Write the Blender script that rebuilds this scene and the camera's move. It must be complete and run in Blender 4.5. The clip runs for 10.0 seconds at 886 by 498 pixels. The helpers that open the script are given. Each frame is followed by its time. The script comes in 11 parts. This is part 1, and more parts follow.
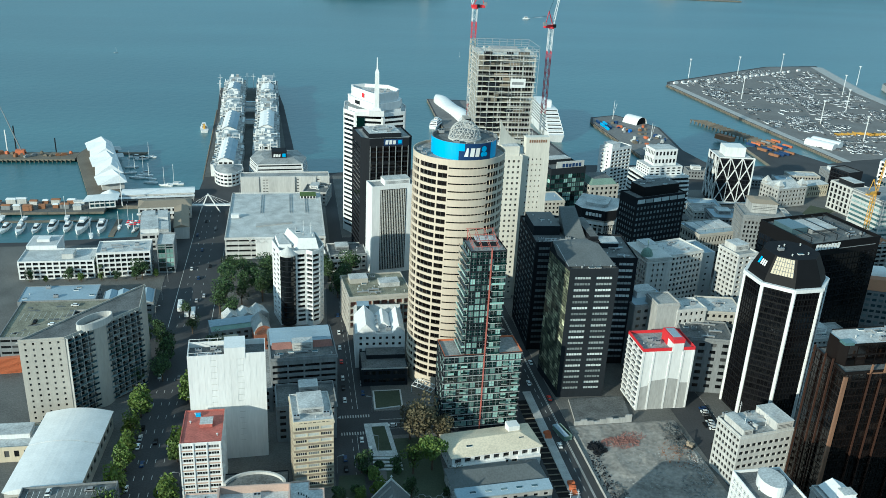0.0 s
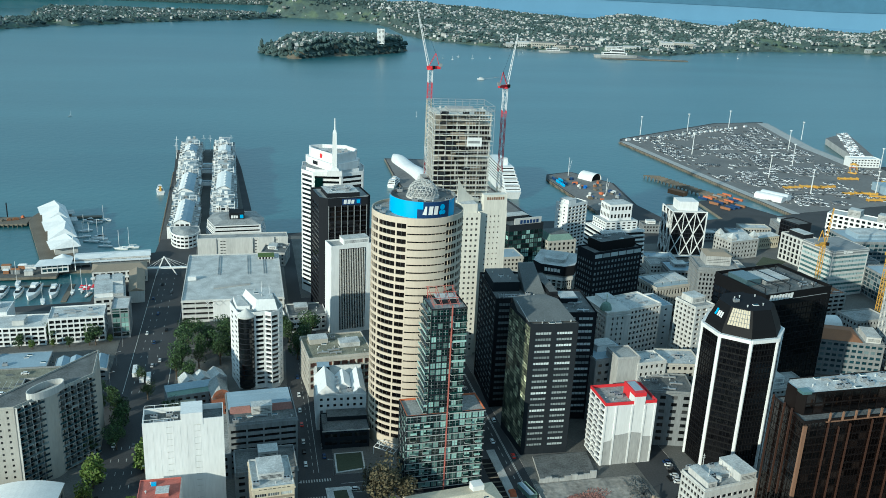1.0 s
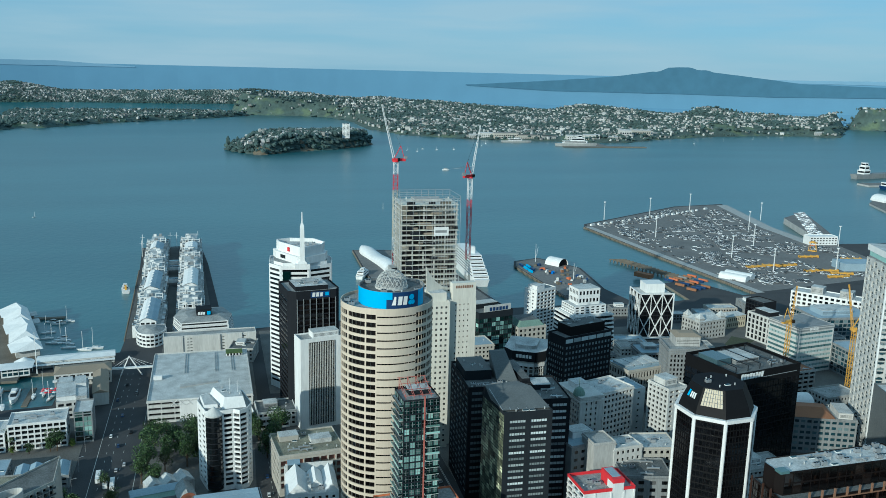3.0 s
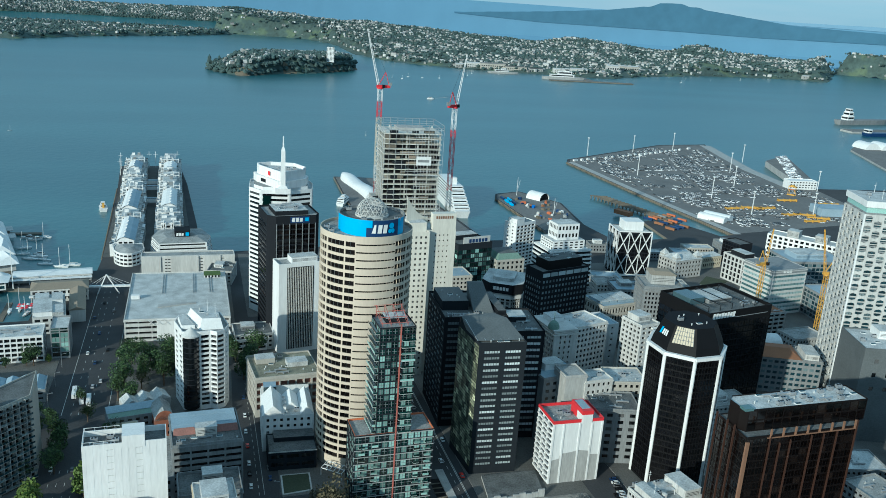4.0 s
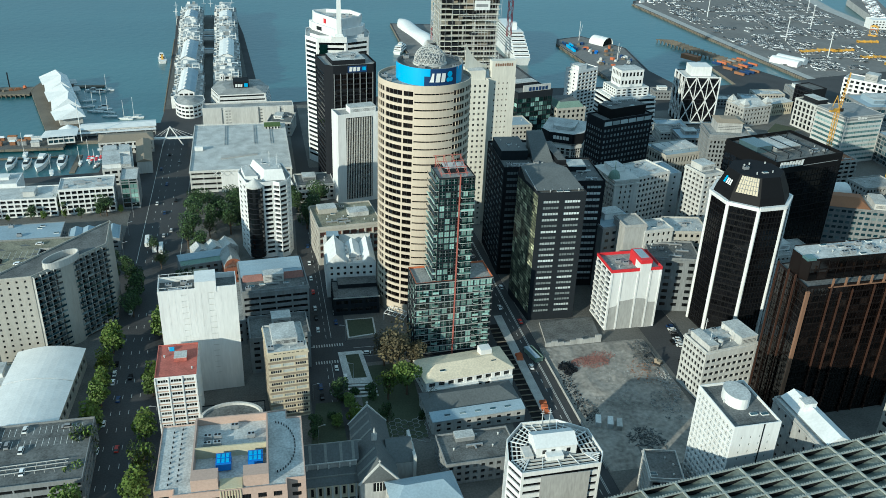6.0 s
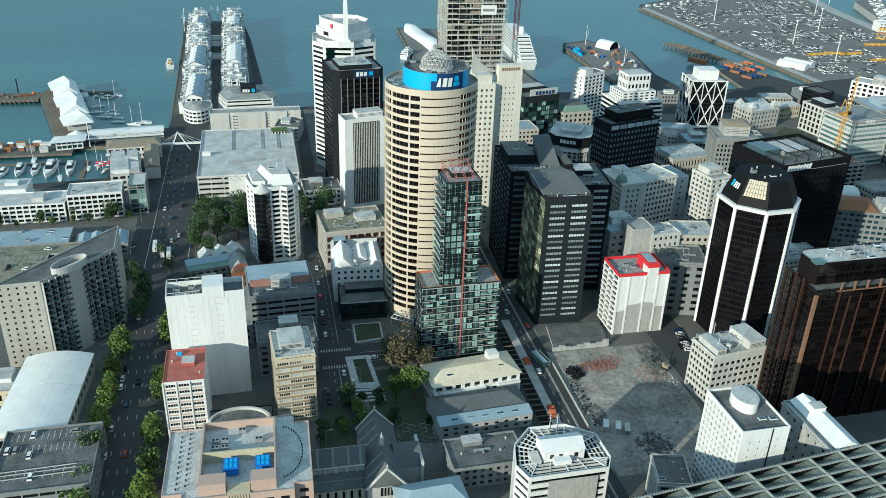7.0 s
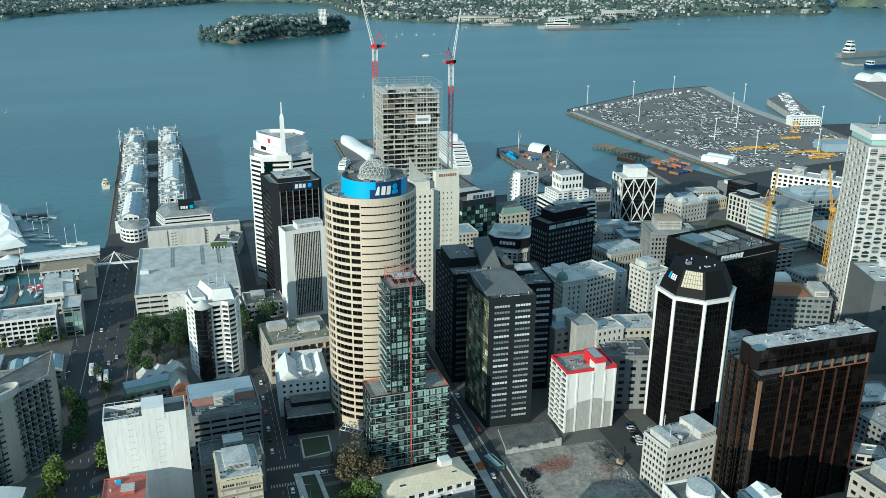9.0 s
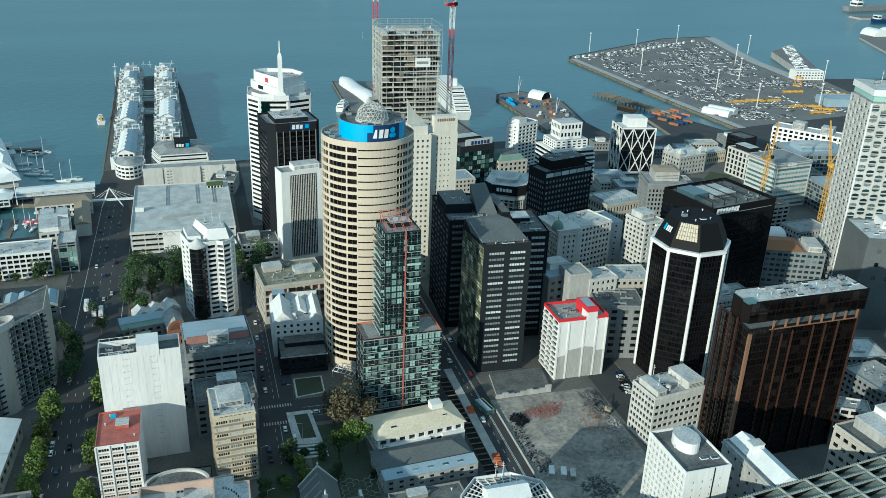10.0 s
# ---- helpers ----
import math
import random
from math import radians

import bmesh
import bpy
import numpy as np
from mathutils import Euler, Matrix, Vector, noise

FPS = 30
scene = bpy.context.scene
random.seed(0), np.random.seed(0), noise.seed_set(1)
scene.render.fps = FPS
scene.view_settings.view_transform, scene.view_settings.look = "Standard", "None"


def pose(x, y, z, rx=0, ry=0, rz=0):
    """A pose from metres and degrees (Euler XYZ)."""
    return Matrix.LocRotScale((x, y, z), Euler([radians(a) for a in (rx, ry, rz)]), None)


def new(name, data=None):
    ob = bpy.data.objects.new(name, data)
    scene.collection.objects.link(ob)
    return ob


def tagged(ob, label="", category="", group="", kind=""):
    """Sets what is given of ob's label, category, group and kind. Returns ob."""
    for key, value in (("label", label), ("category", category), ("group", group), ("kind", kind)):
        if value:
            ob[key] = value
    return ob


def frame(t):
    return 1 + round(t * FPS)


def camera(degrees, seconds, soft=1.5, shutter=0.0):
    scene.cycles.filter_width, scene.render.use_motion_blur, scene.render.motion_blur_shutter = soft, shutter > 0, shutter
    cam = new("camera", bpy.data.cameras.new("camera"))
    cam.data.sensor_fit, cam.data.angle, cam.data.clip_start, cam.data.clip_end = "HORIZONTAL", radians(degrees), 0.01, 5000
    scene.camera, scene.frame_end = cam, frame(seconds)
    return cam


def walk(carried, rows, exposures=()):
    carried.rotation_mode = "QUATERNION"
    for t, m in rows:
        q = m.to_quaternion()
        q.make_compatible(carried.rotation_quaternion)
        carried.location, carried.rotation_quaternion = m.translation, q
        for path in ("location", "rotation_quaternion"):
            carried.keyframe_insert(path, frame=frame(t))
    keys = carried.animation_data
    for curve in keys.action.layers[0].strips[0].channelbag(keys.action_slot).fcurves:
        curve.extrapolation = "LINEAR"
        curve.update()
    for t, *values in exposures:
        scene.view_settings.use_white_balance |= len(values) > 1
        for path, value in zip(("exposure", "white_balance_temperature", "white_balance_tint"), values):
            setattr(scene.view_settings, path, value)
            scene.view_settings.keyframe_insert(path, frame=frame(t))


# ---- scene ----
# ---------------- camera: a hand-held view from a high tower deck ----------------
cam = camera(55.0, 10.0, 0.85)
EYE = 240.0
ROWS = [
    (0.0, 67.99, -2.71, -9.57),
    (0.5, 70.65, -1.95, -10.19),
    (1.0, 72.02, -2.58, -12.5),
    (1.5, 74.25, -1.87, -13.51),
    (2.0, 77.76, -1.08, -14.05),
    (2.2, 78.34, -1.02, -14.89),
    (3.3, 77.72, -1.76, -14.96),
    (3.5, 77.23, -2.62, -14.98),
    (4.0, 73.46, -3.77, -15.72),
    (4.5, 69.17, -4.04, -15.47),
    (5.0, 65.5, -4.41, -15.41),
    (5.5, 63.86, -3.52, -15.43),
    (6.0, 63.21, -2.1, -12.12),
    (6.2, 63.07, -2.04, -11.97),
    (7.3, 64.22, -1.73, -11.61),
    (7.5, 66.35, -1.67, -11.58),
    (8.0, 69.65, -1.25, -11.73),
    (8.5, 70.11, -0.29, -12.39),
    (9.0, 70.65, -0.52, -16.37),
    (9.5, 70.78, -0.68, -17.41),
    (10.0, 66.98, -2.06, -16.08),
]
walk(cam, [(t, pose(0, 0, EYE, rx, ry, rz)) for t, rx, ry, rz in ROWS], exposures=[(0.0, 0.41, 5640, -6), (2.0, 0.15, 5580, -6), (3.5, 0.05, 5300, -6), (4.0, 0.17, 5380, -6), (5.0, 0.24, 5580, -6), (6.0, 0.32, 5780, -5), (7.5, 0.41, 5880, -3), (8.5, 0.34, 5800, -4), (10.0, 0.27, 5720, -6)])

# ---------------- light: late afternoon sun from behind and to the left ----------------
SUN_AZ, SUN_EL = 232.0, 17.0          # clockwise from +y, degrees up
to_sun = Vector((math.sin(radians(SUN_AZ)) * math.cos(radians(SUN_EL)), math.cos(radians(SUN_AZ)) * math.cos(radians(SUN_EL)), math.sin(radians(SUN_EL))))
sun = new("sun", bpy.data.lights.new("sun", "SUN"))
sun.data.energy, sun.data.angle, sun.data.color = 4.0, radians(0.6), (1.0, 0.88, 0.72)
sun.matrix_world = Matrix.Translation((0, 0, 600)) @ to_sun.to_track_quat("Z", "Y").to_matrix().to_4x4()
world = bpy.data.worlds.new("sky")
scene.world = world
world.use_nodes = True
wn, wl = world.node_tree.nodes, world.node_tree.links
sky = wn.new("ShaderNodeTexSky")
sky.sky_type, sky.sun_disc = "NISHITA", False
sky.sun_elevation, sky.sun_rotation = radians(SUN_EL), radians(SUN_AZ)
sky.air_density, sky.dust_density, sky.ozone_density = 1.0, 0.3, 5.0
# thin streaky high cloud over the sky
tc, mp, nz = wn.new("ShaderNodeTexCoord"), wn.new("ShaderNodeMapping"), wn.new("ShaderNodeTexNoise")
mp.inputs["Scale"].default_value, mp.inputs["Rotation"].default_value = (2.0, 3.0, 22.0), (0.05, 0.08, 0)
nz.inputs["Scale"].default_value, nz.inputs["Detail"].default_value = 1.6, 6
wl.new(tc.outputs["Generated"], mp.inputs["Vector"])
wl.new(mp.outputs[0], nz.inputs["Vector"])
veil, cover = wn.new("ShaderNodeMix"), wn.new("ShaderNodeMapRange")
cover.inputs["From Min"].default_value, cover.inputs["From Max"].default_value = 0.3, 0.7
cover.inputs["To Min"].default_value, cover.inputs["To Max"].default_value = 0.78, 0.95
veil.data_type = "RGBA"
haze = wn.new("ShaderNodeMix")
haze.data_type = "RGBA"
haze.inputs["A"].default_value, haze.inputs["B"].default_value = (2.15, 3.5, 4.45, 1), (3.15, 4.05, 4.6, 1)
drift = wn.new("ShaderNodeMapRange")
drift.inputs["From Min"].default_value, drift.inputs["From Max"].default_value = 0.38, 0.66
wl.new(nz.outputs[0], drift.inputs["Value"])
wl.new(drift.outputs[0], haze.inputs["Factor"])
wl.new(haze.outputs["Result"], veil.inputs["B"])
wl.new(nz.outputs[0], cover.inputs["Value"])
wl.new(cover.outputs[0], veil.inputs["Factor"])
wl.new(sky.outputs["Color"], veil.inputs["A"])
wl.new(veil.outputs["Result"], wn["Background"].inputs["Color"])
wn["Background"].inputs["Strength"].default_value = 0.12
# ---------------- materials ----------------
MATS = {}


def mat(name, col, rough=0.75, metal=0.0, var=0.15, fine=1.2, big=0.07, bump=0.15, rand=0.0, spec=0.4, tall=1.0, col2=None, mix2=(0.5, 0.65), emit=0.0):
    """A surface with a base colour, broad stains and fine grain in world metres; rand varies it from piece to piece."""
    m = bpy.data.materials.new(name)
    m.use_nodes = True
    n, l = m.node_tree.nodes, m.node_tree.links
    b = n["Principled BSDF"]
    b.inputs["Roughness"].default_value, b.inputs["Metallic"].default_value = rough, metal
    b.inputs["Specular IOR Level"].default_value = spec
    geo = n.new("ShaderNodeNewGeometry")
    sc = n.new("ShaderNodeVectorMath")
    sc.operation = "MULTIPLY"
    sc.inputs[1].default_value = (1, 1, tall)
    l.new(geo.outputs["Position"], sc.inputs[0])
    nb, nf = n.new("ShaderNodeTexNoise"), n.new("ShaderNodeTexNoise")
    nb.inputs["Scale"].default_value, nb.inputs["Detail"].default_value = big, 5
    nf.inputs["Scale"].default_value, nf.inputs["Detail"].default_value = fine, 3
    l.new(sc.outputs[0], nb.inputs["Vector"])
    l.new(sc.outputs[0], nf.inputs["Vector"])
    add = n.new("ShaderNodeMath")
    add.operation = "ADD"
    l.new(nb.outputs[0], add.inputs[0])
    l.new(nf.outputs[0], add.inputs[1])
    if rand:
        oi = n.new("ShaderNodeObjectInfo")
        r1 = n.new("ShaderNodeMath")
        r1.operation = "ADD"
        l.new(oi.outputs["Random"], r1.inputs[0])
        l.new(geo.outputs["Random Per Island"], r1.inputs[1])
        r2 = n.new("ShaderNodeMath")
        r2.operation = "FRACT"
        l.new(r1.outputs[0], r2.inputs[0])
    mr = n.new("ShaderNodeMapRange")
    mr.inputs["From Min"].default_value, mr.inputs["From Max"].default_value = 0.6, 1.4
    mr.inputs["To Min"].default_value, mr.inputs["To Max"].default_value = 1 - var, 1 + var
    l.new(add.outputs[0], mr.inputs["Value"])
    hsv = n.new("ShaderNodeHueSaturation")
    hsv.inputs["Color"].default_value = (*col, 1)
    if col2:
        mx = n.new("ShaderNodeMix")
        mx.data_type = "RGBA"
        mx.inputs["A"].default_value, mx.inputs["B"].default_value = (*col, 1), (*col2, 1)
        step = n.new("ShaderNodeMapRange")
        step.inputs["From Min"].default_value, step.inputs["From Max"].default_value = mix2
        l.new(r2.outputs[0] if rand else nb.outputs[0], step.inputs["Value"])
        l.new(step.outputs[0], mx.inputs["Factor"])
        l.new(mx.outputs["Result"], hsv.inputs["Color"])
    if rand:
        rr = n.new("ShaderNodeMapRange")
        rr.inputs["To Min"].default_value, rr.inputs["To Max"].default_value = 1 - rand, 1 + rand
        l.new(r2.outputs[0], rr.inputs["Value"])
        mul = n.new("ShaderNodeMath")
        mul.operation = "MULTIPLY"
        l.new(mr.outputs[0], mul.inputs[0])
        l.new(rr.outputs[0], mul.inputs[1])
        l.new(mul.outputs[0], hsv.inputs["Value"])
    else:
        l.new(mr.outputs[0], hsv.inputs["Value"])
    l.new(hsv.outputs[0], b.inputs["Base Color"])
    if emit:
        l.new(hsv.outputs[0], b.inputs["Emission Color"])
        b.inputs["Emission Strength"].default_value = emit
    if bump:
        bp = n.new("ShaderNodeBump")
        bp.inputs["Strength"].default_value, bp.inputs["Distance"].default_value = bump, 0.05
        l.new(nf.outputs[0], bp.inputs["Height"])
        l.new(bp.outputs[0], b.inputs["Normal"])
    MATS[name] = m
    return m


mat("white", (0.70, 0.70, 0.69), 0.65, tall=0.15, var=0.12, big=0.2)
mat("pierdeck", (0.10, 0.10, 0.095), 0.85, var=0.35, big=0.1)
mat("offwhite", (0.50, 0.495, 0.475), 0.75, tall=0.15, var=0.2, big=0.2)
mat("cream", (0.54, 0.47, 0.35), 0.7, tall=0.2)
mat("tan", (0.55, 0.47, 0.375), 0.65, tall=0.2, var=0.1)
mat("beige", (0.40, 0.38, 0.34), 0.75, tall=0.2)
mat("concrete", (0.36, 0.36, 0.35), 0.85, tall=0.2, var=0.28, big=0.2)
mat("brickdust", (0.26, 0.13, 0.11), 0.9, var=0.3)
mat("brownband", (0.27, 0.22, 0.165), 0.8, tall=0.2)
mat("roadline", (0.44, 0.44, 0.42), 0.8, var=0.4)
mat("copperfin_unlit", (0.05, 0.025, 0.018), 0.4, tall=0.1)
mat("rib", (0.30, 0.32, 0.30), 0.7, var=0.3)
mat("villaroof", (0.70, 0.60, 0.45), 0.8, var=0.25)
mat("pillow", (0.15, 0.17, 0.15), 0.35, var=0.5, big=0.25, fine=0.8, bump=0.1)
mat("grey", (0.21, 0.22, 0.225), 0.8, tall=0.2, var=0.28, big=0.2)
mat("darkgrey", (0.020, 0.024, 0.029), 0.9, tall=0.2, spec=0.05)
mat("charcoal", (0.017, 0.019, 0.023), 0.85, tall=0.2, spec=0.06)
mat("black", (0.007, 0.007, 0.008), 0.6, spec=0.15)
mat("brownstone", (0.007, 0.0045, 0.004), 0.35, tall=0.1)
mat("copperfin", (0.22, 0.12, 0.075), 0.5, tall=0.1)
mat("pink", (0.48, 0.345, 0.285), 0.8)
mat("yellowwall", (0.50, 0.45, 0.31), 0.8)
mat("brick", (0.26, 0.10, 0.06), 0.85)
mat("redpaint", (0.60, 0.03, 0.04), 0.5)
mat("redroof", (0.40, 0.12, 0.095), 0.75, var=0.35, big=0.25)
mat("orange", (0.48, 0.14, 0.06), 0.6)
mat("yellow", (0.60, 0.33, 0.06), 0.5)
mat("steel", (0.45, 0.46, 0.47), 0.45, 0.6)
mat("rust", (0.26, 0.12, 0.06), 0.8)
mat("blue", (0.02, 0.16, 0.55), 0.5)
mat("skyblue", (0.03, 0.38, 0.72), 0.4, var=0.05)
mat("navy", (0.012, 0.04, 0.12), 0.4)
mat("green", (0.06, 0.16, 0.08), 0.7)
mat("roof_moss", (0.21, 0.20, 0.15), 0.9, var=0.6, big=0.2)
mat("roof_grey", (0.27, 0.275, 0.27), 0.9, var=0.55, big=0.12)
mat("roof_light", (0.44, 0.45, 0.445), 0.8, var=0.42, big=0.15)
mat("roof_dark", (0.115, 0.12, 0.12), 0.9, var=0.6, big=0.15)
mat("roof_blue", (0.28, 0.36, 0.42), 0.6, var=0.2)
mat("roof_green", (0.16, 0.24, 0.20), 0.7, var=0.3)
mat("slate", (0.105, 0.115, 0.118), 0.7, var=0.3)
mat("pale_slate", (0.20, 0.21, 0.20), 0.7, var=0.3)
mat("ivory", (0.62, 0.59, 0.52), 0.7, tall=0.15, var=0.14, big=0.2)
mat("asphalt", (0.046, 0.047, 0.050), 0.9, var=0.35, big=0.05)
mat("paving", (0.115, 0.112, 0.105), 0.85, var=0.45, big=0.06)
mat("gravel", (0.27, 0.25, 0.225), 0.95, var=0.55, big=0.08, fine=0.5, bump=0.6)
mat("portdeck", (0.16, 0.155, 0.15), 0.9, var=0.3, big=0.03, fine=0.3)
mat("quaywall", (0.17, 0.15, 0.12), 0.9, var=0.4, fine=0.5)
mat("timber", (0.15, 0.128, 0.10), 0.85, var=0.35)
mat("line", (0.70, 0.70, 0.68), 0.7)
mat("lawn", (0.05, 0.062, 0.038), 0.95, var=0.35)
mat("leaf", (0.022, 0.050, 0.020), 0.7, var=0.4, rand=0.45, fine=0.6, big=0.2, bump=0, col2=(0.05, 0.088, 0.026), mix2=(0.3, 0.9))
mat("leaf_bright", (0.092, 0.14, 0.026), 0.7, var=0.4, rand=0.4, fine=0.6, bump=0)
mat("leaf_brown", (0.09, 0.075, 0.04), 0.8, var=0.4, rand=0.4, fine=0.6, bump=0)
mat("bark", (0.09, 0.065, 0.045), 0.9)
mat("glass", (0.006, 0.0075, 0.009), 0.12, var=0.2, bump=0.0, rand=0.5, spec=0.7, col2=(0.07, 0.07, 0.07), mix2=(0.88, 0.97))
mat("glass_blue", (0.015, 0.045, 0.06), 0.1, var=0.2, bump=0, rand=0.45, spec=0.8, col2=(0.12, 0.16, 0.17), mix2=(0.8, 0.95))
mat("glass_green", (0.006, 0.036, 0.033), 0.12, var=0.2, bump=0, rand=0.8, spec=0.8, col2=(0.20, 0.32, 0.29), mix2=(0.40, 0.92))
mat("blind", (0.24, 0.28, 0.29), 0.3, var=0.2, bump=0, rand=0.35, spec=0.5, col2=(0.50, 0.55, 0.56), mix2=(0.3, 0.8))
mat("blind_dim", (0.17, 0.20, 0.21), 0.3, var=0.2, bump=0, rand=0.4, spec=0.5)
mat("glass_bronze", (0.004, 0.003, 0.003), 0.1, var=0.2, bump=0, rand=0.6, spec=0.5, col2=(0.010, 0.007, 0.006), mix2=(0.85, 0.97))
mat("glass_black", (0.004, 0.004, 0.005), 0.1, var=0.2, bump=0, rand=0.5, spec=0.6)
mat("glass_pale", (0.03, 0.035, 0.04), 0.2, var=0.2, bump=0, rand=0.3, spec=0.6, col2=(0.42, 0.44, 0.43), mix2=(0.35, 0.6))
mat("glass_teal", (0.10, 0.19, 0.20), 0.12, var=0.2, bump=0, rand=0.3, spec=0.8, col2=(0.25, 0.33, 0.33), mix2=(0.6, 0.9))
mat("carpaint", (0.30, 0.30, 0.31), 0.3, var=0.05, bump=0, rand=0.85, spec=0.6, col2=(0.62, 0.63, 0.64), mix2=(0.5, 0.75))
# greenish-gold mirrored sunlight painted into the colour of this glass
mat("glass_gold", (0.20, 0.225, 0.15), 0.2, var=0.6, big=0.15, fine=0.6, bump=0, rand=0.7, spec=0.6, col2=(0.42, 0.44, 0.30), mix2=(0.5, 0.95))
mat("carpaint_red", (0.45, 0.03, 0.02), 0.3, var=0.05, bump=0, rand=0.4)
mat("rubber", (0.02, 0.02, 0.02), 0.9)
mat("houseroof", (0.15, 0.145, 0.14), 0.8, var=0.2, rand=0.5, bump=0, col2=(0.34, 0.34, 0.34), mix2=(0.45, 0.75))
# bluish distance haze is mixed into this far green
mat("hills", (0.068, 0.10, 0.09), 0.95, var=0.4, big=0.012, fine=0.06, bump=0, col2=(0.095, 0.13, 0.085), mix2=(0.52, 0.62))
mat("cliff", (0.17, 0.14, 0.10), 0.9, var=0.3, big=0.05, fine=0.2)


def M(x):
    return MATS[x]


# water: deep blue-green, with wind ripples of two sizes
wm = bpy.data.materials.new("water")
wm.use_nodes = True
n, l = wm.node_tree.nodes, wm.node_tree.links
b = n["Principled BSDF"]
b.inputs["Roughness"].default_value, b.inputs["IOR"].default_value = 0.28, 1.75
geo = n.new("ShaderNodeNewGeometry")
big = n.new("ShaderNodeTexNoise")
big.inputs["Scale"].default_value, big.inputs["Detail"].default_value = 0.006, 6
lanes = n.new("ShaderNodeMapping")
lanes.inputs["Scale"].default_value, lanes.inputs["Rotation"].default_value = (0.22, 1.0, 1.0), (0, 0, radians(-14))
l.new(geo.outputs["Position"], lanes.inputs["Vector"])
l.new(lanes.outputs[0], big.inputs["Vector"])
spread = n.new("ShaderNodeMapRange")
spread.inputs["From Min"].default_value, spread.inputs["From Max"].default_value = 0.36, 0.66
l.new(big.outputs[0], spread.inputs["Value"])
ramp = n.new("ShaderNodeMix")
ramp.data_type = "RGBA"
ramp.inputs["A"].default_value, ramp.inputs["B"].default_value = (0.016, 0.092, 0.112, 1), (0.036, 0.132, 0.150, 1)
l.new(spread.outputs[0], ramp.inputs["Factor"])
l.new(ramp.outputs["Result"], b.inputs["Base Color"])
fine = n.new("ShaderNodeTexNoise")
fine.inputs["Scale"].default_value, fine.inputs["Detail"].default_value = 0.12, 6
l.new(geo.outputs["Position"], fine.inputs["Vector"])
bp = n.new("ShaderNodeBump")
bp.inputs["Strength"].default_value, bp.inputs["Distance"].default_value = 0.5, 1.0
l.new(fine.outputs[0], bp.inputs["Height"])
l.new(bp.outputs[0], b.inputs["Normal"])
MATS["water"] = wm
# ---------------- building kit ----------------
def to_mesh(name, bm, mats):
    me = bpy.data.meshes.new(name)
    bm.to_mesh(me)
    bm.free()
    for m in mats if isinstance(mats, (list, tuple)) else [mats]:
        me.materials.append(M(m) if isinstance(m, str) else m)
    return me


def from_lists(name, verts, faces, mats, idx=None):
    me = bpy.data.meshes.new(name)
    me.from_pydata(verts, [], faces)
    for m in mats if isinstance(mats, (list, tuple)) else [mats]:
        me.materials.append(M(m))
    if idx is not None:
        me.polygons.foreach_set("material_index", idx)
    me.update()
    return me


def part(name, data, parent, m=None, label=""):
    ob = new(name, data)
    ob.parent = parent
    if m is not None:
        ob.matrix_basis = m
    if label:
        ob["label"] = label
    return ob


def thing(name, label, category, x=0, y=0, z=0, rot=0, group="", kind=""):
    ob = new(name)
    ob.matrix_basis = pose(x, y, z, 0, 0, rot)
    return tagged(ob, label, category, group, kind)


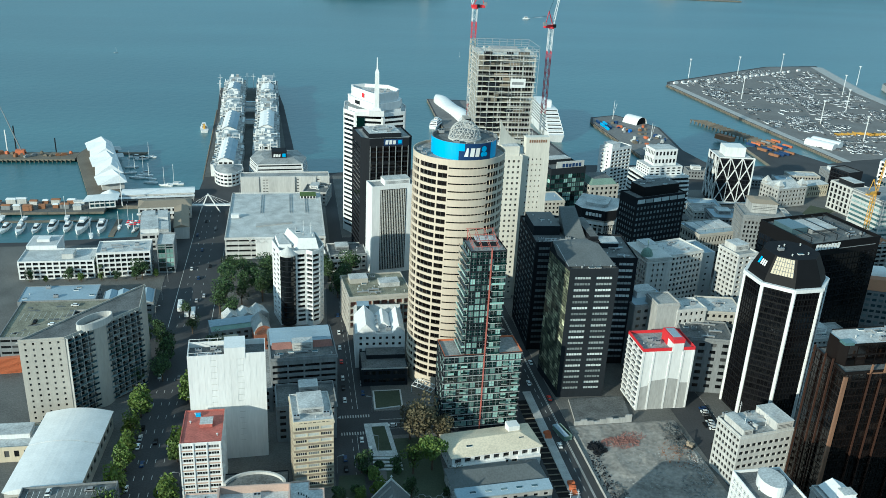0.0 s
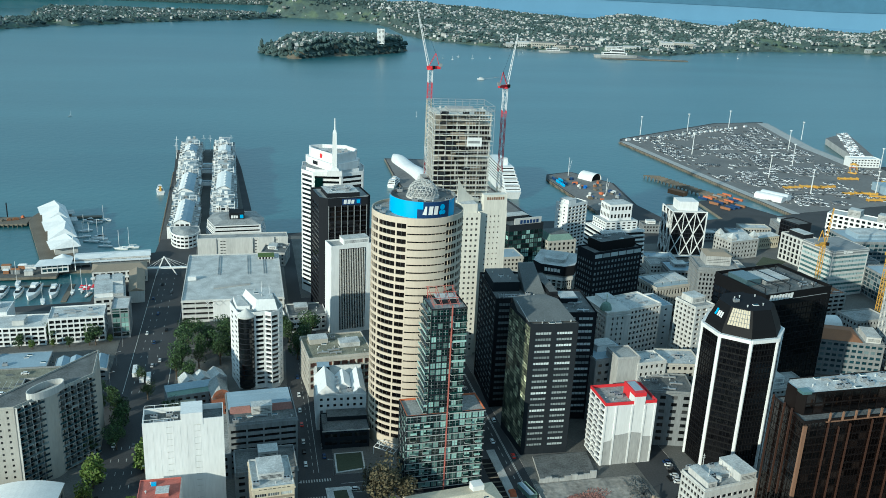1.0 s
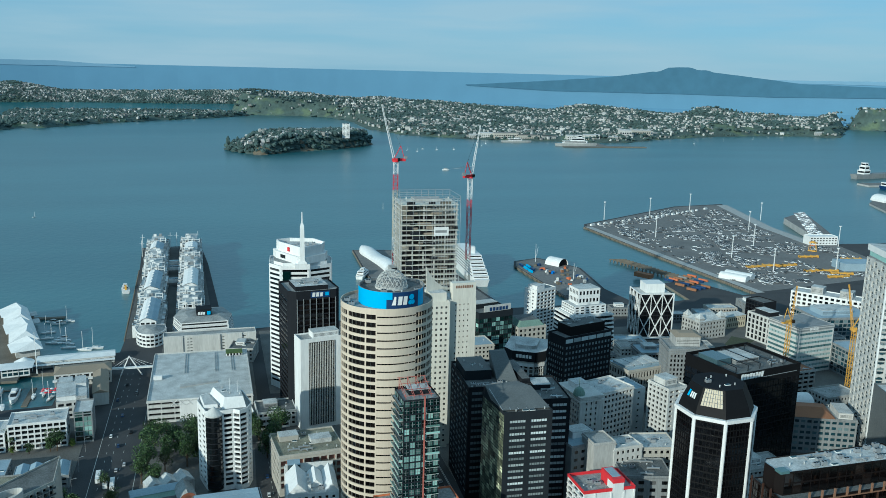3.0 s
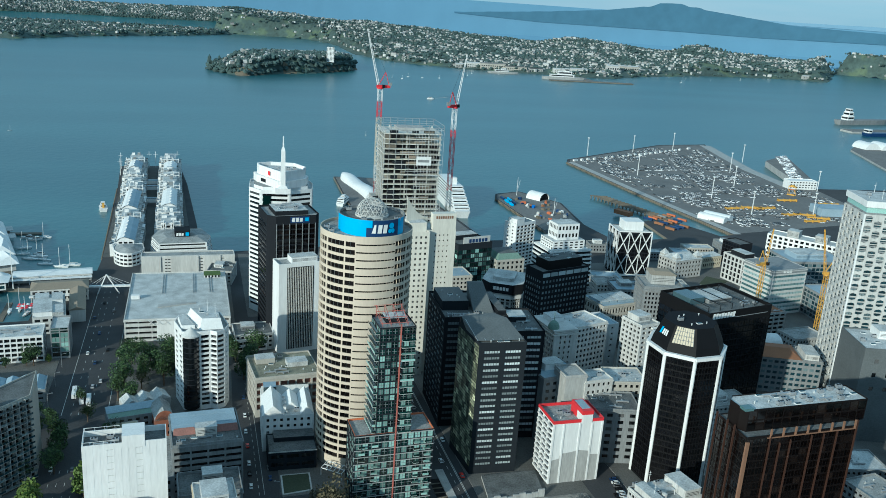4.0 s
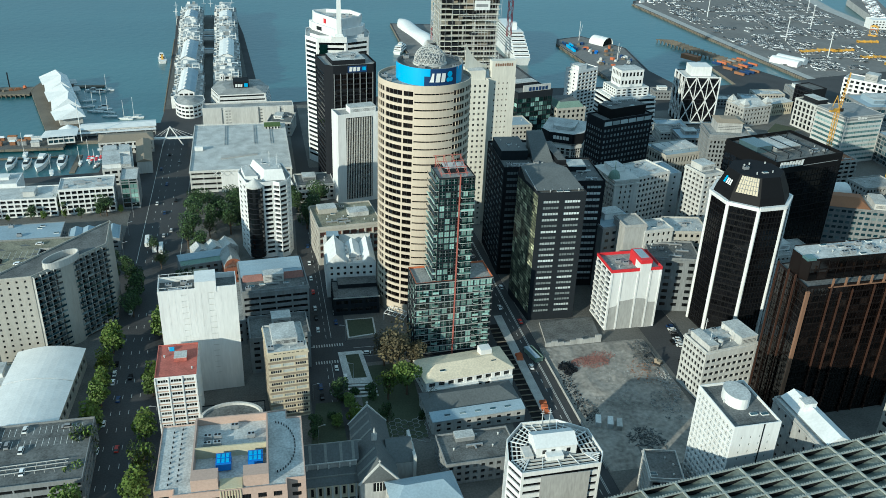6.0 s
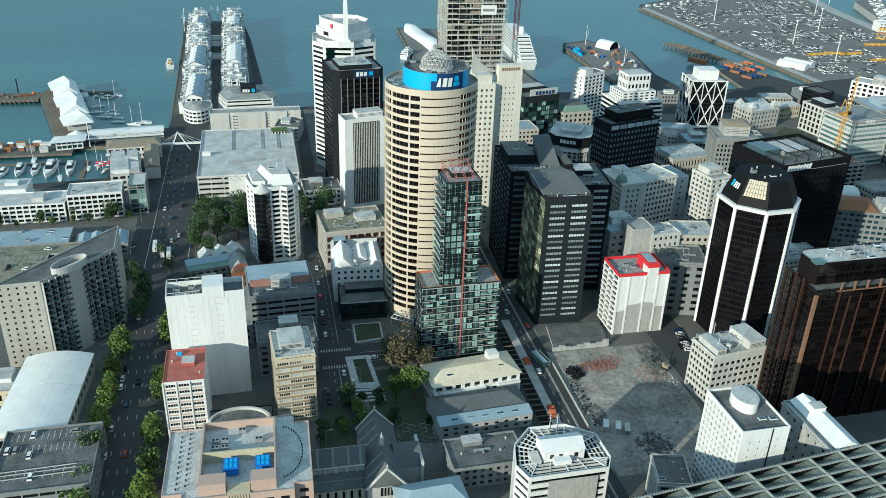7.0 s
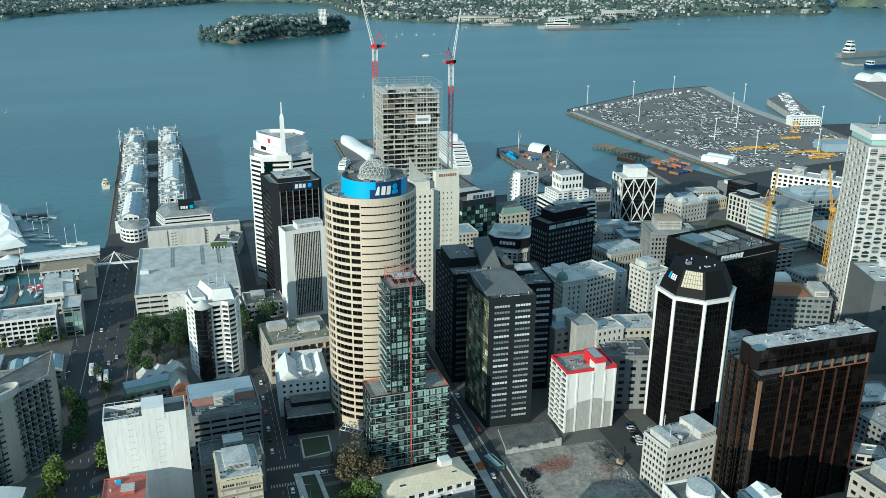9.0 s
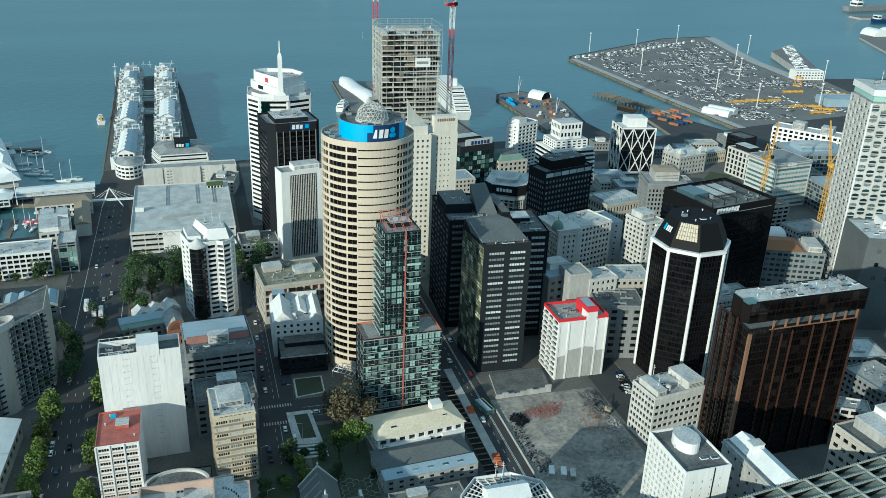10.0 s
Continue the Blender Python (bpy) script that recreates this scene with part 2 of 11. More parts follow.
class Shape:
    """Collects boxes, prisms and quads into one mesh."""

    def __init__(self):
        self.v, self.f, self.i = [], [], []

    def quad(self, a, b, c, d, mi=0):
        k = len(self.v)
        self.v += [a, b, c, d]
        self.f.append((k, k + 1, k + 2, k + 3))
        self.i.append(mi)

    def face(self, pts, mi=0):
        k = len(self.v)
        self.v += list(pts)
        self.f.append(tuple(range(k, k + len(pts))))
        self.i.append(mi)

    def prism(self, poly, z0, z1, mi=0, top=None, cap=None):
        """poly: counter-clockwise outline; top: another outline for the upper end."""
        top = top or poly
        k, n = len(self.v), len(poly)
        self.v += [(p[0], p[1], z0) for p in poly] + [(p[0], p[1], z1) for p in top]
        for a in range(n):
            c = (a + 1) % n
            self.f.append((k + a, k + c, k + n + c, k + n + a))
            self.i.append(mi)
        self.f.append(tuple(k + n + a for a in range(n)))
        self.i.append(mi if cap is None else cap)
        self.f.append(tuple(k + a for a in reversed(range(n))))
        self.i.append(mi)
        return self

    def box(self, x0, x1, y0, y1, z0, z1, mi=0, cap=None):
        return self.prism([(x0, y0), (x1, y0), (x1, y1), (x0, y1)], z0, z1, mi, None, cap)

    def beam(self, a, b, t, mi=0, t2=None):
        """A square bar from a to b."""
        a, b = Vector(a), Vector(b)
        d = (b - a).normalized()
        u = d.cross(Vector((0, 0, 1)))
        if u.length < 1e-3:
            u = Vector((1, 0, 0))
        u.normalize()
        w = d.cross(u)
        t2 = t if t2 is None else t2
        k = len(self.v)
        for p, s in ((a, t), (b, t2)):
            for su, sw in ((-1, -1), (1, -1), (1, 1), (-1, 1)):
                self.v.append(tuple(p + u * su * s / 2 + w * sw * s / 2))
        for q in ((0, 1, 5, 4), (1, 2, 6, 5), (2, 3, 7, 6), (3, 0, 4, 7), (3, 2, 1, 0), (4, 5, 6, 7)):
            self.f.append(tuple(k + j for j in q))
            self.i.append(mi)
        return self

    def face_box(self, p, q, out, z0, z1, mi=0):
        """A thin plate on a wall from p to q, standing out by the vector out."""
        return self.prism([(p.x, p.y), (p.x + out.x, p.y + out.y), (q.x + out.x, q.y + out.y), (q.x, q.y)], z0, z1, mi)

    def cyl(self, x, y, z0, z1, r, n=14, mi=0, r2=None):
        r2 = r if r2 is None else r2
        ring = [(math.cos(2 * math.pi * a / n), math.sin(2 * math.pi * a / n)) for a in range(n)]
        return self.prism([(x + r * c, y + r * s) for c, s in ring], z0, z1, mi, [(x + r2 * c, y + r2 * s) for c, s in ring])

    def mesh(self, name, mats):
        return from_lists(name, self.v, self.f, mats, self.i)


def rect(w, d):
    return [(-w / 2, -d / 2), (w / 2, -d / 2), (w / 2, d / 2), (-w / 2, d / 2)]


def inset(poly, t):
    out, n = [], len(poly)
    for i in range(n):
        a, b, c = Vector(poly[i - 1]), Vector(poly[i]), Vector(poly[(i + 1) % n])
        u, w = (b - a).normalized(), (c - b).normalized()
        n1, n2 = Vector((-u.y, u.x)), Vector((-w.y, w.x))
        k = n1 + n2
        k = k / max(0.3, k.dot(n1)) if k.length > 1e-6 else n1
        out.append(tuple(b + k * t))
    return out


PANES = {}


def window_mesh(w, h, mull, glass, frame_m, bars=0):
    key = (round(w, 2), round(h, 2), mull, glass, frame_m, bars)
    if key not in PANES:
        s = Shape()
        s.quad((-w / 2, 0, 0), (w / 2, 0, 0), (w / 2, 0, h), (-w / 2, 0, h), 0)
        for k in range(1, mull + 1):
            x = -w / 2 + w * k / (mull + 1)
            t = 0.09
            s.quad((x - t, -0.1, 0), (x + t, -0.1, 0), (x + t, -0.1, h), (x - t, -0.1, h), 1)
            s.quad((x - t, 0, 0), (x - t, -0.1, 0), (x - t, -0.1, h), (x - t, 0, h), 1)
            s.quad((x + t, -0.1, 0), (x + t, 0, 0), (x + t, 0, h), (x + t, -0.1, h), 1)
        for k in range(1, bars + 1):
            z = h * k / (bars + 1)
            s.quad((-w / 2, -0.08, z - 0.07), (w / 2, -0.08, z - 0.07), (w / 2, -0.08, z + 0.07), (-w / 2, -0.08, z + 0.07), 1)
            s.quad((-w / 2, -0.08, z + 0.07), (w / 2, -0.08, z + 0.07), (w / 2, 0, z + 0.07), (-w / 2, 0, z + 0.07), 1)
        PANES[key] = s.mesh("window", [glass, frame_m])
    return PANES[key]


def F(cols, rows, fw=0.6, fh=0.55, lo=0.0, hi=None, m=0.6, rec=0.3, mull=0, bars=0, glass=None, split=True):
    """A facade: cols x rows of windows, each filling fw x fh of its bay, between the heights lo and hi."""
    return dict(cols=cols, rows=rows, fw=fw, fh=fh, lo=lo, hi=hi, m=m, rec=rec, mull=mull, bars=bars, glass=glass, split=split)


def facade(s, wins, p, q, h, sp, glass, frame_m, mi=0, z0=0.0):
    """One side of a body from p to q: wall faces with reveals into s, window places into wins."""
    P, Q = Vector((*p, 0)), Vector((*q, 0))
    L = (Q - P).length
    u = (Q - P).normalized()
    nrm = Vector((u.y, -u.x, 0))

    def pt(x, z, dep=0.0):
        return tuple(P + u * x - nrm * dep + Vector((0, 0, z)))

    def q4(x0, x1, za, zb):
        if x1 - x0 > 1e-4 and zb - za > 1e-4:
            s.quad(pt(x0, za), pt(x1, za), pt(x1, zb), pt(x0, zb), mi)

    if not sp:
        q4(0, L, z0, h)
        return
    lo, hi = max(sp["lo"], z0), sp["hi"] if sp["hi"] is not None else h - 1.2
    m = min(sp["m"], L * 0.3)
    bay, sto = (L - 2 * m) / sp["cols"], (hi - lo) / sp["rows"]
    ww, wh = bay * sp["fw"], sto * sp["fh"]
    z = z0
    r = sp["rec"]
    for k in range(sp["rows"]):
        za = lo + sto * k + (sto - wh) * 0.55
        q4(0, L, z, za)
        x = 0.0
        for c in range(sp["cols"]):
            xa = m + bay * c + (bay - ww) / 2
            q4(x, xa, za, za + wh)
            xb = xa + ww
            s.quad(pt(xa, za), pt(xb, za), pt(xb, za, r), pt(xa, za, r), mi)
            s.quad(pt(xa, za + wh, r), pt(xb, za + wh, r), pt(xb, za + wh), pt(xa, za + wh), mi)
            s.quad(pt(xa, za), pt(xa, za, r), pt(xa, za + wh, r), pt(xa, za + wh), mi)
            s.quad(pt(xb, za, r), pt(xb, za), pt(xb, za + wh), pt(xb, za + wh, r), mi)
            wins.append((P + u * (xa + ww / 2) - nrm * r + Vector((0, 0, za)), math.atan2(u.y, u.x), ww, wh, sp["mull"], sp["bars"], sp["glass"] or glass, sp["split"]))
            x = xb
        q4(x, L, za, za + wh)
        z = za + wh
    q4(0, L, z, h)


def body(root, poly, h, specs, wall="concrete", roof="roof_grey", glass="glass", frame_m="darkgrey", parapet=0.9, z0=0.0, cap=None):
    """Walls with real openings, a parapet, a roof deck and windows, all under root."""
    s, wins = Shape(), []
    n = len(poly)
    for i in range(n):
        facade(s, wins, poly[i], poly[(i + 1) % n], h, specs[i % len(specs)] if specs else None, glass, frame_m, 0, z0)
    ins = inset(poly, 0.35)
    for i in range(n):
        j = (i + 1) % n
        s.quad((*poly[i], h), (*poly[j], h), (*ins[j], h), (*ins[i], h), 1 if cap else 0)
        s.quad((*ins[i], h), (*ins[j], h), (*ins[j], h - parapet), (*ins[i], h - parapet), 1 if cap else 0)
    part("wall", s.mesh("wall", [wall, cap or wall]), root)
    if wall in ("offwhite", "beige", "concrete", "cream", "grey") and h > 14 and z0 == 0:
        c_ = Shape().prism(inset(poly, -0.4), h - parapet - 0.9, h - parapet - 0.25)
        part("cornice", c_.mesh("cornice", [wall]), root)
    r = Shape()
    r.face([(*p, h - parapet) for p in ins])
    part("roof", r.mesh("roof", [roof]), root)
    rest = {}
    room = 100 if root.location.y < 430 else (36 if root.location.y < 570 else 14)
    if root.name.startswith(("city_block", "pier_apartment")):
        room = 6
    for pos, ang, ww, wh, mull, bars, gl, split in wins:
        mx = Matrix.Translation(pos) @ Matrix.Rotation(ang, 4, "Z")
        if split and room > 0:
            room -= 1
            part("window", window_mesh(ww, wh, mull, gl, frame_m, bars), root, mx)
        else:
            rest.setdefault(gl, []).append((mx, window_mesh(ww, wh, mull, gl, frame_m, bars)))
    for gl, lst in rest.items():
        vs, fs, ix = [], [], []
        for mx, me in lst:
            k = len(vs)
            vs += [tuple(mx @ v.co) for v in me.vertices]
            for pl in me.polygons:
                fs.append(tuple(k + j for j in pl.vertices))
                ix.append(pl.material_index)
        ob = part("glazing", from_lists("glazing", vs, fs, [gl, frame_m], ix), root)
        ob["kind"] = "stuff"
    return root


KIT = {}


def kit_mesh(key):
    """Small roof fittings, shared by all roofs."""
    if key not in KIT:
        s = Shape()
        if key == "air_unit":
            s.box(-1.4, 1.4, -0.9, 0.9, 0.25, 1.7).box(-1.2, -1.0, -0.8, 0.8, 0, 0.25, 1).box(1.0, 1.2, -0.8, 0.8, 0, 0.25, 1)
            s.cyl(-0.65, 0, 1.7, 1.85, 0.5, 10, 1).cyl(0.65, 0, 1.7, 1.85, 0.5, 10, 1)
            KIT[key] = s.mesh(key, ["steel", "darkgrey"])
        elif key == "duct":
            s.box(-3.5, 3.5, -0.4, 0.4, 0.4, 1.1).box(-3.5, -2.8, -0.4, 0.4, -0.1, 0.4).box(2.8, 3.5, -0.4, 0.4, -0.1, 0.4).box(-0.3, 0.3, 0.4, 2.4, 0.45, 1.0)
            KIT[key] = s.mesh(key, ["steel"])
        elif key == "vent":
            s.cyl(0, 0, 0, 0.9, 0.3, 8).cyl(0, 0, 0.9, 1.2, 0.5, 8, 0, 0.15)
            KIT[key] = s.mesh(key, ["roof_light"])
        elif key == "skylight":
            s.box(-1.5, 1.5, -0.8, 0.8, 0, 0.35).prism(rect(2.8, 1.4), 0.35, 0.7, 1, rect(2.2, 0.3))
            KIT[key] = s.mesh(key, ["white", "glass_blue"])
        elif key == "tank":
            s.cyl(0, 0, 0, 2.2, 1.3, 12).cyl(0, 0, 2.2, 2.6, 1.3, 12, 0, 0.2)
            KIT[key] = s.mesh(key, ["offwhite"])
        elif key == "aerial":
            s.beam((0, 0, 0), (0, 0, 7), 0.25, 0, 0.1).beam((-0.8, 0, 5), (0.8, 0, 5), 0.12).beam((-0.5, 0, 6), (0.5, 0, 6), 0.12)
            KIT[key] = s.mesh(key, ["white"])
    return KIT[key]


def clutter(root, x0, x1, y0, y1, z, n, seed, kinds=("air_unit", "duct", "vent", "vent", "skylight")):
    rng = random.Random(seed)
    done = []
    for _ in range(n * 6):
        if len(done) >= n:
            break
        x, y = rng.uniform(x0, x1), rng.uniform(y0, y1)
        if any(abs(x - a) < 3.2 and abs(y - c) < 2.6 for a, c in done):
            continue
        k = rng.choice(kinds)
        if k == "duct" and (x - 4 < x0 or x + 4 > x1):
            k = "vent"
        done.append((x, y))
        part(k, kit_mesh(k), root, pose(x, y, z, 0, 0, rng.choice((0, 0, 180))))


def plant(root, x0, x1, y0, y1, z, h, m="concrete", louvre=True):
    """A plant room with a cap and louvre bands."""
    s = Shape()
    s.box(x0, x1, y0, y1, z, z + h)
    s.box(x0 - 0.15, x1 + 0.15, y0 - 0.15, y1 + 0.15, z + h, z + h + 0.25, 1)
    if louvre:
        for k in range(3):
            s.box(x0 + 0.8, x1 - 0.8, y0 - 0.06, y0, z + h * (0.3 + 0.17 * k), z + h * (0.3 + 0.17 * k) + 0.22, 2)
    return part("plant_room", s.mesh("plant_room", [m, "roof_light", "darkgrey"]), root)


def tower(name, label, x, y, rot, w, d, h, S=None, E=None, N=None, W=None, category="building", group="", poly=None, specs=None, **kw):
    """A building: a rectangle w x d, or an outline, with a facade for each side."""
    root = thing(name, label, category, x, y, 0, rot, group)
    body(root, poly or rect(w, d), h, specs or [S, E, N, W], **kw)
    return root


def bars(root, x0, x1, z0, z1, y, n, m, gap=0.3, name="sign", ang=0, slant=0.0):
    """Writing that is not to be spelled: n plain blocks on a wall whose face lies at -y."""
    s = Shape()
    st = (x1 - x0) / n
    for k in range(n):
        a, c = x0 + st * k, x0 + st * (k + 1 - gap)
        hgt = z1 if k in (0,) else z0 + (z1 - z0) * (0.98 if k % 2 else 0.9)
        sl = slant * (hgt - z0)
        v = [(a, y - 0.18, z0), (c, y - 0.18, z0), (c + sl, y - 0.18, hgt), (a + sl, y - 0.18, hgt)]
        s.quad(*v)
        w = [(p[0], y - 0.02, p[2]) for p in v]
        for i in range(4):
            s.quad(v[i], w[i], w[(i + 1) % 4], v[(i + 1) % 4])
    return part(name, s.mesh(name, [m]), root, pose(0, 0, 0, 0, 0, ang))
# ---------------- setting: water, ground, wharves, far shores ----------------
def in_poly(px, py, poly):
    inside = np.zeros(px.shape, bool)
    n = len(poly)
    for i in range(n):
        (x0, y0), (x1, y1) = poly[i], poly[(i + 1) % n]
        if y0 == y1:
            continue
        c = ((y0 > py) != (y1 > py)) & (px < (x1 - x0) * (py - y0) / (y1 - y0) + x0)
        inside ^= c
    return inside


def edge_distance(px, py, poly):
    best = np.full(px.shape, 1e9)
    n = len(poly)
    for i in range(n):
        (x0, y0), (x1, y1) = poly[i], poly[(i + 1) % n]
        dx, dy = x1 - x0, y1 - y0
        t = np.clip(((px - x0) * dx + (py - y0) * dy) / (dx * dx + dy * dy), 0, 1)
        best = np.minimum(best, np.hypot(px - x0 - t * dx, py - y0 - t * dy))
    return best


s = Shape()
s.quad((-5000, -5000, -3), (5000, -5000, -3), (5000, 5000, -3), (-5000, 5000, -3))
tagged(new("water", s.mesh("water", ["water"])), "wind-rippled blue-green harbour water", "water", kind="structure")

LAND = [(-2500, -1500), (2500, -1500), (2500, 860), (1700, 900), (1250, 960), (1060, 1035), (893, 1047), (850, 1060), (858, 1137), (868, 1185), (943, 1427), (832, 1410), (580, 1256),
        (569, 1232), (579, 998), (592, 811), (572, 806), (546, 880), (508, 872), (500, 800), (434, 790), (427, 860), (443, 963), (410, 1027), (372, 1013), (364, 988), (368, 837), (364, 803), (290, 803),
        (268, 1098), (177, 1112), (172, 980), (176, 795), (110, 790), (24, 778), (5, 775), (0, 880), (-10, 1060), (-20, 1172), (-94, 1166), (-88, 1040), (-80, 765), (-81, 731), (-145, 723), (-168, 706),
        (-150, 692), (-115, 690), (-116, 620), (-190, 612), (-2500, 600)]
s = Shape()
s.prism(LAND, -9, 0, 1, None, 0)
tagged(new("ground", s.mesh("ground", ["asphalt", "quaywall"])), "dark grey asphalt city ground ending in quay walls", "ground", kind="structure")


def slab(name, label, poly, z0, z1, m, side=None, category="pavement"):
    s = Shape()
    s.prism(poly, z0, z1, 1, None, 0)
    return tagged(new(name, s.mesh(name, [m, side or m])), label, category, kind="structure")


def R4(x0, x1, y0, y1):
    return [(x0, y0), (x1, y0), (x1, y1), (x0, y1)]


# city blocks with a kerb all round
for blk in [R4(-900, -82, -300, 424), [(-900, 470), (-108, 458), (-86, 466), (-86, 590), (-108, 604), (-900, 604)], R4(-49, 16, -200, 436), [(-47, 446), (18, 446), (20, 520), (-47, 520)],
            R4(-47, 26, 528, 768), R4(36, 103, -200, 347), [(38, 369), (104, 369), (104, 482), (40, 482)], R4(42, 104, 494, 600), R4(36, 160, 612, 770), R4(134, 193, -200, 520), R4(141, 560, 536, 720), R4(214, 700, -200, 520)]:
    slab("pavement", "grey concrete pavement with a raised kerb", blk, -0.2, 0.15, "paving", "concrete")

# harbour wharves on the left: promenade between basin and harbour, long timber wharf, finger jetty
slab("wharf", "concrete promenade between marina and harbour", R4(-900, -150, 677, 704), -2, 0.0, "paving", "quaywall", "wharf")
slab("wharf", "long grey timber wharf on piles", R4(-700, -204, 826, 850), -1.6, 0.2, "timber", "quaywall", "wharf")
slab("wharf", "narrow timber jetty beside the white sail-roofed hall", [(-166, 704), (-144, 718), (-162, 800), (-172, 868), (-200, 872), (-206, 840)], -1.6, 0.1, "timber", "quaywall", "wharf")
slab("wharf", "short floating pier", R4(-170, -142, 851, 856), -2.4, -1.2, "timber", "quaywall", "wharf")


def piles(name, label, x0, y0, x1, y1, step, off):
    s = Shape()
    L = math.hypot(x1 - x0, y1 - y0)
    k = 0.0
    while k < L:
        x, y = x0 + (x1 - x0) * k / L, y0 + (y1 - y0) * k / L
        s.cyl(x, y, -8, -0.4, 0.5, 6)
        k += step
    return tagged(new(name, s.mesh(name, ["timber"])), label, "piles", kind="stuff")


piles("wharf_piles", "row of dark timber piles under a quay edge", 568.2, 1232, 578.2, 998, 4, 0)
piles("wharf_piles", "row of dark timber piles under a quay edge", 578.2, 998, 591.2, 811, 4, 0)
piles("wharf_piles", "row of dark timber piles under a quay edge", 363.2, 988, 367.2, 837, 4, 0)
piles("wharf_piles", "row of dark timber piles under a quay edge", -88.8, 1040, -80.8, 765, 4, 0)
piles("wharf_piles", "row of dark timber piles under a quay edge", -300, 825.4, -205, 825.4, 4, 0)

# lane markings
s = Shape()
for x in (-71.6, -67.8, -64, -60.2):
    for y in np.arange(180, 420, 12):
        s.box(x - 0.12, x + 0.12, y, y + 3, 0.004, 0.012)
for x in (-70, -66, -60):
    for y in np.arange(470, 700, 12):
        s.box(x - 0.12, x + 0.12, y, y + 3, 0.004, 0.012)
for x in (-50.5, -75):
    s.box(x - 0.15, x + 0.15, 470, 700, 0.004, 0.012)
for x in (25.5, 28):
    for y in np.arange(200, 344, 6.5):
        s.box(x - 0.1, x + 0.1, y, y + (3 if x < 26 else 6.5), 0.004, 0.012)
    for y in np.arange(372, 500, 6.5):
        s.box(x + 2 - 0.1, x + 2.1, y, y + (3 if x < 26 else 6.5), 0.004, 0.012)
for x in (126.2, 128.9, 129.5):
    for y in np.arange(240, 500, 7):
        s.box(x - 0.14, x + 0.14, y, y + (7 if x > 127 else 3), 0.004, 0.012)
for y0 in (349.2, 364):
    for x in np.arange(20.5, 35, 1.3):
        s.box(x, x + 0.6, y0, y0 + 2.4, 0.004, 0.012)
for y0 in (353, 357.5, 361):
    s.box(40, 100, y0, y0 + 0.2, 0.004, 0.012)
tagged(new("lane_markings", s.mesh("lane_markings", ["roadline"])), "white painted lane lines and crossings on the roads", "road marking", kind="stuff")


def land(name, label, poly, top, step=26.0, fall=60.0, base=-4.0, seed=1, rough=0.2):
    """A low landmass: rises from its shore over fall metres to the height top(x, y); bare clay cliffs in places along the shore."""
    xs = np.arange(min(p[0] for p in poly), max(p[0] for p in poly) + step, step)
    ys = np.arange(min(p[1] for p in poly), max(p[1] for p in poly) + step, step)
    gx, gy = np.meshgrid(xs, ys)
    ins, dist = in_poly(gx, gy, poly), edge_distance(gx, gy, poly)
    dist = np.where(ins, dist, -dist)
    vs, idm = [], {}
    for j in range(len(ys)):
        for i in range(len(xs)):
            if dist[j, i] > -step * 1.1:
                x, y, dd = float(gx[j, i]), float(gy[j, i]), float(dist[j, i])
                k = max(0.0, min(1.0, dd / fall))
                k = k * k * (3 - 2 * k)
                hh = top(x, y) * (1 - rough / 2 + rough * noise.noise(Vector((x * 0.004, y * 0.004, seed))))
                idm[(j, i)] = len(vs)
                vs.append((x, y, base + 0.3 * max(0, dd > 0) + hh * k + (3 if dd > 0 else 0)))
    fs, mi = [], []
    for j in range(len(ys) - 1):
        for i in range(len(xs) - 1):
            q = [(j, i), (j, i + 1), (j + 1, i + 1), (j + 1, i)]
            if all(c in idm for c in q):
                fs.append(tuple(idm[c] for c in q))
                x, y = float(gx[j, i]), float(gy[j, i])
                shore = step < 22 and -step < dist[j, i] < 14
                mi.append(1 if shore and noise.noise(Vector((x * 0.011, y * 0.011, 6))) > 0.12 else 0)
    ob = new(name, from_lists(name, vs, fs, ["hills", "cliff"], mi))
    for p in ob.data.polygons:
        p.use_smooth = True
    tagged(ob, label, "far land", kind="structure")

    def z_at(x, y):
        i, j = int(round((x - xs[0]) / step)), int(round((y - ys[0]) / step))
        return vs[idm[(j, i)]][2] if (j, i) in idm else -9

    return poly, z_at


RIDGE_AZ = [-17, -13, -11.2, -10, -9, -6.8, 1.8, 4.3, 7.2, 10.9, 14.7, 18.4, 22.1, 24.3, 25.8, 29.3, 30.7, 31.4, 32.7, 34.1, 36.1, 38.6, 39.8, 41.2, 48]
RIDGE_DEP = [1.2, 1.29, 1.27, 1.46, 1.70, 1.74, 1.60, 1.70, 1.77, 1.82, 2.04, 2.26, 2.34, 2.02, 1.98, 2.34, 2.32, 1.84, 1.82, 2.2, 2.24, 2.26, 1.76, 1.62, 1.6]


def ridge_z(az, r=4600):
    """Height of the skyline of the far shore, by direction."""
    return EYE - r * math.tan(radians(float(np.interp(az, RIDGE_AZ, RIDGE_DEP))))


def polar(az, r):
    return (r * math.sin(radians(az)), r * math.cos(radians(az)))


def main_top(x, y):
    az, r = math.degrees(math.atan2(x, y)), math.hypot(x, y)
    k = max(0.0, min(1.0, (r - 3000) / 1600))
    return 14 + (max(20, ridge_z(az)) - 14) * k ** 1.6


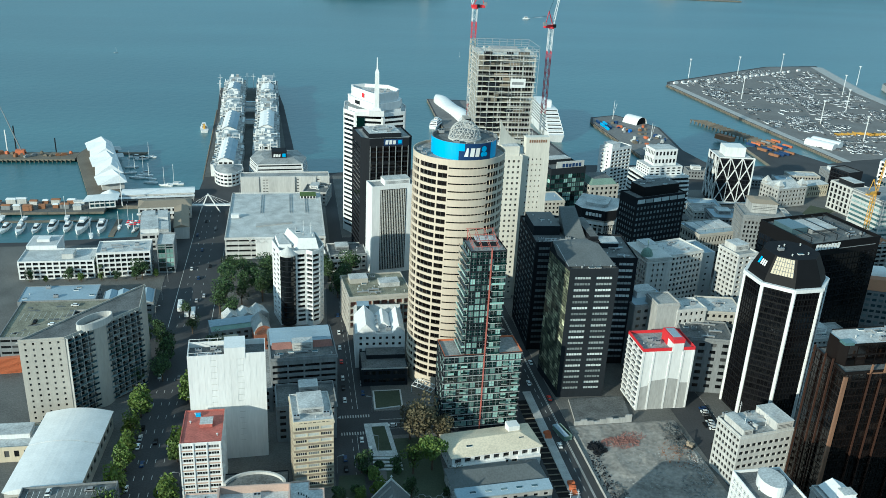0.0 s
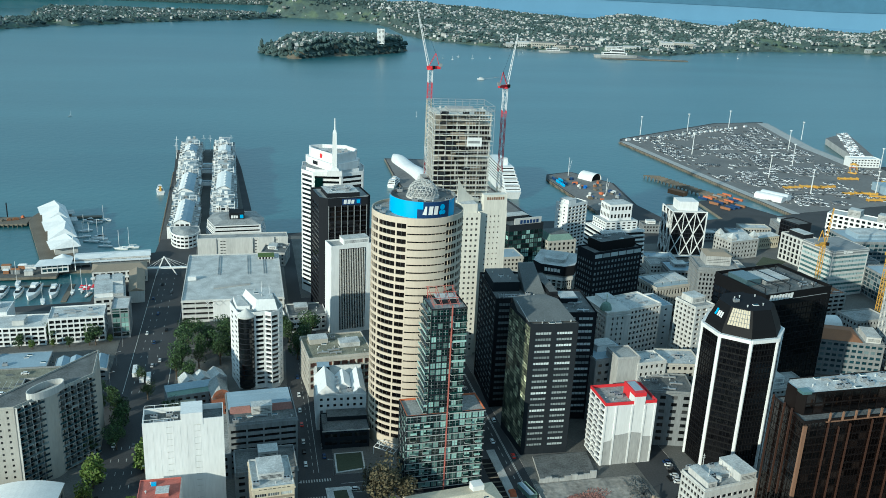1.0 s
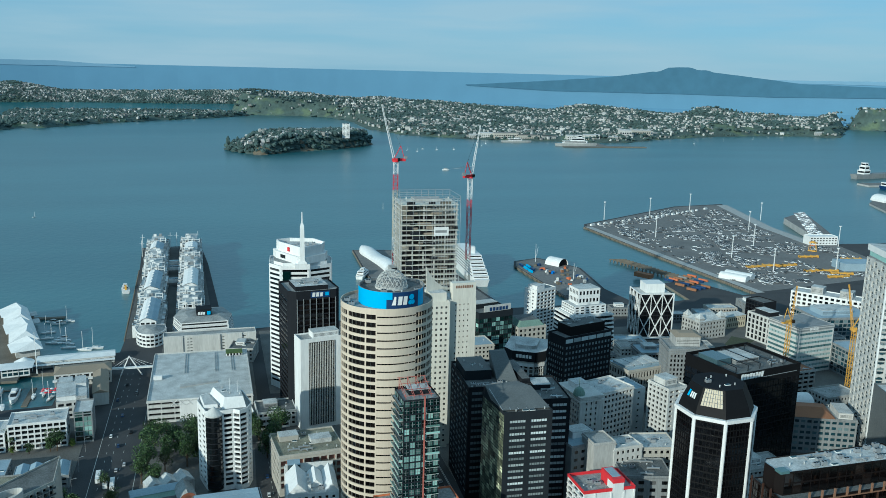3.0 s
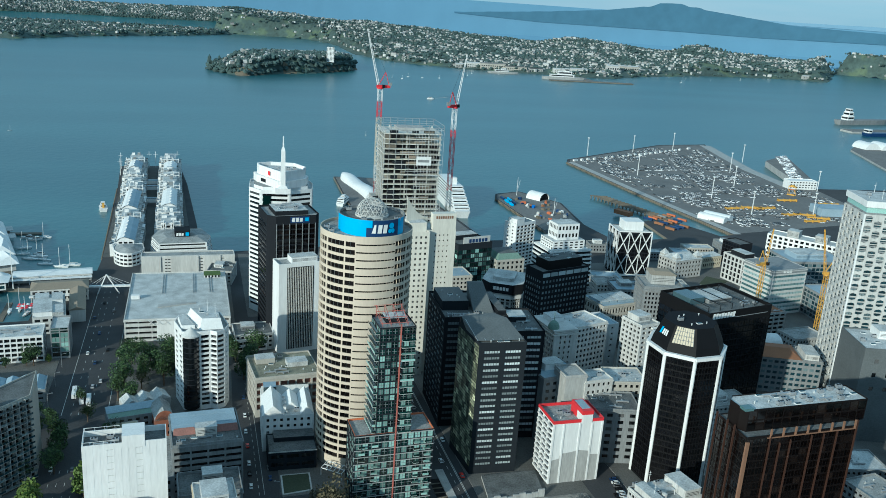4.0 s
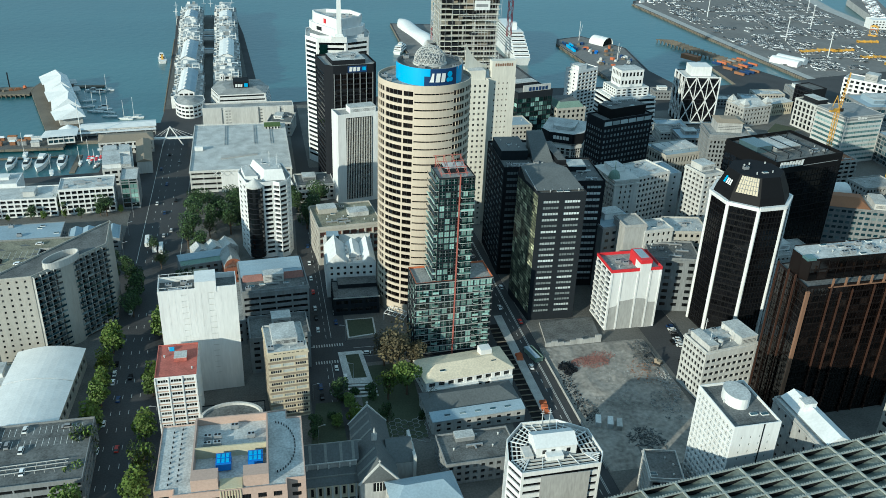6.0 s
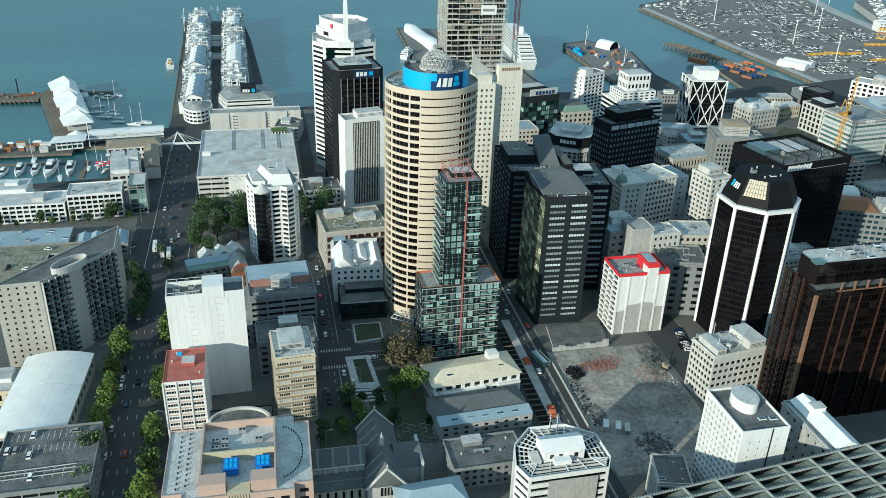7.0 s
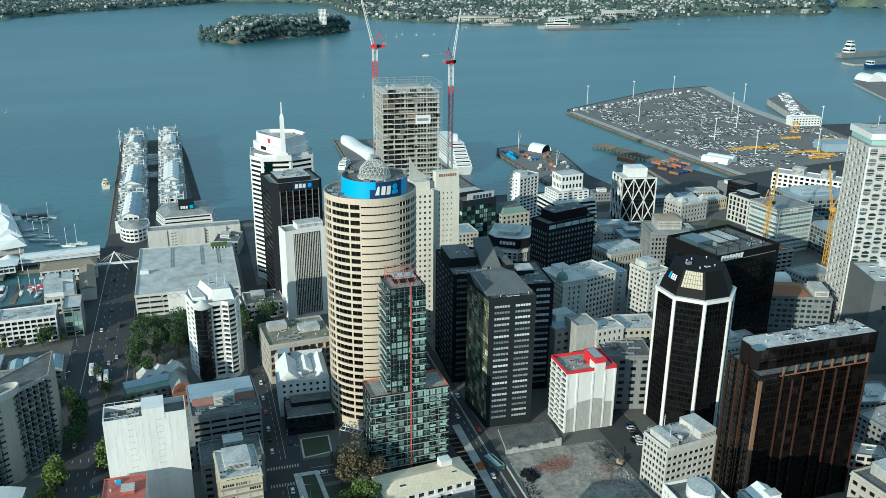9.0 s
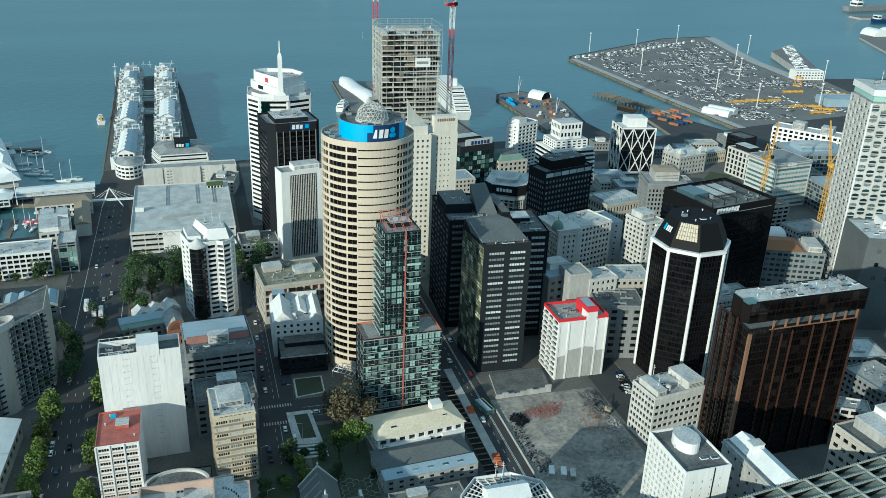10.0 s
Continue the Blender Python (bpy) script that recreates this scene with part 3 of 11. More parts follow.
far_lands = [
    land("far_point", "wooded headland with villas and low clay cliffs", [(28, 2600), (65, 2490), (131, 2410), (253, 2520), (361, 2575), (465, 2680), (508, 2770), (492, 2880), (400, 2960), (250, 2870), (90, 2690)],
         lambda x, y: 15 + 27 * max(0.0, min(1.0, (math.hypot(x - 30, y - 2560) - 60) / 120)), 20.0, 40.0, seed=3),
    land("far_arm", "low tree-lined suburban shore", [polar(-19, 3050), polar(-14, 3250), (-700, 3330), (-689, 3425), (-607, 3398), (-442, 3654), (-240, 3882), (-3, 4104), (187, 4352), (-63, 4520), (-443, 4500), (-680, 4420), (-907, 4400), (-872, 3996), (-780, 3560), polar(-16, 3600), polar(-19, 3500)],
         lambda x, y: 16, 24.0, 30.0, seed=5),
    land("far_shore", "broad suburban peninsula of houses and trees", [polar(1.2, 4545), (187, 4400), (435, 4327), (560, 4250), (640, 3900), (620, 3450), (700, 3150), (803, 3053), (924, 2950), (1099, 2899), (1252, 2848), (1418, 2800), (1615, 2941),
                     (2028, 3133), (2456, 3164), (2560, 3060), (3152, 3724), (3300, 3700), polar(46, 4680), polar(38, 4780), polar(28, 4800), polar(15, 4820), polar(1.2, 4820)], main_top, 34, seed=8),
]

# the furthest shore behind the inlet, on water that climbs towards the horizon like the open sea behind it
s = Shape()
for k in range(-60, 4, 2):
    s.quad((*polar(k, 4520), -2.9), (*polar(k + 2, 4520), -2.9), (*polar(k + 2, 4845), 48), (*polar(k, 4845), 48))
tagged(new("backdrop", s.mesh("backdrop", ["water"])), "pale inlet water before the furthest shore", "distant sea", kind="structure")
STRIP_AZ, STRIP_DEP = [-30, -17, -13, -10.3, -8.5, -5.8, -3.5, -0.7, 1.5, 3.0], [2.4, 2.4, 2.44, 2.57, 2.66, 2.62, 2.5, 2.6, 2.75, 2.8]


def strip_point(az, g):
    """A place on the furthest shore: g runs from its waterline to its skyline."""
    lo, hi = float(np.interp(az, STRIP_AZ, STRIP_DEP)), float(np.interp(az, RIDGE_AZ, RIDGE_DEP))
    r = 4750 + 90 * g
    return (*polar(az, r), EYE - r * math.tan(radians(lo + (hi - lo) * g ** 0.8)) + 2.5 * noise.noise(Vector((az * 1.7, g * 3, 5))))


s = Shape()
NG = 8
for az in np.arange(-30, 2.6, 0.25):
    s.quad(*[(p[0], p[1], p[2] - q) for p, q in ((strip_point(az, 0), 14), (strip_point(az + 0.25, 0), 14), (strip_point(az + 0.25, 0), 0), (strip_point(az, 0), 0))])
    for k in range(NG):
        s.quad(strip_point(az, k / NG), strip_point(az + 0.25, k / NG), strip_point(az + 0.25, (k + 1) / NG), strip_point(az, (k + 1) / NG))
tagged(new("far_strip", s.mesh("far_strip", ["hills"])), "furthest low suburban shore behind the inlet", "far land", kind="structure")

# houses and tree clumps of the far shores
rng = random.Random(5)
hv, hf, hi, tv, tf = [], [], [], [], []


def far_house(x, y, z, q=1.0):
    w, d, h, a = rng.uniform(3, 6) * q, rng.uniform(2.6, 4.4) * q, rng.uniform(3, 5.5) * q, rng.uniform(0, 3)
    if rng.random() < 0.06:
        w, h = w * 2.2, h * 1.6
    ca, sa = math.cos(a), math.sin(a)
    k = len(hv)
    for zz in (z - 3, z + h):
        for px, py in rect(2 * w, 2 * d):
            hv.append((x + px * ca - py * sa, y + px * sa + py * ca, zz))
    for px in (-w, w):
        hv.append((x + px * ca, y + px * sa, z + h + d * 0.5))
    hf.extend([(k, k + 1, k + 5, k + 4), (k + 1, k + 2, k + 6, k + 5), (k + 2, k + 3, k + 7, k + 6), (k + 3, k, k + 4, k + 7),
               (k + 4, k + 5, k + 9, k + 8), (k + 6, k + 7, k + 8, k + 9), (k + 5, k + 6, k + 9), (k + 7, k + 4, k + 8)])
    hi.extend([1, 1, 1, 1, 0, 0, 1, 1])


def far_tree(x, y, z, r, hh):
    k = len(tv)
    tv.append((x, y, z + hh))
    for turn, (zz, rr) in enumerate(((0.7, 0.75), (0.3, 1.0), (-0.2, 0.6))):
        for j in range(5):
            a = j * 1.2566 + turn * 0.6
            q = rr * r * rng.uniform(0.7, 1.25)
            tv.append((x + q * math.cos(a), y + q * math.sin(a), z + hh * zz * rng.uniform(0.85, 1.1)))
    for j in range(5):
        c = (j + 1) % 5
        tf.append((k, k + 1 + j, k + 1 + c))
        tf.append((k + 1 + j, k + 6 + j, k + 6 + c, k + 1 + c))
        tf.append((k + 6 + j, k + 11 + j, k + 11 + c, k + 6 + c))


for which, (poly, z_at) in enumerate(far_lands):
    x0, x1 = min(p[0] for p in poly), max(p[0] for p in poly)
    y0, y1 = min(p[1] for p in poly), max(p[1] for p in poly)
    pts = np.array([(rng.uniform(x0, x1), rng.uniform(y0, y1)) for _ in range((3600, 6500, 19000)[which])])
    ok = in_poly(pts[:, 0], pts[:, 1], poly) & (edge_distance(pts[:, 0], pts[:, 1], poly) > 5)
    edge = edge_distance(pts[:, 0], pts[:, 1], poly)
    for (x, y), e in zip(pts[ok], edge[ok]):
        x, y = float(x), float(y)
        z = z_at(x, y) + (7 if which == 2 and x < 700 else 0)
        if z < -3:
            continue
        wood = noise.noise(Vector((x * 0.006, y * 0.006, 4)))
        field = noise.noise(Vector((x * 0.0035, y * 0.0035, 11)))
        if which == 2 and x > 950 and field > 0.34 and rng.random() < 0.55:
            continue
        share = (0.24, 0.3, 0.5)[which]
        if rng.random() < share and wood < 0.2 and (which != 0 or e > 25):
            far_house(x, y, z + (2 if which == 0 else 0))
        elif which == 0:
            far_tree(x + rng.uniform(-9, 9), y + rng.uniform(-9, 9), z, rng.uniform(4, 8), rng.uniform(5, 12))
            if e < 30:
                far_tree(x + rng.uniform(-9, 9), y + rng.uniform(-9, 9), z, rng.uniform(4, 8), rng.uniform(6, 13))
        else:
            far_tree(x + rng.uniform(-9, 9), y + rng.uniform(-9, 9), z, rng.uniform(4, 9), rng.uniform(5, 10))
            if e < 40:
                far_tree(x + rng.uniform(-9, 9), y + rng.uniform(-9, 9), z, rng.uniform(4, 9), rng.uniform(7, 12))
for _ in range(9000):
    az, g = rng.uniform(-18, 2.4), rng.random() ** 0.8
    x, y, z = strip_point(az, g)
    if rng.random() < 0.42 and g > 0.18 and noise.noise(Vector((az * 1.1, g * 2, 9))) < 0.2:
        far_house(x, y, z, 0.85)
    else:
        far_tree(x, y, z, rng.uniform(3, 8), rng.uniform(4, 8))
far_tree(44, 2585, 8, 7, 30)
mat("farhouse", (0.36, 0.36, 0.35), 0.8, var=0.1, rand=0.45, bump=0)
tagged(new("far_houses", from_lists("far_houses", hv, hf, ["houseroof", "farhouse"], hi)), "small pale suburban houses with pitched roofs", "houses", kind="stuff")
# leaf green shifted towards blue: painted haze of the far shores
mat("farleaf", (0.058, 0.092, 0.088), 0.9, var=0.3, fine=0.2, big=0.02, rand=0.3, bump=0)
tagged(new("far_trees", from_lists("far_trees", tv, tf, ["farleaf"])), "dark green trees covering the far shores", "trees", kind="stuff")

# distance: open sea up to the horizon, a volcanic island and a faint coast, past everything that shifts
# haze blue is painted into these three colours, with an added glow
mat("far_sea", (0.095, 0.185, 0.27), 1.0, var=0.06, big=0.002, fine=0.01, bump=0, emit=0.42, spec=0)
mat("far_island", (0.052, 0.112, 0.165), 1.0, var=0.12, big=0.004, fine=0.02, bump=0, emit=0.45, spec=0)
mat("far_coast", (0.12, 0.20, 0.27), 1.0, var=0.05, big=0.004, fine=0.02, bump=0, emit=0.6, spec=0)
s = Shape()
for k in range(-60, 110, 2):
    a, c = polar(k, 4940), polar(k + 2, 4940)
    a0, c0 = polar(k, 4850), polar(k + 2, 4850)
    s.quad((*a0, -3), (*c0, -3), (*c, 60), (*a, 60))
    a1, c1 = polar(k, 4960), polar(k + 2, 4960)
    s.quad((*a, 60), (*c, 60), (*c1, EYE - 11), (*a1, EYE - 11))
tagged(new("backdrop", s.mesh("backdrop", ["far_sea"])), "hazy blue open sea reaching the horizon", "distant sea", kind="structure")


def far_ridge(name, label, az, dep_top, dep_base, m, r):
    s = Shape()
    for k in np.arange(az[0], az[-1], 0.25):
        q = []
        for a, dep, rr in ((k, dep_base, r - 4), (k + 0.25, dep_base, r - 4), (k + 0.25, dep_top, r), (k, dep_top, r)):
            d = float(np.interp(a, az, dep))
            if dep is dep_top:
                d += 0.02 * noise.noise(Vector((a * 1.3, 0, 1))) + 0.015 * noise.noise(Vector((a * 6, 0, 2)))
            q.append((*polar(a, rr), EYE - rr * math.tan(radians(d))))
        s.quad(*q)
    return tagged(new(name, s.mesh(name, [m])), label, "far land", kind="structure")


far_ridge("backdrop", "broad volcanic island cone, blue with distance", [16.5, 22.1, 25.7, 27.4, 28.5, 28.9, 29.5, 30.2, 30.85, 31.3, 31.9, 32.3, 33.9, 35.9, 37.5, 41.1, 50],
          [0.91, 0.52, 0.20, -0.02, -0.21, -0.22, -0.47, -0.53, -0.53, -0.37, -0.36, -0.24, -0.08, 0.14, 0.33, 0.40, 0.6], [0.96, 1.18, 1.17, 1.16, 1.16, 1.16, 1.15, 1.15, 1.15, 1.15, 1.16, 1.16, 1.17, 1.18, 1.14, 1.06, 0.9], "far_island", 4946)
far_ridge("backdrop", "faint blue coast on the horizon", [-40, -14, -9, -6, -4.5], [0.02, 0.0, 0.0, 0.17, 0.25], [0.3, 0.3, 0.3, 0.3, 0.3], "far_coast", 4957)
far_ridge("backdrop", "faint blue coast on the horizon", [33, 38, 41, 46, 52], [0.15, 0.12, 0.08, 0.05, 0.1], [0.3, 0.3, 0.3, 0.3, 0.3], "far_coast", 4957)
# ---------------- towers and buildings ----------------

# round office tower with a geodesic dome
root = thing("round_office_tower", "tall round tan office tower with dark ribbon windows", "tower", 82.4, 407, 0, 0)
brk = [(a, "s") for a in range(248, 298, 5)] + [(298, "w"), (303, "w"), (308, "w"), (313, "w"), (318, "p"), (320.5, "w"), (326.5, "w"), (332.5, "w"), (338.5, "w"), (344.5, "p"), (347, "w"), (353, "w"), (359, "w"), (5, "p")]
brk += [(a, "w" if a % 30 != 7 else "p") for a in range(7, 170, 6)] + [(173, "p"), (176, "w"), (182.75, "w"), (189.5, "w"), (196.25, "w"), (203, "p"), (206, "w"), (212.6, "w"), (219.2, "w"), (225.8, "w"), (232.5, "p"), (234.5, "w"), (240.5, "w"), (246.5, "p")]
oval = [(23.2 * math.cos(radians(a)), 21 * math.sin(radians(a))) for a, _ in brk]
specs = []
for a, kind in brk:
    if kind == "s":
        specs.append(F(1, 30, 1.0, 0.18, 5.6, 124.7, 0.0, 0.3, 0, glass="glass_bronze", split=False))
    elif kind == "p":
        specs.append(None)
    else:
        specs.append(F(1, 30, 1.0, 0.62, 5.6, 124.7, 0.0, 0.5, 0, glass="glass_bronze", split=200 < a < 330))
body(root, oval, 127.0, specs, "tan", "roof_grey", "glass_bronze", "black", 1.4)
s = Shape()
DX, D0, D1, DR = 2.3, 125.4, 134.0, 16.6
ring = lambda r, k, n=72: (DX + r * math.cos(2 * math.pi * k / n), r * math.sin(2 * math.pi * k / n))
for k in range(72):
    p, q = ring(DR, k), ring(DR, k + 1)
    a = 360 * (k + 0.5) / 72
    # the navy field leans: its lower edge starts further round than its upper edge
    lo, hi = (1 if a < 252 else 2), (1 if a < 262 else 2)
    mid = (D0 + D1) / 2 + 0.6
    for za, zb, mi in ((D0, mid, lo), (mid, D1, hi)):
        mi = mi if 165 <= a <= 309 else (1 if 309 < a < 330 else 3)
        s.quad((*p, za), (*q, za), (*q, zb), (*p, zb), mi)
    p2, q2 = ring(DR - 0.6, k), ring(DR - 0.6, k + 1)
    s.quad((*p, D1), (*q, D1), (*q2, D1), (*p2, D1), 0)
    s.quad((*p2, D1), (*q2, D1), (*q2, D1 - 1.5), (*p2, D1 - 1.5), 0)
s.face([(*ring(DR - 0.6, k), D1 - 1.5) for k in range(72)], 4)
drum = part("sign_drum", s.mesh("sign_drum", ["grey", "skyblue", "navy", "grey", "roof_dark"]), root, None, "drum with a bright blue and navy sign band")


def on_drum(a, z, r=16.85):
    return (DX + r * math.cos(radians(a)), r * math.sin(radians(a)), z)


# three broad white letter-like blocks and a three-lobed emblem
for a0, lean, hole in ((259.0, 4.6, 1), (268.8, 1.6, 0), (278.0, 1.6, 0)):
    s = Shape()
    wd = 7.0
    s.quad(on_drum(a0, 127.6), on_drum(a0 + wd, 127.6), on_drum(a0 + wd + (0.6 if hole else lean), 131.9), on_drum(a0 + lean, 131.9))
    part("sign_letter", s.mesh("sign_letter", ["white"]), drum, None, "broad white block shape")
for a, z, rr in ((291.5, 128.6, 1.15), (297.0, 128.6, 1.15), (294.2, 131.2, 1.5)):
    c = radians(a)
    o = Vector(on_drum(a, z))
    u = Vector((-math.sin(c), math.cos(c), 0))
    s = Shape()
    s.face([tuple(o + u * rr * math.cos(t * 0.6283) + Vector((0, 0, rr * math.sin(t * 0.6283)))) for t in range(10)])
    part("sign_emblem", s.mesh("sign_emblem", ["skyblue"]), drum)
bm = bmesh.new()
bmesh.ops.create_icosphere(bm, subdivisions=3, radius=7.7)
bmesh.ops.delete(bm, geom=[v for v in bm.verts if v.co.z < -2.5], context="VERTS")
s = Shape()
for e in bm.edges:
    s.beam(e.verts[0].co + Vector((DX, 0, 133.8)), e.verts[1].co + Vector((DX, 0, 133.8)), 0.24)
bm.free()
part("dome", s.mesh("dome", ["offwhite"]), root, None, "white geodesic lattice dome")
s = Shape()
s.cyl(DX, 0, 132.5, 133.4, 8.4, 24).cyl(DX, 0, 133.4, 136.4, 4.6, 16, 1)
part("dome_base", s.mesh("dome_base", ["offwhite", "grey"]), root)
clutter(root, -9, 13, -12, -9.5, 132.5, 4, 3, ("vent", "air_unit"))
clutter(root, -9, 13, 9.5, 12, 132.5, 4, 5, ("vent", "air_unit", "aerial"))
clutter(root, -20, -15, -7, 7, 125.6, 4, 4, ("vent", "air_unit"))

# green glass apartment tower under construction, with its podium
root = tower("glass_apartment_tower", "green glass apartment tower with balconies and orange edge cladding", 87.8, 357, 2.6, 38.6, 17, 42.3,
             F(12, 11, 0.86, 0.82, 2, 41.5, 0.3, 0.25, 1, 1), F(5, 11, 0.86, 0.82, 2, 41.5, 0.3, 0.25, 1), None, F(5, 11, 0.86, 0.82, 2, 41.5, 0.3, 0.25, 1), category="tower",
             wall="darkgrey", roof="roof_grey", glass="glass_green", frame_m="grey", cap="orange")
up = Shape()
W2, D2 = 22.0, 16.0
sub = [(-9.5, -8.2), (7.5, -8.2), (7.5, 8.0), (-9.5, 8.0)]
ws = []
for a, c, sp in ((sub[0], sub[1], F(6, 16, 0.86, 0.8, 42, 95, 0.2, 0.25, 1, 1)), (sub[1], sub[2], F(5, 16, 0.7, 0.7, 42, 95, 0.2, 0.25, 1)), (sub[2], sub[3], None), (sub[3], sub[0], F(5, 16, 0.86, 0.8, 42, 95, 0.2, 0.25, 1))):
    facade(up, ws, a, c, 95.5, sp, "glass_green", "grey", 0, 41.4)
up.face([(*p, 94.6) for p in sub], 1)
part("upper_wall", up.mesh("upper_wall", ["darkgrey", "roof_grey"]), root)
for pos, ang, ww, wh, mull, brs, gl, split in ws:
    part("window", window_mesh(ww, wh, mull, gl, "grey", brs), root, Matrix.Translation(pos) @ Matrix.Rotation(ang, 4, "Z"))
for k in range(12):
    s = Shape()
    z = 2 + 39.5 / 11 * k
    s.box(-19.45, 19.45, -8.85, -8.5, z - 0.14, z + 0.14)
    part("slab_edge", s.mesh("slab_edge", ["concrete"]), root)
for x in (-16, -9.6, 11, 16.2):
    for k in range(10):
        s = Shape()
        z = 3.6 + 39.5 / 11 * k
        s.box(x - 1.5, x + 1.5, -9.5, -8.5, z - 0.15, z).box(x - 1.5, x + 1.5, -9.5, -9.42, z, z + 1.0, 1)
        part("balcony", s.mesh("balcony", ["offwhite", "glass_green"]), root)
bal = Shape()
bal.box(-1.8, 0, -7.6, 7.6, 0, 0.22, 0).box(-1.8, -1.72, -7.6, 7.6, 0.22, 1.15, 1).box(-1.8, 0, -7.6, -7.52, 0.22, 1.15, 1)
bal_w = bal.mesh("balcony", ["offwhite", "glass_green"])
bal = Shape()
bal.box(0, 6.5, -1.6, 0, 0, 0.22, 0).box(0, 6.5, -1.6, -1.52, 0.22, 1.1, 1)
bal_s = bal.mesh("balcony", ["offwhite", "glass_green"])
for k in range(16):
    z = 42.3 + 53 / 16 * k
    part("balcony", bal_w, root, Matrix.Translation((-9.5, 0, z)))
    if k < 15:
        part("balcony", bal_s, root, Matrix.Translation((0.8, -8.2, z)))
s = Shape()
s.box(-0.1, 0.5, -8.95, -8.55, 0, 97)
part("riser_pipe", s.mesh("riser_pipe", ["redroof"]), root, None, "long red riser on the front")
s = Shape()
for x in (-8, -4, 0, 4):
    s.beam((x, 6, 94.6), (x, 6, 101), 0.25).beam((x, 6, 101), (x, -7, 96.5), 0.22).beam((x, 6, 98), (x, -7, 95.5), 0.18)
for z, y in ((101, 6), (99.6, 1.6), (98.2, -2.5), (96.8, -6.4)):
    s.beam((-9, y, z), (5, y, z), 0.2)
part("roof_frame", s.mesh("roof_frame", ["redroof"]), root, None, "red steel roof frame")
plant(root, -5, 5, -1, 6, 94.6, 2.4, "darkgrey")

# dark grey office towers east of the street
root = tower("dark_office_tower", "dark grey concrete office tower with pale blinds in its windows", 147.5, 388.5, 0, 26, 32, 74.7, category="tower",
             poly=[(-12, -15.4), (13.2, -16.4), (13.2, 16), (-14.2, 14)],
             specs=[F(2, 20, 0.74, 0.42, 4, 71, 1.4, 0.35, 5), F(8, 18, 0.6, 0.45, 4, 72, 2, 0.3, 2, split=False), None, F(9, 20, 0.95, 0.92, 4, 73, 0.3, 0.12, 1, 1, glass="glass_gold")],
             wall="darkgrey", roof="roof_dark", glass="blind", frame_m="charcoal", parapet=0.6)
s = Shape()
s.face([(-13.6, 2, 74.9), (-12, -13, 74.9), (12.6, -14, 74.9), (9, 4, 80), (4, 12, 80), (-13.8, 12, 79)], 0)
s.face([(-13.6, 2, 74.0), (-13.6, 2, 74.9), (-13.8, 12, 79), (-13.8, 12, 74.0)], 1)
s.face([(12.6, -14, 74.9), (12.6, -14, 74.0), (9, 4, 74.0), (9, 4, 80)], 1)
s.face([(9, 4, 80), (9, 4, 74), (4, 12, 74), (4, 12, 80)], 1)
s.face([(4, 12, 80), (4, 12, 74), (-13.8, 12, 74), (-13.8, 12, 79)], 1)
part("sloped_roof", s.mesh("sloped_roof", ["slate", "darkgrey"]), root, None, "sloping dark grey metal roof")
for k in range(6):
    a0, a1 = Vector((-12.2 + 4.2 * k, -13, 75.05)), Vector((-12.5 + 3.6 * k, 8, 78.4))
    part("roof_seam", Shape().beam(a0, a1, 0.22).mesh("roof_seam", ["steel"]), root)
clutter(root, -9, 10, -14.6, -13.6, 74.3, 4, 11, ("vent", "skylight"))

root = tower("dark_office_tower", "black office block with a dark glass wedge on its roof", 153, 447, -3, 38, 44, 68,
             F(4, 17, 0.8, 0.45, 3, 66, 1.2, 0.3, 3, glass="blind_dim"), F(6, 17, 0.5, 0.5, 3, 66, 2, 0.3, 2, split=False), None, F(6, 17, 0.8, 0.5, 3, 66, 1, 0.3, 2, glass="blind_dim"), category="tower",
             wall="charcoal", roof="roof_dark", glass="glass", frame_m="darkgrey", parapet=1.2)
s = Shape()
s.prism([(0, -14), (12, -14), (12, 2), (0, 2)], 66.8, 81, 0, [(-1.5, 0), (8, 0), (8, 2), (-1.5, 2)])
part("roof_wedge", s.mesh("roof_wedge", ["slate"]), root, None, "grey-green glass roof wedge")
s = Shape()
s.box(-17.6, -2, -8, 16, 66.8, 72.5, 0, 1)
part("plant_room", s.mesh("plant_room", ["darkgrey", "slate"]), root)
s = Shape()
s.box(13, 18, -18, 14, 66.8, 70, 0, 1)
part("plant_room", s.mesh("plant_room", ["charcoal", "roof_dark"]), root)
clutter(root, -17, 12, -20, -15, 66.8, 9, 12, ("vent", "air_unit", "duct"))
clutter(root, -16, -4, -6, 14, 72.5, 5, 14, ("vent", "skylight"))
root = tower("dark_office_block", "black office wing with pale strip windows", 176, 424, -6, 22, 36, 66, F(2, 16, 0.8, 0.42, 3, 64, 1, 0.3, 3, glass="blind"), F(7, 16, 0.6, 0.4, 3, 64, 1, 0.3, 1, glass="blind_dim", split=False), None, None,
             wall="charcoal", roof="roof_dark", glass="glass", parapet=1.0)
clutter(root, -8, 8, -15, 15, 65, 11, 13)
plant(root, -6, 4, -2, 9, 65, 3, "charcoal")

# white slab hotel block and neighbours between the two long streets
root = tower("white_slab_block", "white-painted slab block with a blank ribbed front wall", -30.5, 342.5, 2.8, 33.2, 13, 54.4, F(2, 15, 0.22, 0.1, 8, 53, 5, 0.12, 0, glass="offwhite"), F(3, 16, 0.5, 0.5, 3, 53, 1, split=False), F(8, 16, 0.6, 0.5, 3, 53, split=False), F(3, 16, 0.5, 0.5, 3, 53, 1, split=False),
             wall="white", roof="roof_dark", glass="glass", parapet=2.6)
s = Shape()
for k in range(12):
    x = -15.2 + k * 2.76
    s.box(x - 0.07, x + 0.07, -6.55, -6.5, 0.2, 54.3)
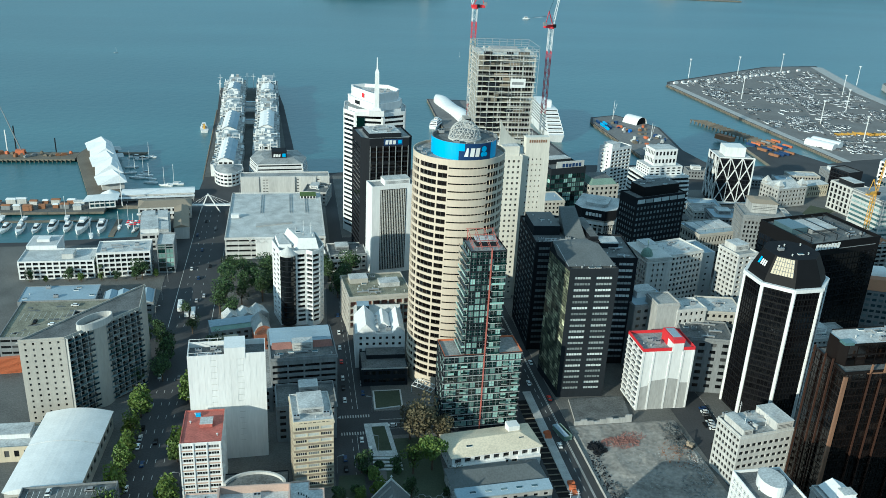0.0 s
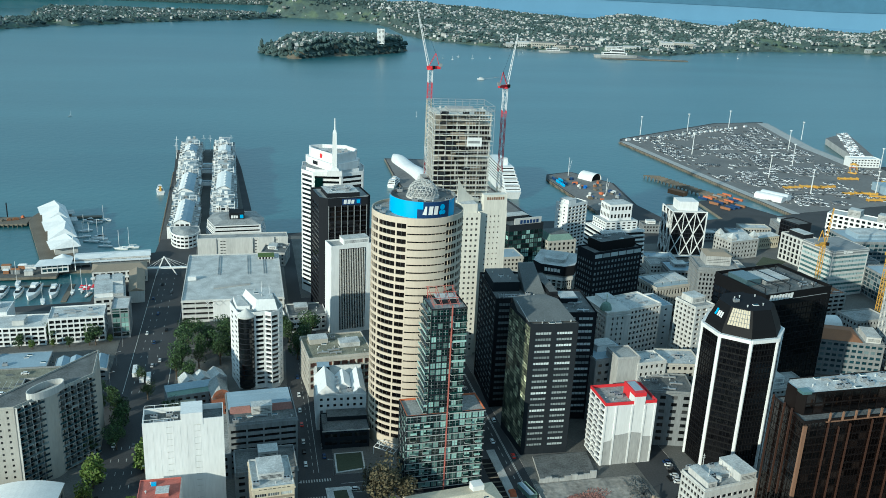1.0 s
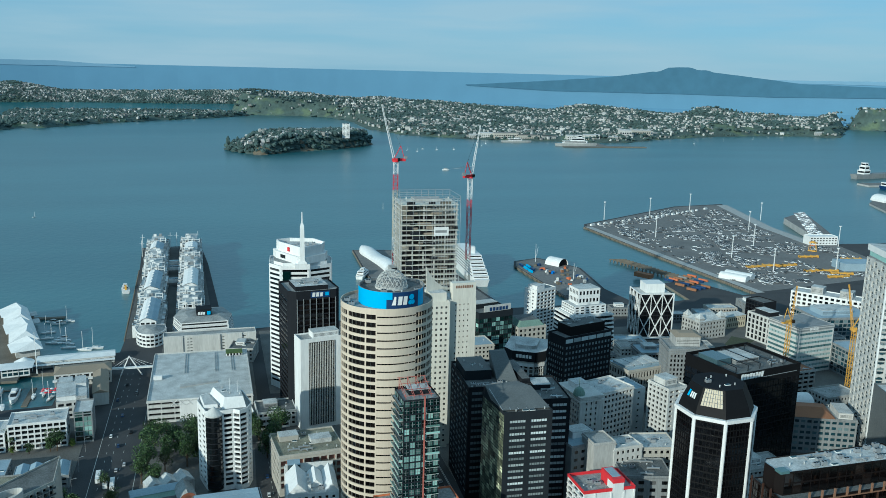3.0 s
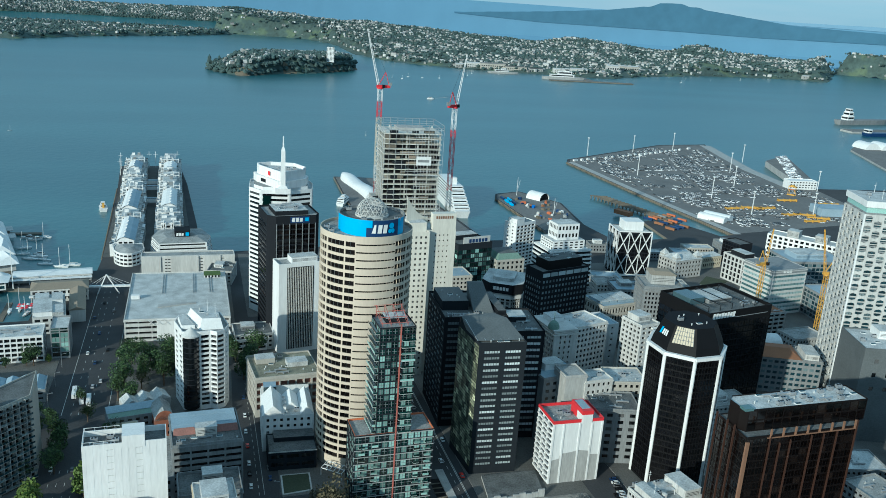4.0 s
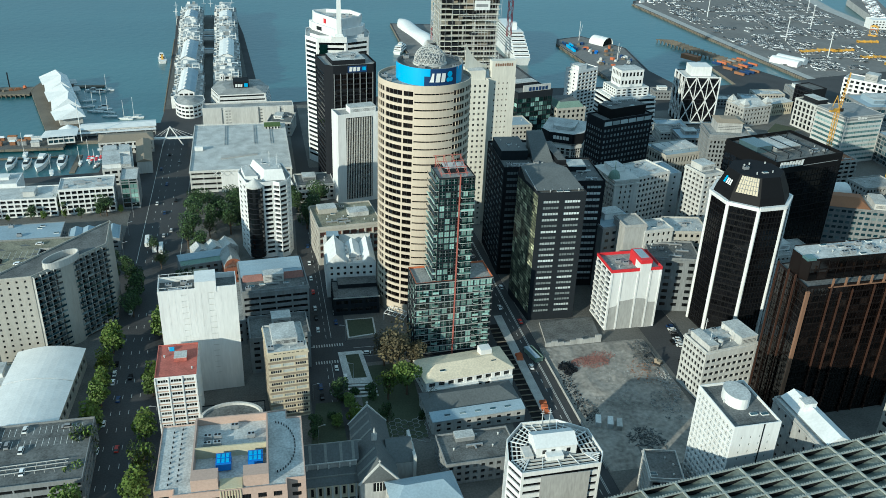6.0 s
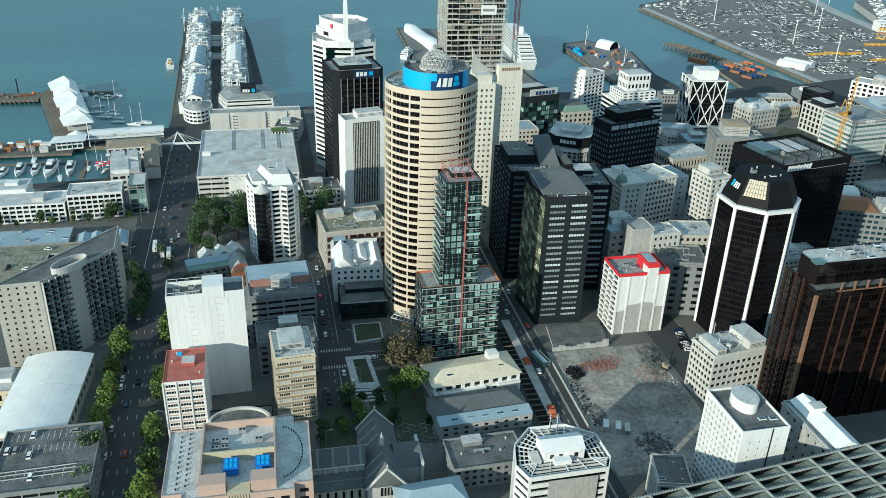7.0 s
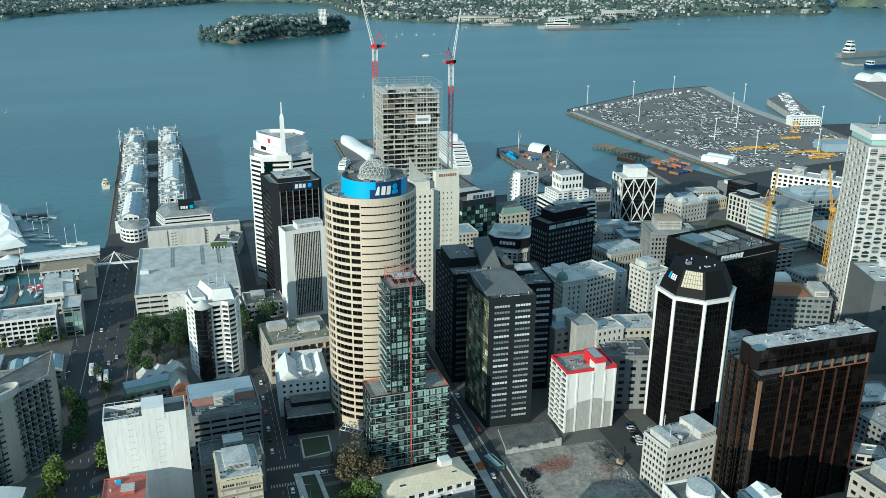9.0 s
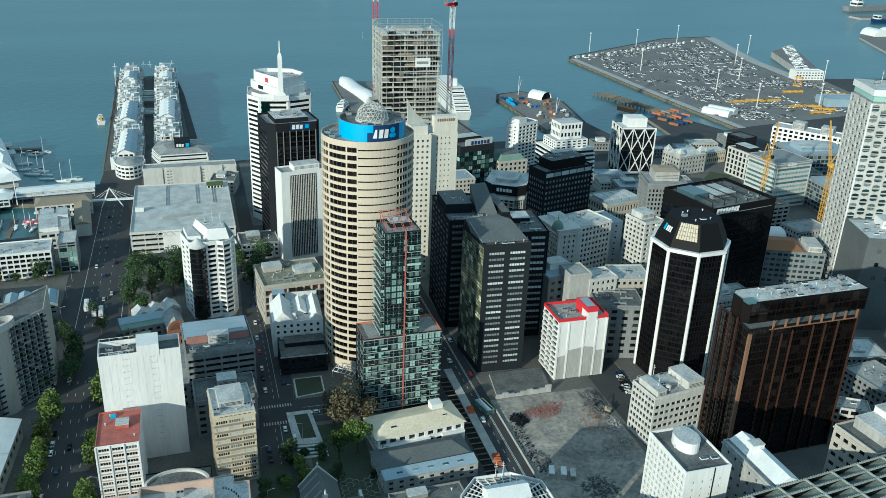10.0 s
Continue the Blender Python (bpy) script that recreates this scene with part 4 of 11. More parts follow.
part("wall_ribs", s.mesh("wall_ribs", ["white"]), root)
s = Shape()
s.box(-1, 8, -6.7, 4, 51.9, 57.5)
part("lift_room", s.mesh("lift_room", ["white"]), root)
clutter(root, -14, -3, -4, 4, 51.8, 6, 21, ("air_unit", "duct", "air_unit"))
s = Shape()
for y in (-6.3, 6.3):
    for x in (-16, -12, -8, -4):
        s.beam((x, y, 54.4), (x, y, 55.8), 0.15)
    s.beam((-16.3, y, 55.8), (-2, y, 55.8), 0.15)
s.beam((-16.3, -6.3, 55.8), (-16.3, 6.3, 55.8), 0.15)
part("roof_rail", s.mesh("roof_rail", ["white"]), root)

root = tower("red_roofed_block", "white block with red spandrels and a flat red roof", -39.7, 316.5, 0.5, 16.7, 24.5, 31.5, F(3, 9, 0.8, 0.42, 1.5, 30.8, 0.6, 0.3, 3), F(1, 9, 0.9, 0.4, 1.5, 30.8, 0.6, 0.3, 6), None, F(4, 9, 0.8, 0.4, 1.5, 30.8), wall="white", roof="redroof", glass="glass", frame_m="offwhite", cap="redroof", parapet=0.5)
for k in range(9):
    z = 1.5 + 29.3 / 9 * k
    part("spandrel_band", Shape().box(-8.45, 8.45, -12.37, -12.25, z - 0.25, z + 0.35).mesh("spandrel_band", ["pink"]), root)
for x in (-8.3, -3.0, 2.4, 7.9):
    part("pier", Shape().box(x - 0.3, x + 0.3, -12.6, -12.26, 0.2, 31.2).mesh("pier", ["white"]), root)
plant(root, -1, 4, -1, 4, 31, 1.8, "redroof", False)
s = Shape()
s.box(-3.5, -1.5, 7.5, 9, 31, 32.2)
part("water_tank", s.mesh("water_tank", ["skyblue"]), root)
clutter(root, -7, 7, -10, 10, 31, 3, 22, ("vent",))

root = tower("cream_block", "cream office block with brown spandrel bands and pale windows", 5.6, 321, 4.5, 17, 22.5, 35.5, F(3, 10, 0.86, 0.45, 1.5, 33.2, 0.5, 0.3, 4), F(6, 10, 0.8, 0.42, 1.5, 33.2, 0.5, 0.3, 1), None, F(6, 10, 0.8, 0.42, 1.5, 33.2, split=False), wall="cream", roof="roof_light", glass="glass_pale", frame_m="offwhite", cap="offwhite")
for k in range(10):
    z = 1.5 + 3.17 * k
    s = Shape()
    s.box(-8.56, 8.56, -11.32, -11.25, z - 1.0 + 0.5, z + 0.55).box(8.5, 8.57, -11.2, 11.2, z - 0.5, z + 0.55).box(-8.57, -8.5, -11.2, 11.2, z - 0.5, z + 0.55)
    part("spandrel_band", s.mesh("spandrel_band", ["brownband"]), root)
plant(root, -5.5, 5, -5, 8, 34.6, 3.2, "roof_light")
clutter(root, -7, 7, -9, -6.5, 34.6, 3, 23, ("air_unit", "vent"))
for k in range(7):
    part("slot_window", Shape().box(-6 + k * 1.9, -4.7 + k * 1.9, -11.3, -11.22, 33.7, 34.6).mesh("slot_window", ["glass"]), root)

# black panes in the open bands stand for the shade within
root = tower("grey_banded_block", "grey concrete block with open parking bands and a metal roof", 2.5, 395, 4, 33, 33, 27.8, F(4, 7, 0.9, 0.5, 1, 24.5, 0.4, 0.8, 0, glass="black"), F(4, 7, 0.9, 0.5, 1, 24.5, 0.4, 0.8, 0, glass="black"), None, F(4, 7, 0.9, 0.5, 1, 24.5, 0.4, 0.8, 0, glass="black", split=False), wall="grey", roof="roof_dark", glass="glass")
s = Shape()
for k in range(4):
    s.prism([(-16, -2 + 4.4 * k), (15.5, -2 + 4.4 * k), (15.5, 2.4 + 4.4 * k), (-16, 2.4 + 4.4 * k)], 27.0, 28.2 + 0.12 * (k % 2), 0)
part("metal_roof", s.mesh("metal_roof", ["roof_blue"]), root)
for x0, x1 in ((-15.5, -5), (5, 15.5)):
    s = Shape()
    s.prism([(x0, -6), (x1, -6), (x1, -2.2), (x0, -2.2)], 27, 30, 0, [(x0 + 0.5, -4.2), (x1 - 0.5, -4.2), (x1 - 0.5, -3.8), (x0 + 0.5, -3.8)])
    part("red_ridge_roof", s.mesh("red_ridge_roof", ["brickdust"]), root)
plant(root, -5, 5, -8, -2.5, 26.9, 4.2, "offwhite")
clutter(root, -14, 14, -15, -9, 26.9, 6, 24, ("skylight", "air_unit", "duct"))
root = tower("low_grey_block", "low grey block with roof terraces and dark openings", 3.8, 357, 3, 28, 20, 20, F(6, 5, 0.6, 0.5, 1, 19, 0.5, 0.4, 1), F(4, 5, 0.6, 0.5, 1, 19, 0.5, 0.4, 1), None, F(4, 5, 0.6, 0.5, 1, 19), wall="grey", roof="roof_dark", glass="glass", parapet=1.4)
plant(root, -3, 6, 1, 8, 18.6, 4, "concrete")
clutter(root, -12, 12, -8, 0, 18.6, 5, 25)
# ---------------- west side: towers by the waterfront, car park, marina hotels ----------------
def pitched(root, x0, x1, y0, y1, z, rise, m, along="x", name="roof", hip=0.0, over=0.4):
    """A pitched or hipped roof over a rectangle."""
    s = Shape()
    x0, x1, y0, y1 = x0 - over, x1 + over, y0 - over, y1 + over
    if along == "x":
        c = (y0 + y1) / 2
        A, B = (x0 + hip, c, z + rise), (x1 - hip, c, z + rise)
        s.quad((x0, y0, z), (x1, y0, z), B, A)
        s.quad((x1, y1, z), (x0, y1, z), A, B)
        s.face([(x0, y1, z), (x0, y0, z), A])
        s.face([(x1, y0, z), (x1, y1, z), B])
    else:
        c = (x0 + x1) / 2
        A, B = (c, y0 + hip, z + rise), (c, y1 - hip, z + rise)
        s.quad((x1, y0, z), (x1, y1, z), B, A)
        s.quad((x0, y1, z), (x0, y0, z), A, B)
        s.face([(x0, y0, z), (x1, y0, z), A])
        s.face([(x1, y1, z), (x0, y1, z), B])
    s.quad((x0, y0, z - 0.05), (x0, y1, z - 0.05), (x1, y1, z - 0.05), (x1, y0, z - 0.05))
    return part(name, s.mesh(name, [m]), root)


# white tower with a spire
root = thing("white_spire_tower", "white banded office tower with a slender white spire", "tower", 62.5, 643, 0, -3)
oct_ = [(-16, -25), (5, -27), (22, -19), (24, 0), (20, 18), (-6, 22), (-23, 12), (-24, -14)]
body(root, oct_, 96, [F(1, 25, 0.9, 0.5, 4, 94, 0.5, 0.4, 5), F(1, 25, 0.9, 0.5, 4, 94, 0.5, 0.4, 5), F(1, 25, 0.9, 0.5, 4, 94, 0.5, 0.4, 5), F(1, 25, 0.9, 0.5, 4, 94, 0.5, 0.4, 5), None, None, F(1, 25, 0.9, 0.5, 4, 94, 0.5, 0.4, 5), F(1, 25, 0.92, 0.5, 4, 94, 0.5, 0.4, 4)],
     "white", "roof_light", "glass", "charcoal", 1.2)
s = Shape()
s.prism(inset(oct_, 3.5), 94.8, 97.5, 0, None, 1)
part("roof_terrace", s.mesh("roof_terrace", ["white", "roof_grey"]), root)
crown = [(-20.5, 6), (-18.5, -3), (-3.5, -27.5), (3.5, -27.5), (17.5, -16), (20, -6), (12, 9), (-8, 13)]
rim = [(-20.5, 8), (-19, -3), (-2.6, -29), (2.6, -29), (17.8, -17), (20.5, -6), (12, 10), (-8, 14)]
rim, ledge = inset(rim, 2.4), inset(crown, 2.2)
for i in range(8):
    j = (i + 1) % 8
    ca, cb, ra, rb = crown[i], crown[j], rim[i], rim[j]
    ia, ib = inset(rim, 0.9)[i], inset(rim, 0.9)[j]
    s = Shape()
    s.quad((*ca, 97.5), (*cb, 97.5), (*cb, 103), (*ca, 103))
    la, lb = ledge[i], ledge[j]
    s.quad((*ca, 103), (*cb, 103), (*lb, 103), (*la, 103))
    s.quad((*la, 103), (*lb, 103), (*rb, 110), (*ra, 110))
    s.quad((*ra, 110), (*rb, 110), (*ib, 110), (*ia, 110))
    s.quad((*ia, 110), (*ib, 110), (*ib, 107), (*ia, 107))
    part("crown_wall", s.mesh("crown_wall", ["white"]), root)
s = Shape()
s.face([(*p, 107.4) for p in inset(rim, 0.9)])
part("crown_roof", s.mesh("crown_roof", ["roof_light"]), root)
clutter(root, -12, 10, -10, 6, 107.4, 7, 33, ("air_unit", "duct", "vent"))
s = Shape()
s.box(-5.5, 5.5, -29.8, -22, 94, 98).prism([(-3.6, -30), (3.6, -30), (3.6, -24), (-3.6, -24)], 98, 100, 0, [(-2.6, -29.4), (2.6, -29.4), (2.6, -25), (-2.6, -25)])
s.prism([(-1.8, -29), (1.8, -29), (1.8, -25.4), (-1.8, -25.4)], 100, 126, 0, [(-1.4, -28.6), (1.4, -28.6), (1.4, -25.8), (-1.4, -25.8)])
s.prism([(-1.3, -28.5), (1.3, -28.5), (1.3, -25.9), (-1.3, -25.9)], 126, 128, 0, [(-0.9, -28.1), (0.9, -28.1), (0.9, -26.3), (-0.9, -26.3)])
s.beam((0, -27.2, 128), (0, -27.2, 136.5), 1.0, 0, 0.6)
part("spire", s.mesh("spire", ["white"]), root)
u_ = (Vector((*crown[2], 0)) - Vector((*crown[1], 0))).normalized()
for f0, f1, z0, z1, m in ((0.22, 0.44, 99, 101.6, "charcoal"), (0.46, 0.56, 104.6, 107.8, "redpaint")):
    e0, e1, dq = (crown[1], crown[2], 0.02) if m == "charcoal" else (ledge[1], ledge[2], 0.35)
    p0 = Vector((*e0, 0)).lerp(Vector((*e1, 0)), f0) + Vector((u_.y, -u_.x, 0)) * dq
    p1 = Vector((*e0, 0)).lerp(Vector((*e1, 0)), f1) + Vector((u_.y, -u_.x, 0)) * dq
    o_ = Vector((u_.y, -u_.x, 0)) * 0.25
    part("sign_emblem" if m == "redpaint" else "sign", Shape().face_box(p0, p1, o_, z0, z1).mesh("sign", [m]), root)
s = Shape()
s.box(-14.2, -8.6, -26.3, -25.55, 60, 92)
part("stair_glazing", s.mesh("stair_glazing", ["glass_green"]), root)

# dark bronze glass tower in front of it
root = thing("dark_glass_tower", "dark brown-grey glass office tower with vertical fins", "tower", 61, 586, 0, 8)
pol = [(-17, -14), (-12, -19), (16, -19), (19, -15), (19, 14), (-17, 14)]
body(root, pol, 90, [None, F(6, 22, 0.82, 0.75, 3, 84, 0.5, 0.35, 1), None, F(6, 22, 0.7, 0.7, 3, 84, 0.5, 0.3, 1, split=False), None, F(1, 22, 0.9, 0.6, 3, 84, 0.5, 0.3, 6)], "charcoal", "roof_grey", "glass_bronze", "black", 1.2)
bars(root, -1, 7, 85.6, 88.6, -19, 3, "white", 0.25, slant=0.1)
s = Shape()
s.box(8.2, 10.6, -19.3, -19.2, 86.0, 88.4)
part("sign_emblem", s.mesh("sign_emblem", ["skyblue"]), root)
s = Shape()
s.box(-11, 12, -13, 8, 88.8, 92, 0, 1)
part("plant_room", s.mesh("plant_room", ["charcoal", "roof_light"]), root)
clutter(root, -9, 10, -11, 6, 92, 9, 31)
s = Shape()
s.box(-2, 11.4, -19.15, -19.0, 84.9, 89.2)
part("sign_plate", s.mesh("sign_plate", ["navy"]), root)
mul = Shape().box(-0.22, 0.22, -19.5, -19.0, 2, 84.5).mesh("mullion", ["grey"])
for k in range(7):
    part("mullion", mul, root, Matrix.Translation((-11.5 + 4.5 * k, 0, 0)))

root = tower("striped_white_tower", "white office block with a dark vertically striped front", 65.5, 550, 12, 31, 14, 64, None, None, None, None, category="tower", wall="white", roof="roof_grey", parapet=1.0)
fin = Shape().box(-0.2, 0.2, -7.6, -7.0, 3, 61).mesh("fin", ["offwhite"])
for k in range(15):
    part("fin", fin, root, Matrix.Translation((-9.15 + k * 1.2, 0, 0)))
s = Shape()
s.box(-9.8, 8.6, -7.12, -6.9, 3, 61.3)
part("glazing", s.mesh("glazing", ["glass_bronze"]), root)
sp = Shape().box(-9.6, 8.4, -7.2, -7.13, 5, 5.9).mesh("spandrel", ["darkgrey"])
for k in range(16):
    part("spandrel", sp, root, Matrix.Translation((0, 0, k * 3.6)))
plant(root, -6, 12, -4, 5, 63, 4, "white")
root = tower("low_podium", "low white-edged podium with dark glass", 32, 562, 8, 22, 30, 9, F(4, 2, 0.9, 0.5, 0.5, 8), F(4, 2, 0.9, 0.5, 0.5, 8), None, F(6, 2, 0.9, 0.5, 0.5, 8), wall="white", roof="roof_dark")

# white faceted apartment tower with a conical turret
root = thing("white_faceted_tower", "white faceted apartment tower with a glazed turret and steep roof", "tower", 1.5, 482, 0, 12)
pol = [(-13, -12), (-4, -15), (2, -15), (5, -18), (10, -16), (14, -9), (14, 12), (4, 17), (-10, 14), (-14, 6)]
body(root, pol, 49, [F(1, 14, 0.86, 0.6, 2, 46, 0.4, 0.4, 2), F(1, 15, 0.86, 0.64, 2, 47, 0.4, 0.8, 1), F(1, 15, 0.94, 0.64, 2, 47, 0.2, 1.2, 0), F(1, 15, 0.92, 0.64, 2, 47, 0.2, 1.0, 1), F(1, 15, 0.3, 0.45, 2, 47, 0.6, 0.4, 0), F(4, 15, 0.22, 0.5, 2, 46, 0.8, 0.3, 0), None, None, F(3, 14, 0.5, 0.5, 2, 46), F(2, 14, 0.5, 0.5, 2, 46)],
     "white", "roof_grey", "glass", "charcoal", 0.8)
s = Shape()
s.cyl(-8.5, -13.0, 2, 46.5, 4.6, 18, 0).cyl(-8.5, -13.0, 46.5, 47.2, 5.2, 18, 1).cyl(-8.5, -13.0, 47.2, 51.5, 5.2, 18, 1, 0.1)
tb = Shape().cyl(-8.5, -13.0, 0, 0.5, 4.75, 18).mesh("turret_band", ["charcoal"])
for k in range(13):
    part("turret_band", tb, root, Matrix.Translation((0, 0, 4 + 3.3 * k)))
part("turret", s.mesh("turret", ["glass", "offwhite", "charcoal"]), root, None, "dark glazed round turret with a white cone roof")
s = Shape()
s.prism([(-3, -11), (10, -13), (12.5, 10), (-6, 12)], 48.2, 54, 0, [(-1, -8), (9, -10), (11, 9), (-3.5, 10.5)], 1)
s.prism([(-12.5, -6), (-5, -7.5), (-6.5, 12), (-11.5, 10)], 48.2, 50.2, 0, [(-12, -5.6), (-5, -7), (-6.5, 11.5), (-11, 9.6)], 1)
part("steep_roof", s.mesh("steep_roof", ["white", "roof_light"]), root)
clutter(root, 0, 8, -7, 8, 54, 6, 41, ("air_unit", "vent", "aerial", "skylight"))

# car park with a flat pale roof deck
# openings are closed by black panes in place of shaded decks
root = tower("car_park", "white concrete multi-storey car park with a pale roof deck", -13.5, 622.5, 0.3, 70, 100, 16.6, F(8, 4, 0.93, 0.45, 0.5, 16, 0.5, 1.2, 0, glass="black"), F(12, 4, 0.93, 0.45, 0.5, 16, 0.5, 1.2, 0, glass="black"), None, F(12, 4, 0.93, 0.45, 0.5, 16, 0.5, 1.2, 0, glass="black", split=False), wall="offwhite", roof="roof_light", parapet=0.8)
s = Shape()
s.box(-14, -1, -50.35, -50, 0.2, 16.4)
part("stair_wall", s.mesh("stair_wall", ["white"]), root)
for x in (-7.5, -2.5, 2.5):
    part("brace", Shape().beam((x - 12, -50.5, 12.2), (x - 8, -50.5, 16), 0.35).mesh("brace", ["white"]), root)
    part("brace", Shape().beam((x - 8, -50.7, 12.2), (x - 12, -50.7, 16), 0.35).mesh("brace", ["white"]), root)
s = Shape()
for x in (-11, 11, 23):
    for k in (-0.8, 0.8):
        s.box(x + k - 0.12, x + k + 0.12, 2, 46, 15.8, 16.25)
part("roof_kerb", s.mesh("roof_kerb", ["concrete"]), root)
s = Shape()
s.prism([(-14, -28), (12, -21), (12, -19), (-14, -22)], 15.8, 16.6)
part("ramp_wall", s.mesh("ramp_wall", ["concrete"]), root)
s = Shape()
s.box(-33, -27, -8, -5, 15.8, 18.6)
part("stair_head", s.mesh("stair_head", ["white"]), root)
s = Shape()
s.box(19, 31, 36, 45, 15.8, 17.8, 1).box(18.6, 31.4, 35.6, 45.4, 17.8, 18.2)
for k in range(5):
    s.box(19.5 + k * 2.4, 21 + k * 2.4, 35.9, 36, 16, 17.6, 2)
part("kiosk", s.mesh("kiosk", ["leaf_bright", "white", "glass"]), root, None, "small white kiosk with a green roof")

# beige blank-walled block behind the car park
root = tower("beige_block", "pale beige block with blank bays and slot windows", -7, 716.5, 1.5, 75, 13, 18.5, None, None, None, None, wall="offwhite", roof="roof_grey")
for x0, x1, dy in ((-37.5, -22, 0.8), (-14, 8, 1.2), (13, 26, 1.0), (30, 37.5, 0.6)):
    s = Shape()
    s.box(x0, x1, -6.5 - dy, -6.4, 0.2, 18.2)
    part("wall_bay", s.mesh("wall_bay", ["offwhite"]), root)
slot = Shape().box(-0.9, 0.9, -0.1, 0, 0, 0.6).mesh("slot_window", ["charcoal"])
for x in (-18, -15.5, 10.5, 28):
    for k in range(6):
        part("slot_window", slot, root, Matrix.Translation((x, -6.52, 2 + 2.6 * k)))

# waterfront office with tiered white decks and a sign box
root = thing("tiered_white_office", "low white tiered waterfront office with dark glass bands", "building", -13, 770, 0, 4)
hexa = [(-27, 5), (-21.5, -20), (21.5, -20), (27, 2), (20, 29), (-20, 29)]
for z0, z1, t in ((0, 6, 0), (6, 10, 0.5), (10, 13.5, 1.0), (13.5, 17, 1.5)):
    s, ws = Shape(), []
    pl = inset(hexa, t)
    for i in range(6):
        facade(s, ws, pl[i], pl[(i + 1) % 6], z1, F(1, 1, 0.96, 0.42, z0, z1, 0.4, 0.8, 6) if i not in (4,) else None, "glass", "charcoal", 0, z0)
    s.face([(*p, z1) for p in pl], 1)
    part("deck", s.mesh("deck", ["white", "roof_grey"]), root)
    for pos, ang, ww, wh, mull, brs, gl, split in ws:
        part("window", window_mesh(ww, wh, mull, gl, "charcoal", brs), root, Matrix.Translation(pos) @ Matrix.Rotation(ang, 4, "Z"))
s = Shape()
s.prism(inset(hexa, 2.0), 17, 19.5, 0, inset(hexa, 11))
part("metal_roof", s.mesh("metal_roof", ["roof_grey"]), root)
s = Shape()
s.box(-6, 7, -7, 6, 18.5, 25).box(-6.2, 7.2, -7.2, 6.2, 25, 25.4, 1)
part("sign_box", s.mesh("sign_box", ["charcoal", "darkgrey"]), root)
bars(root, -5, 1.6, 20.3, 23, -7, 3, "white", 0.2, slant=0.1)
s = Shape()
s.box(3, 6, -7.2, -7.02, 20.2, 23.4)
part("sign_emblem", s.mesh("sign_emblem", ["skyblue"]), root)

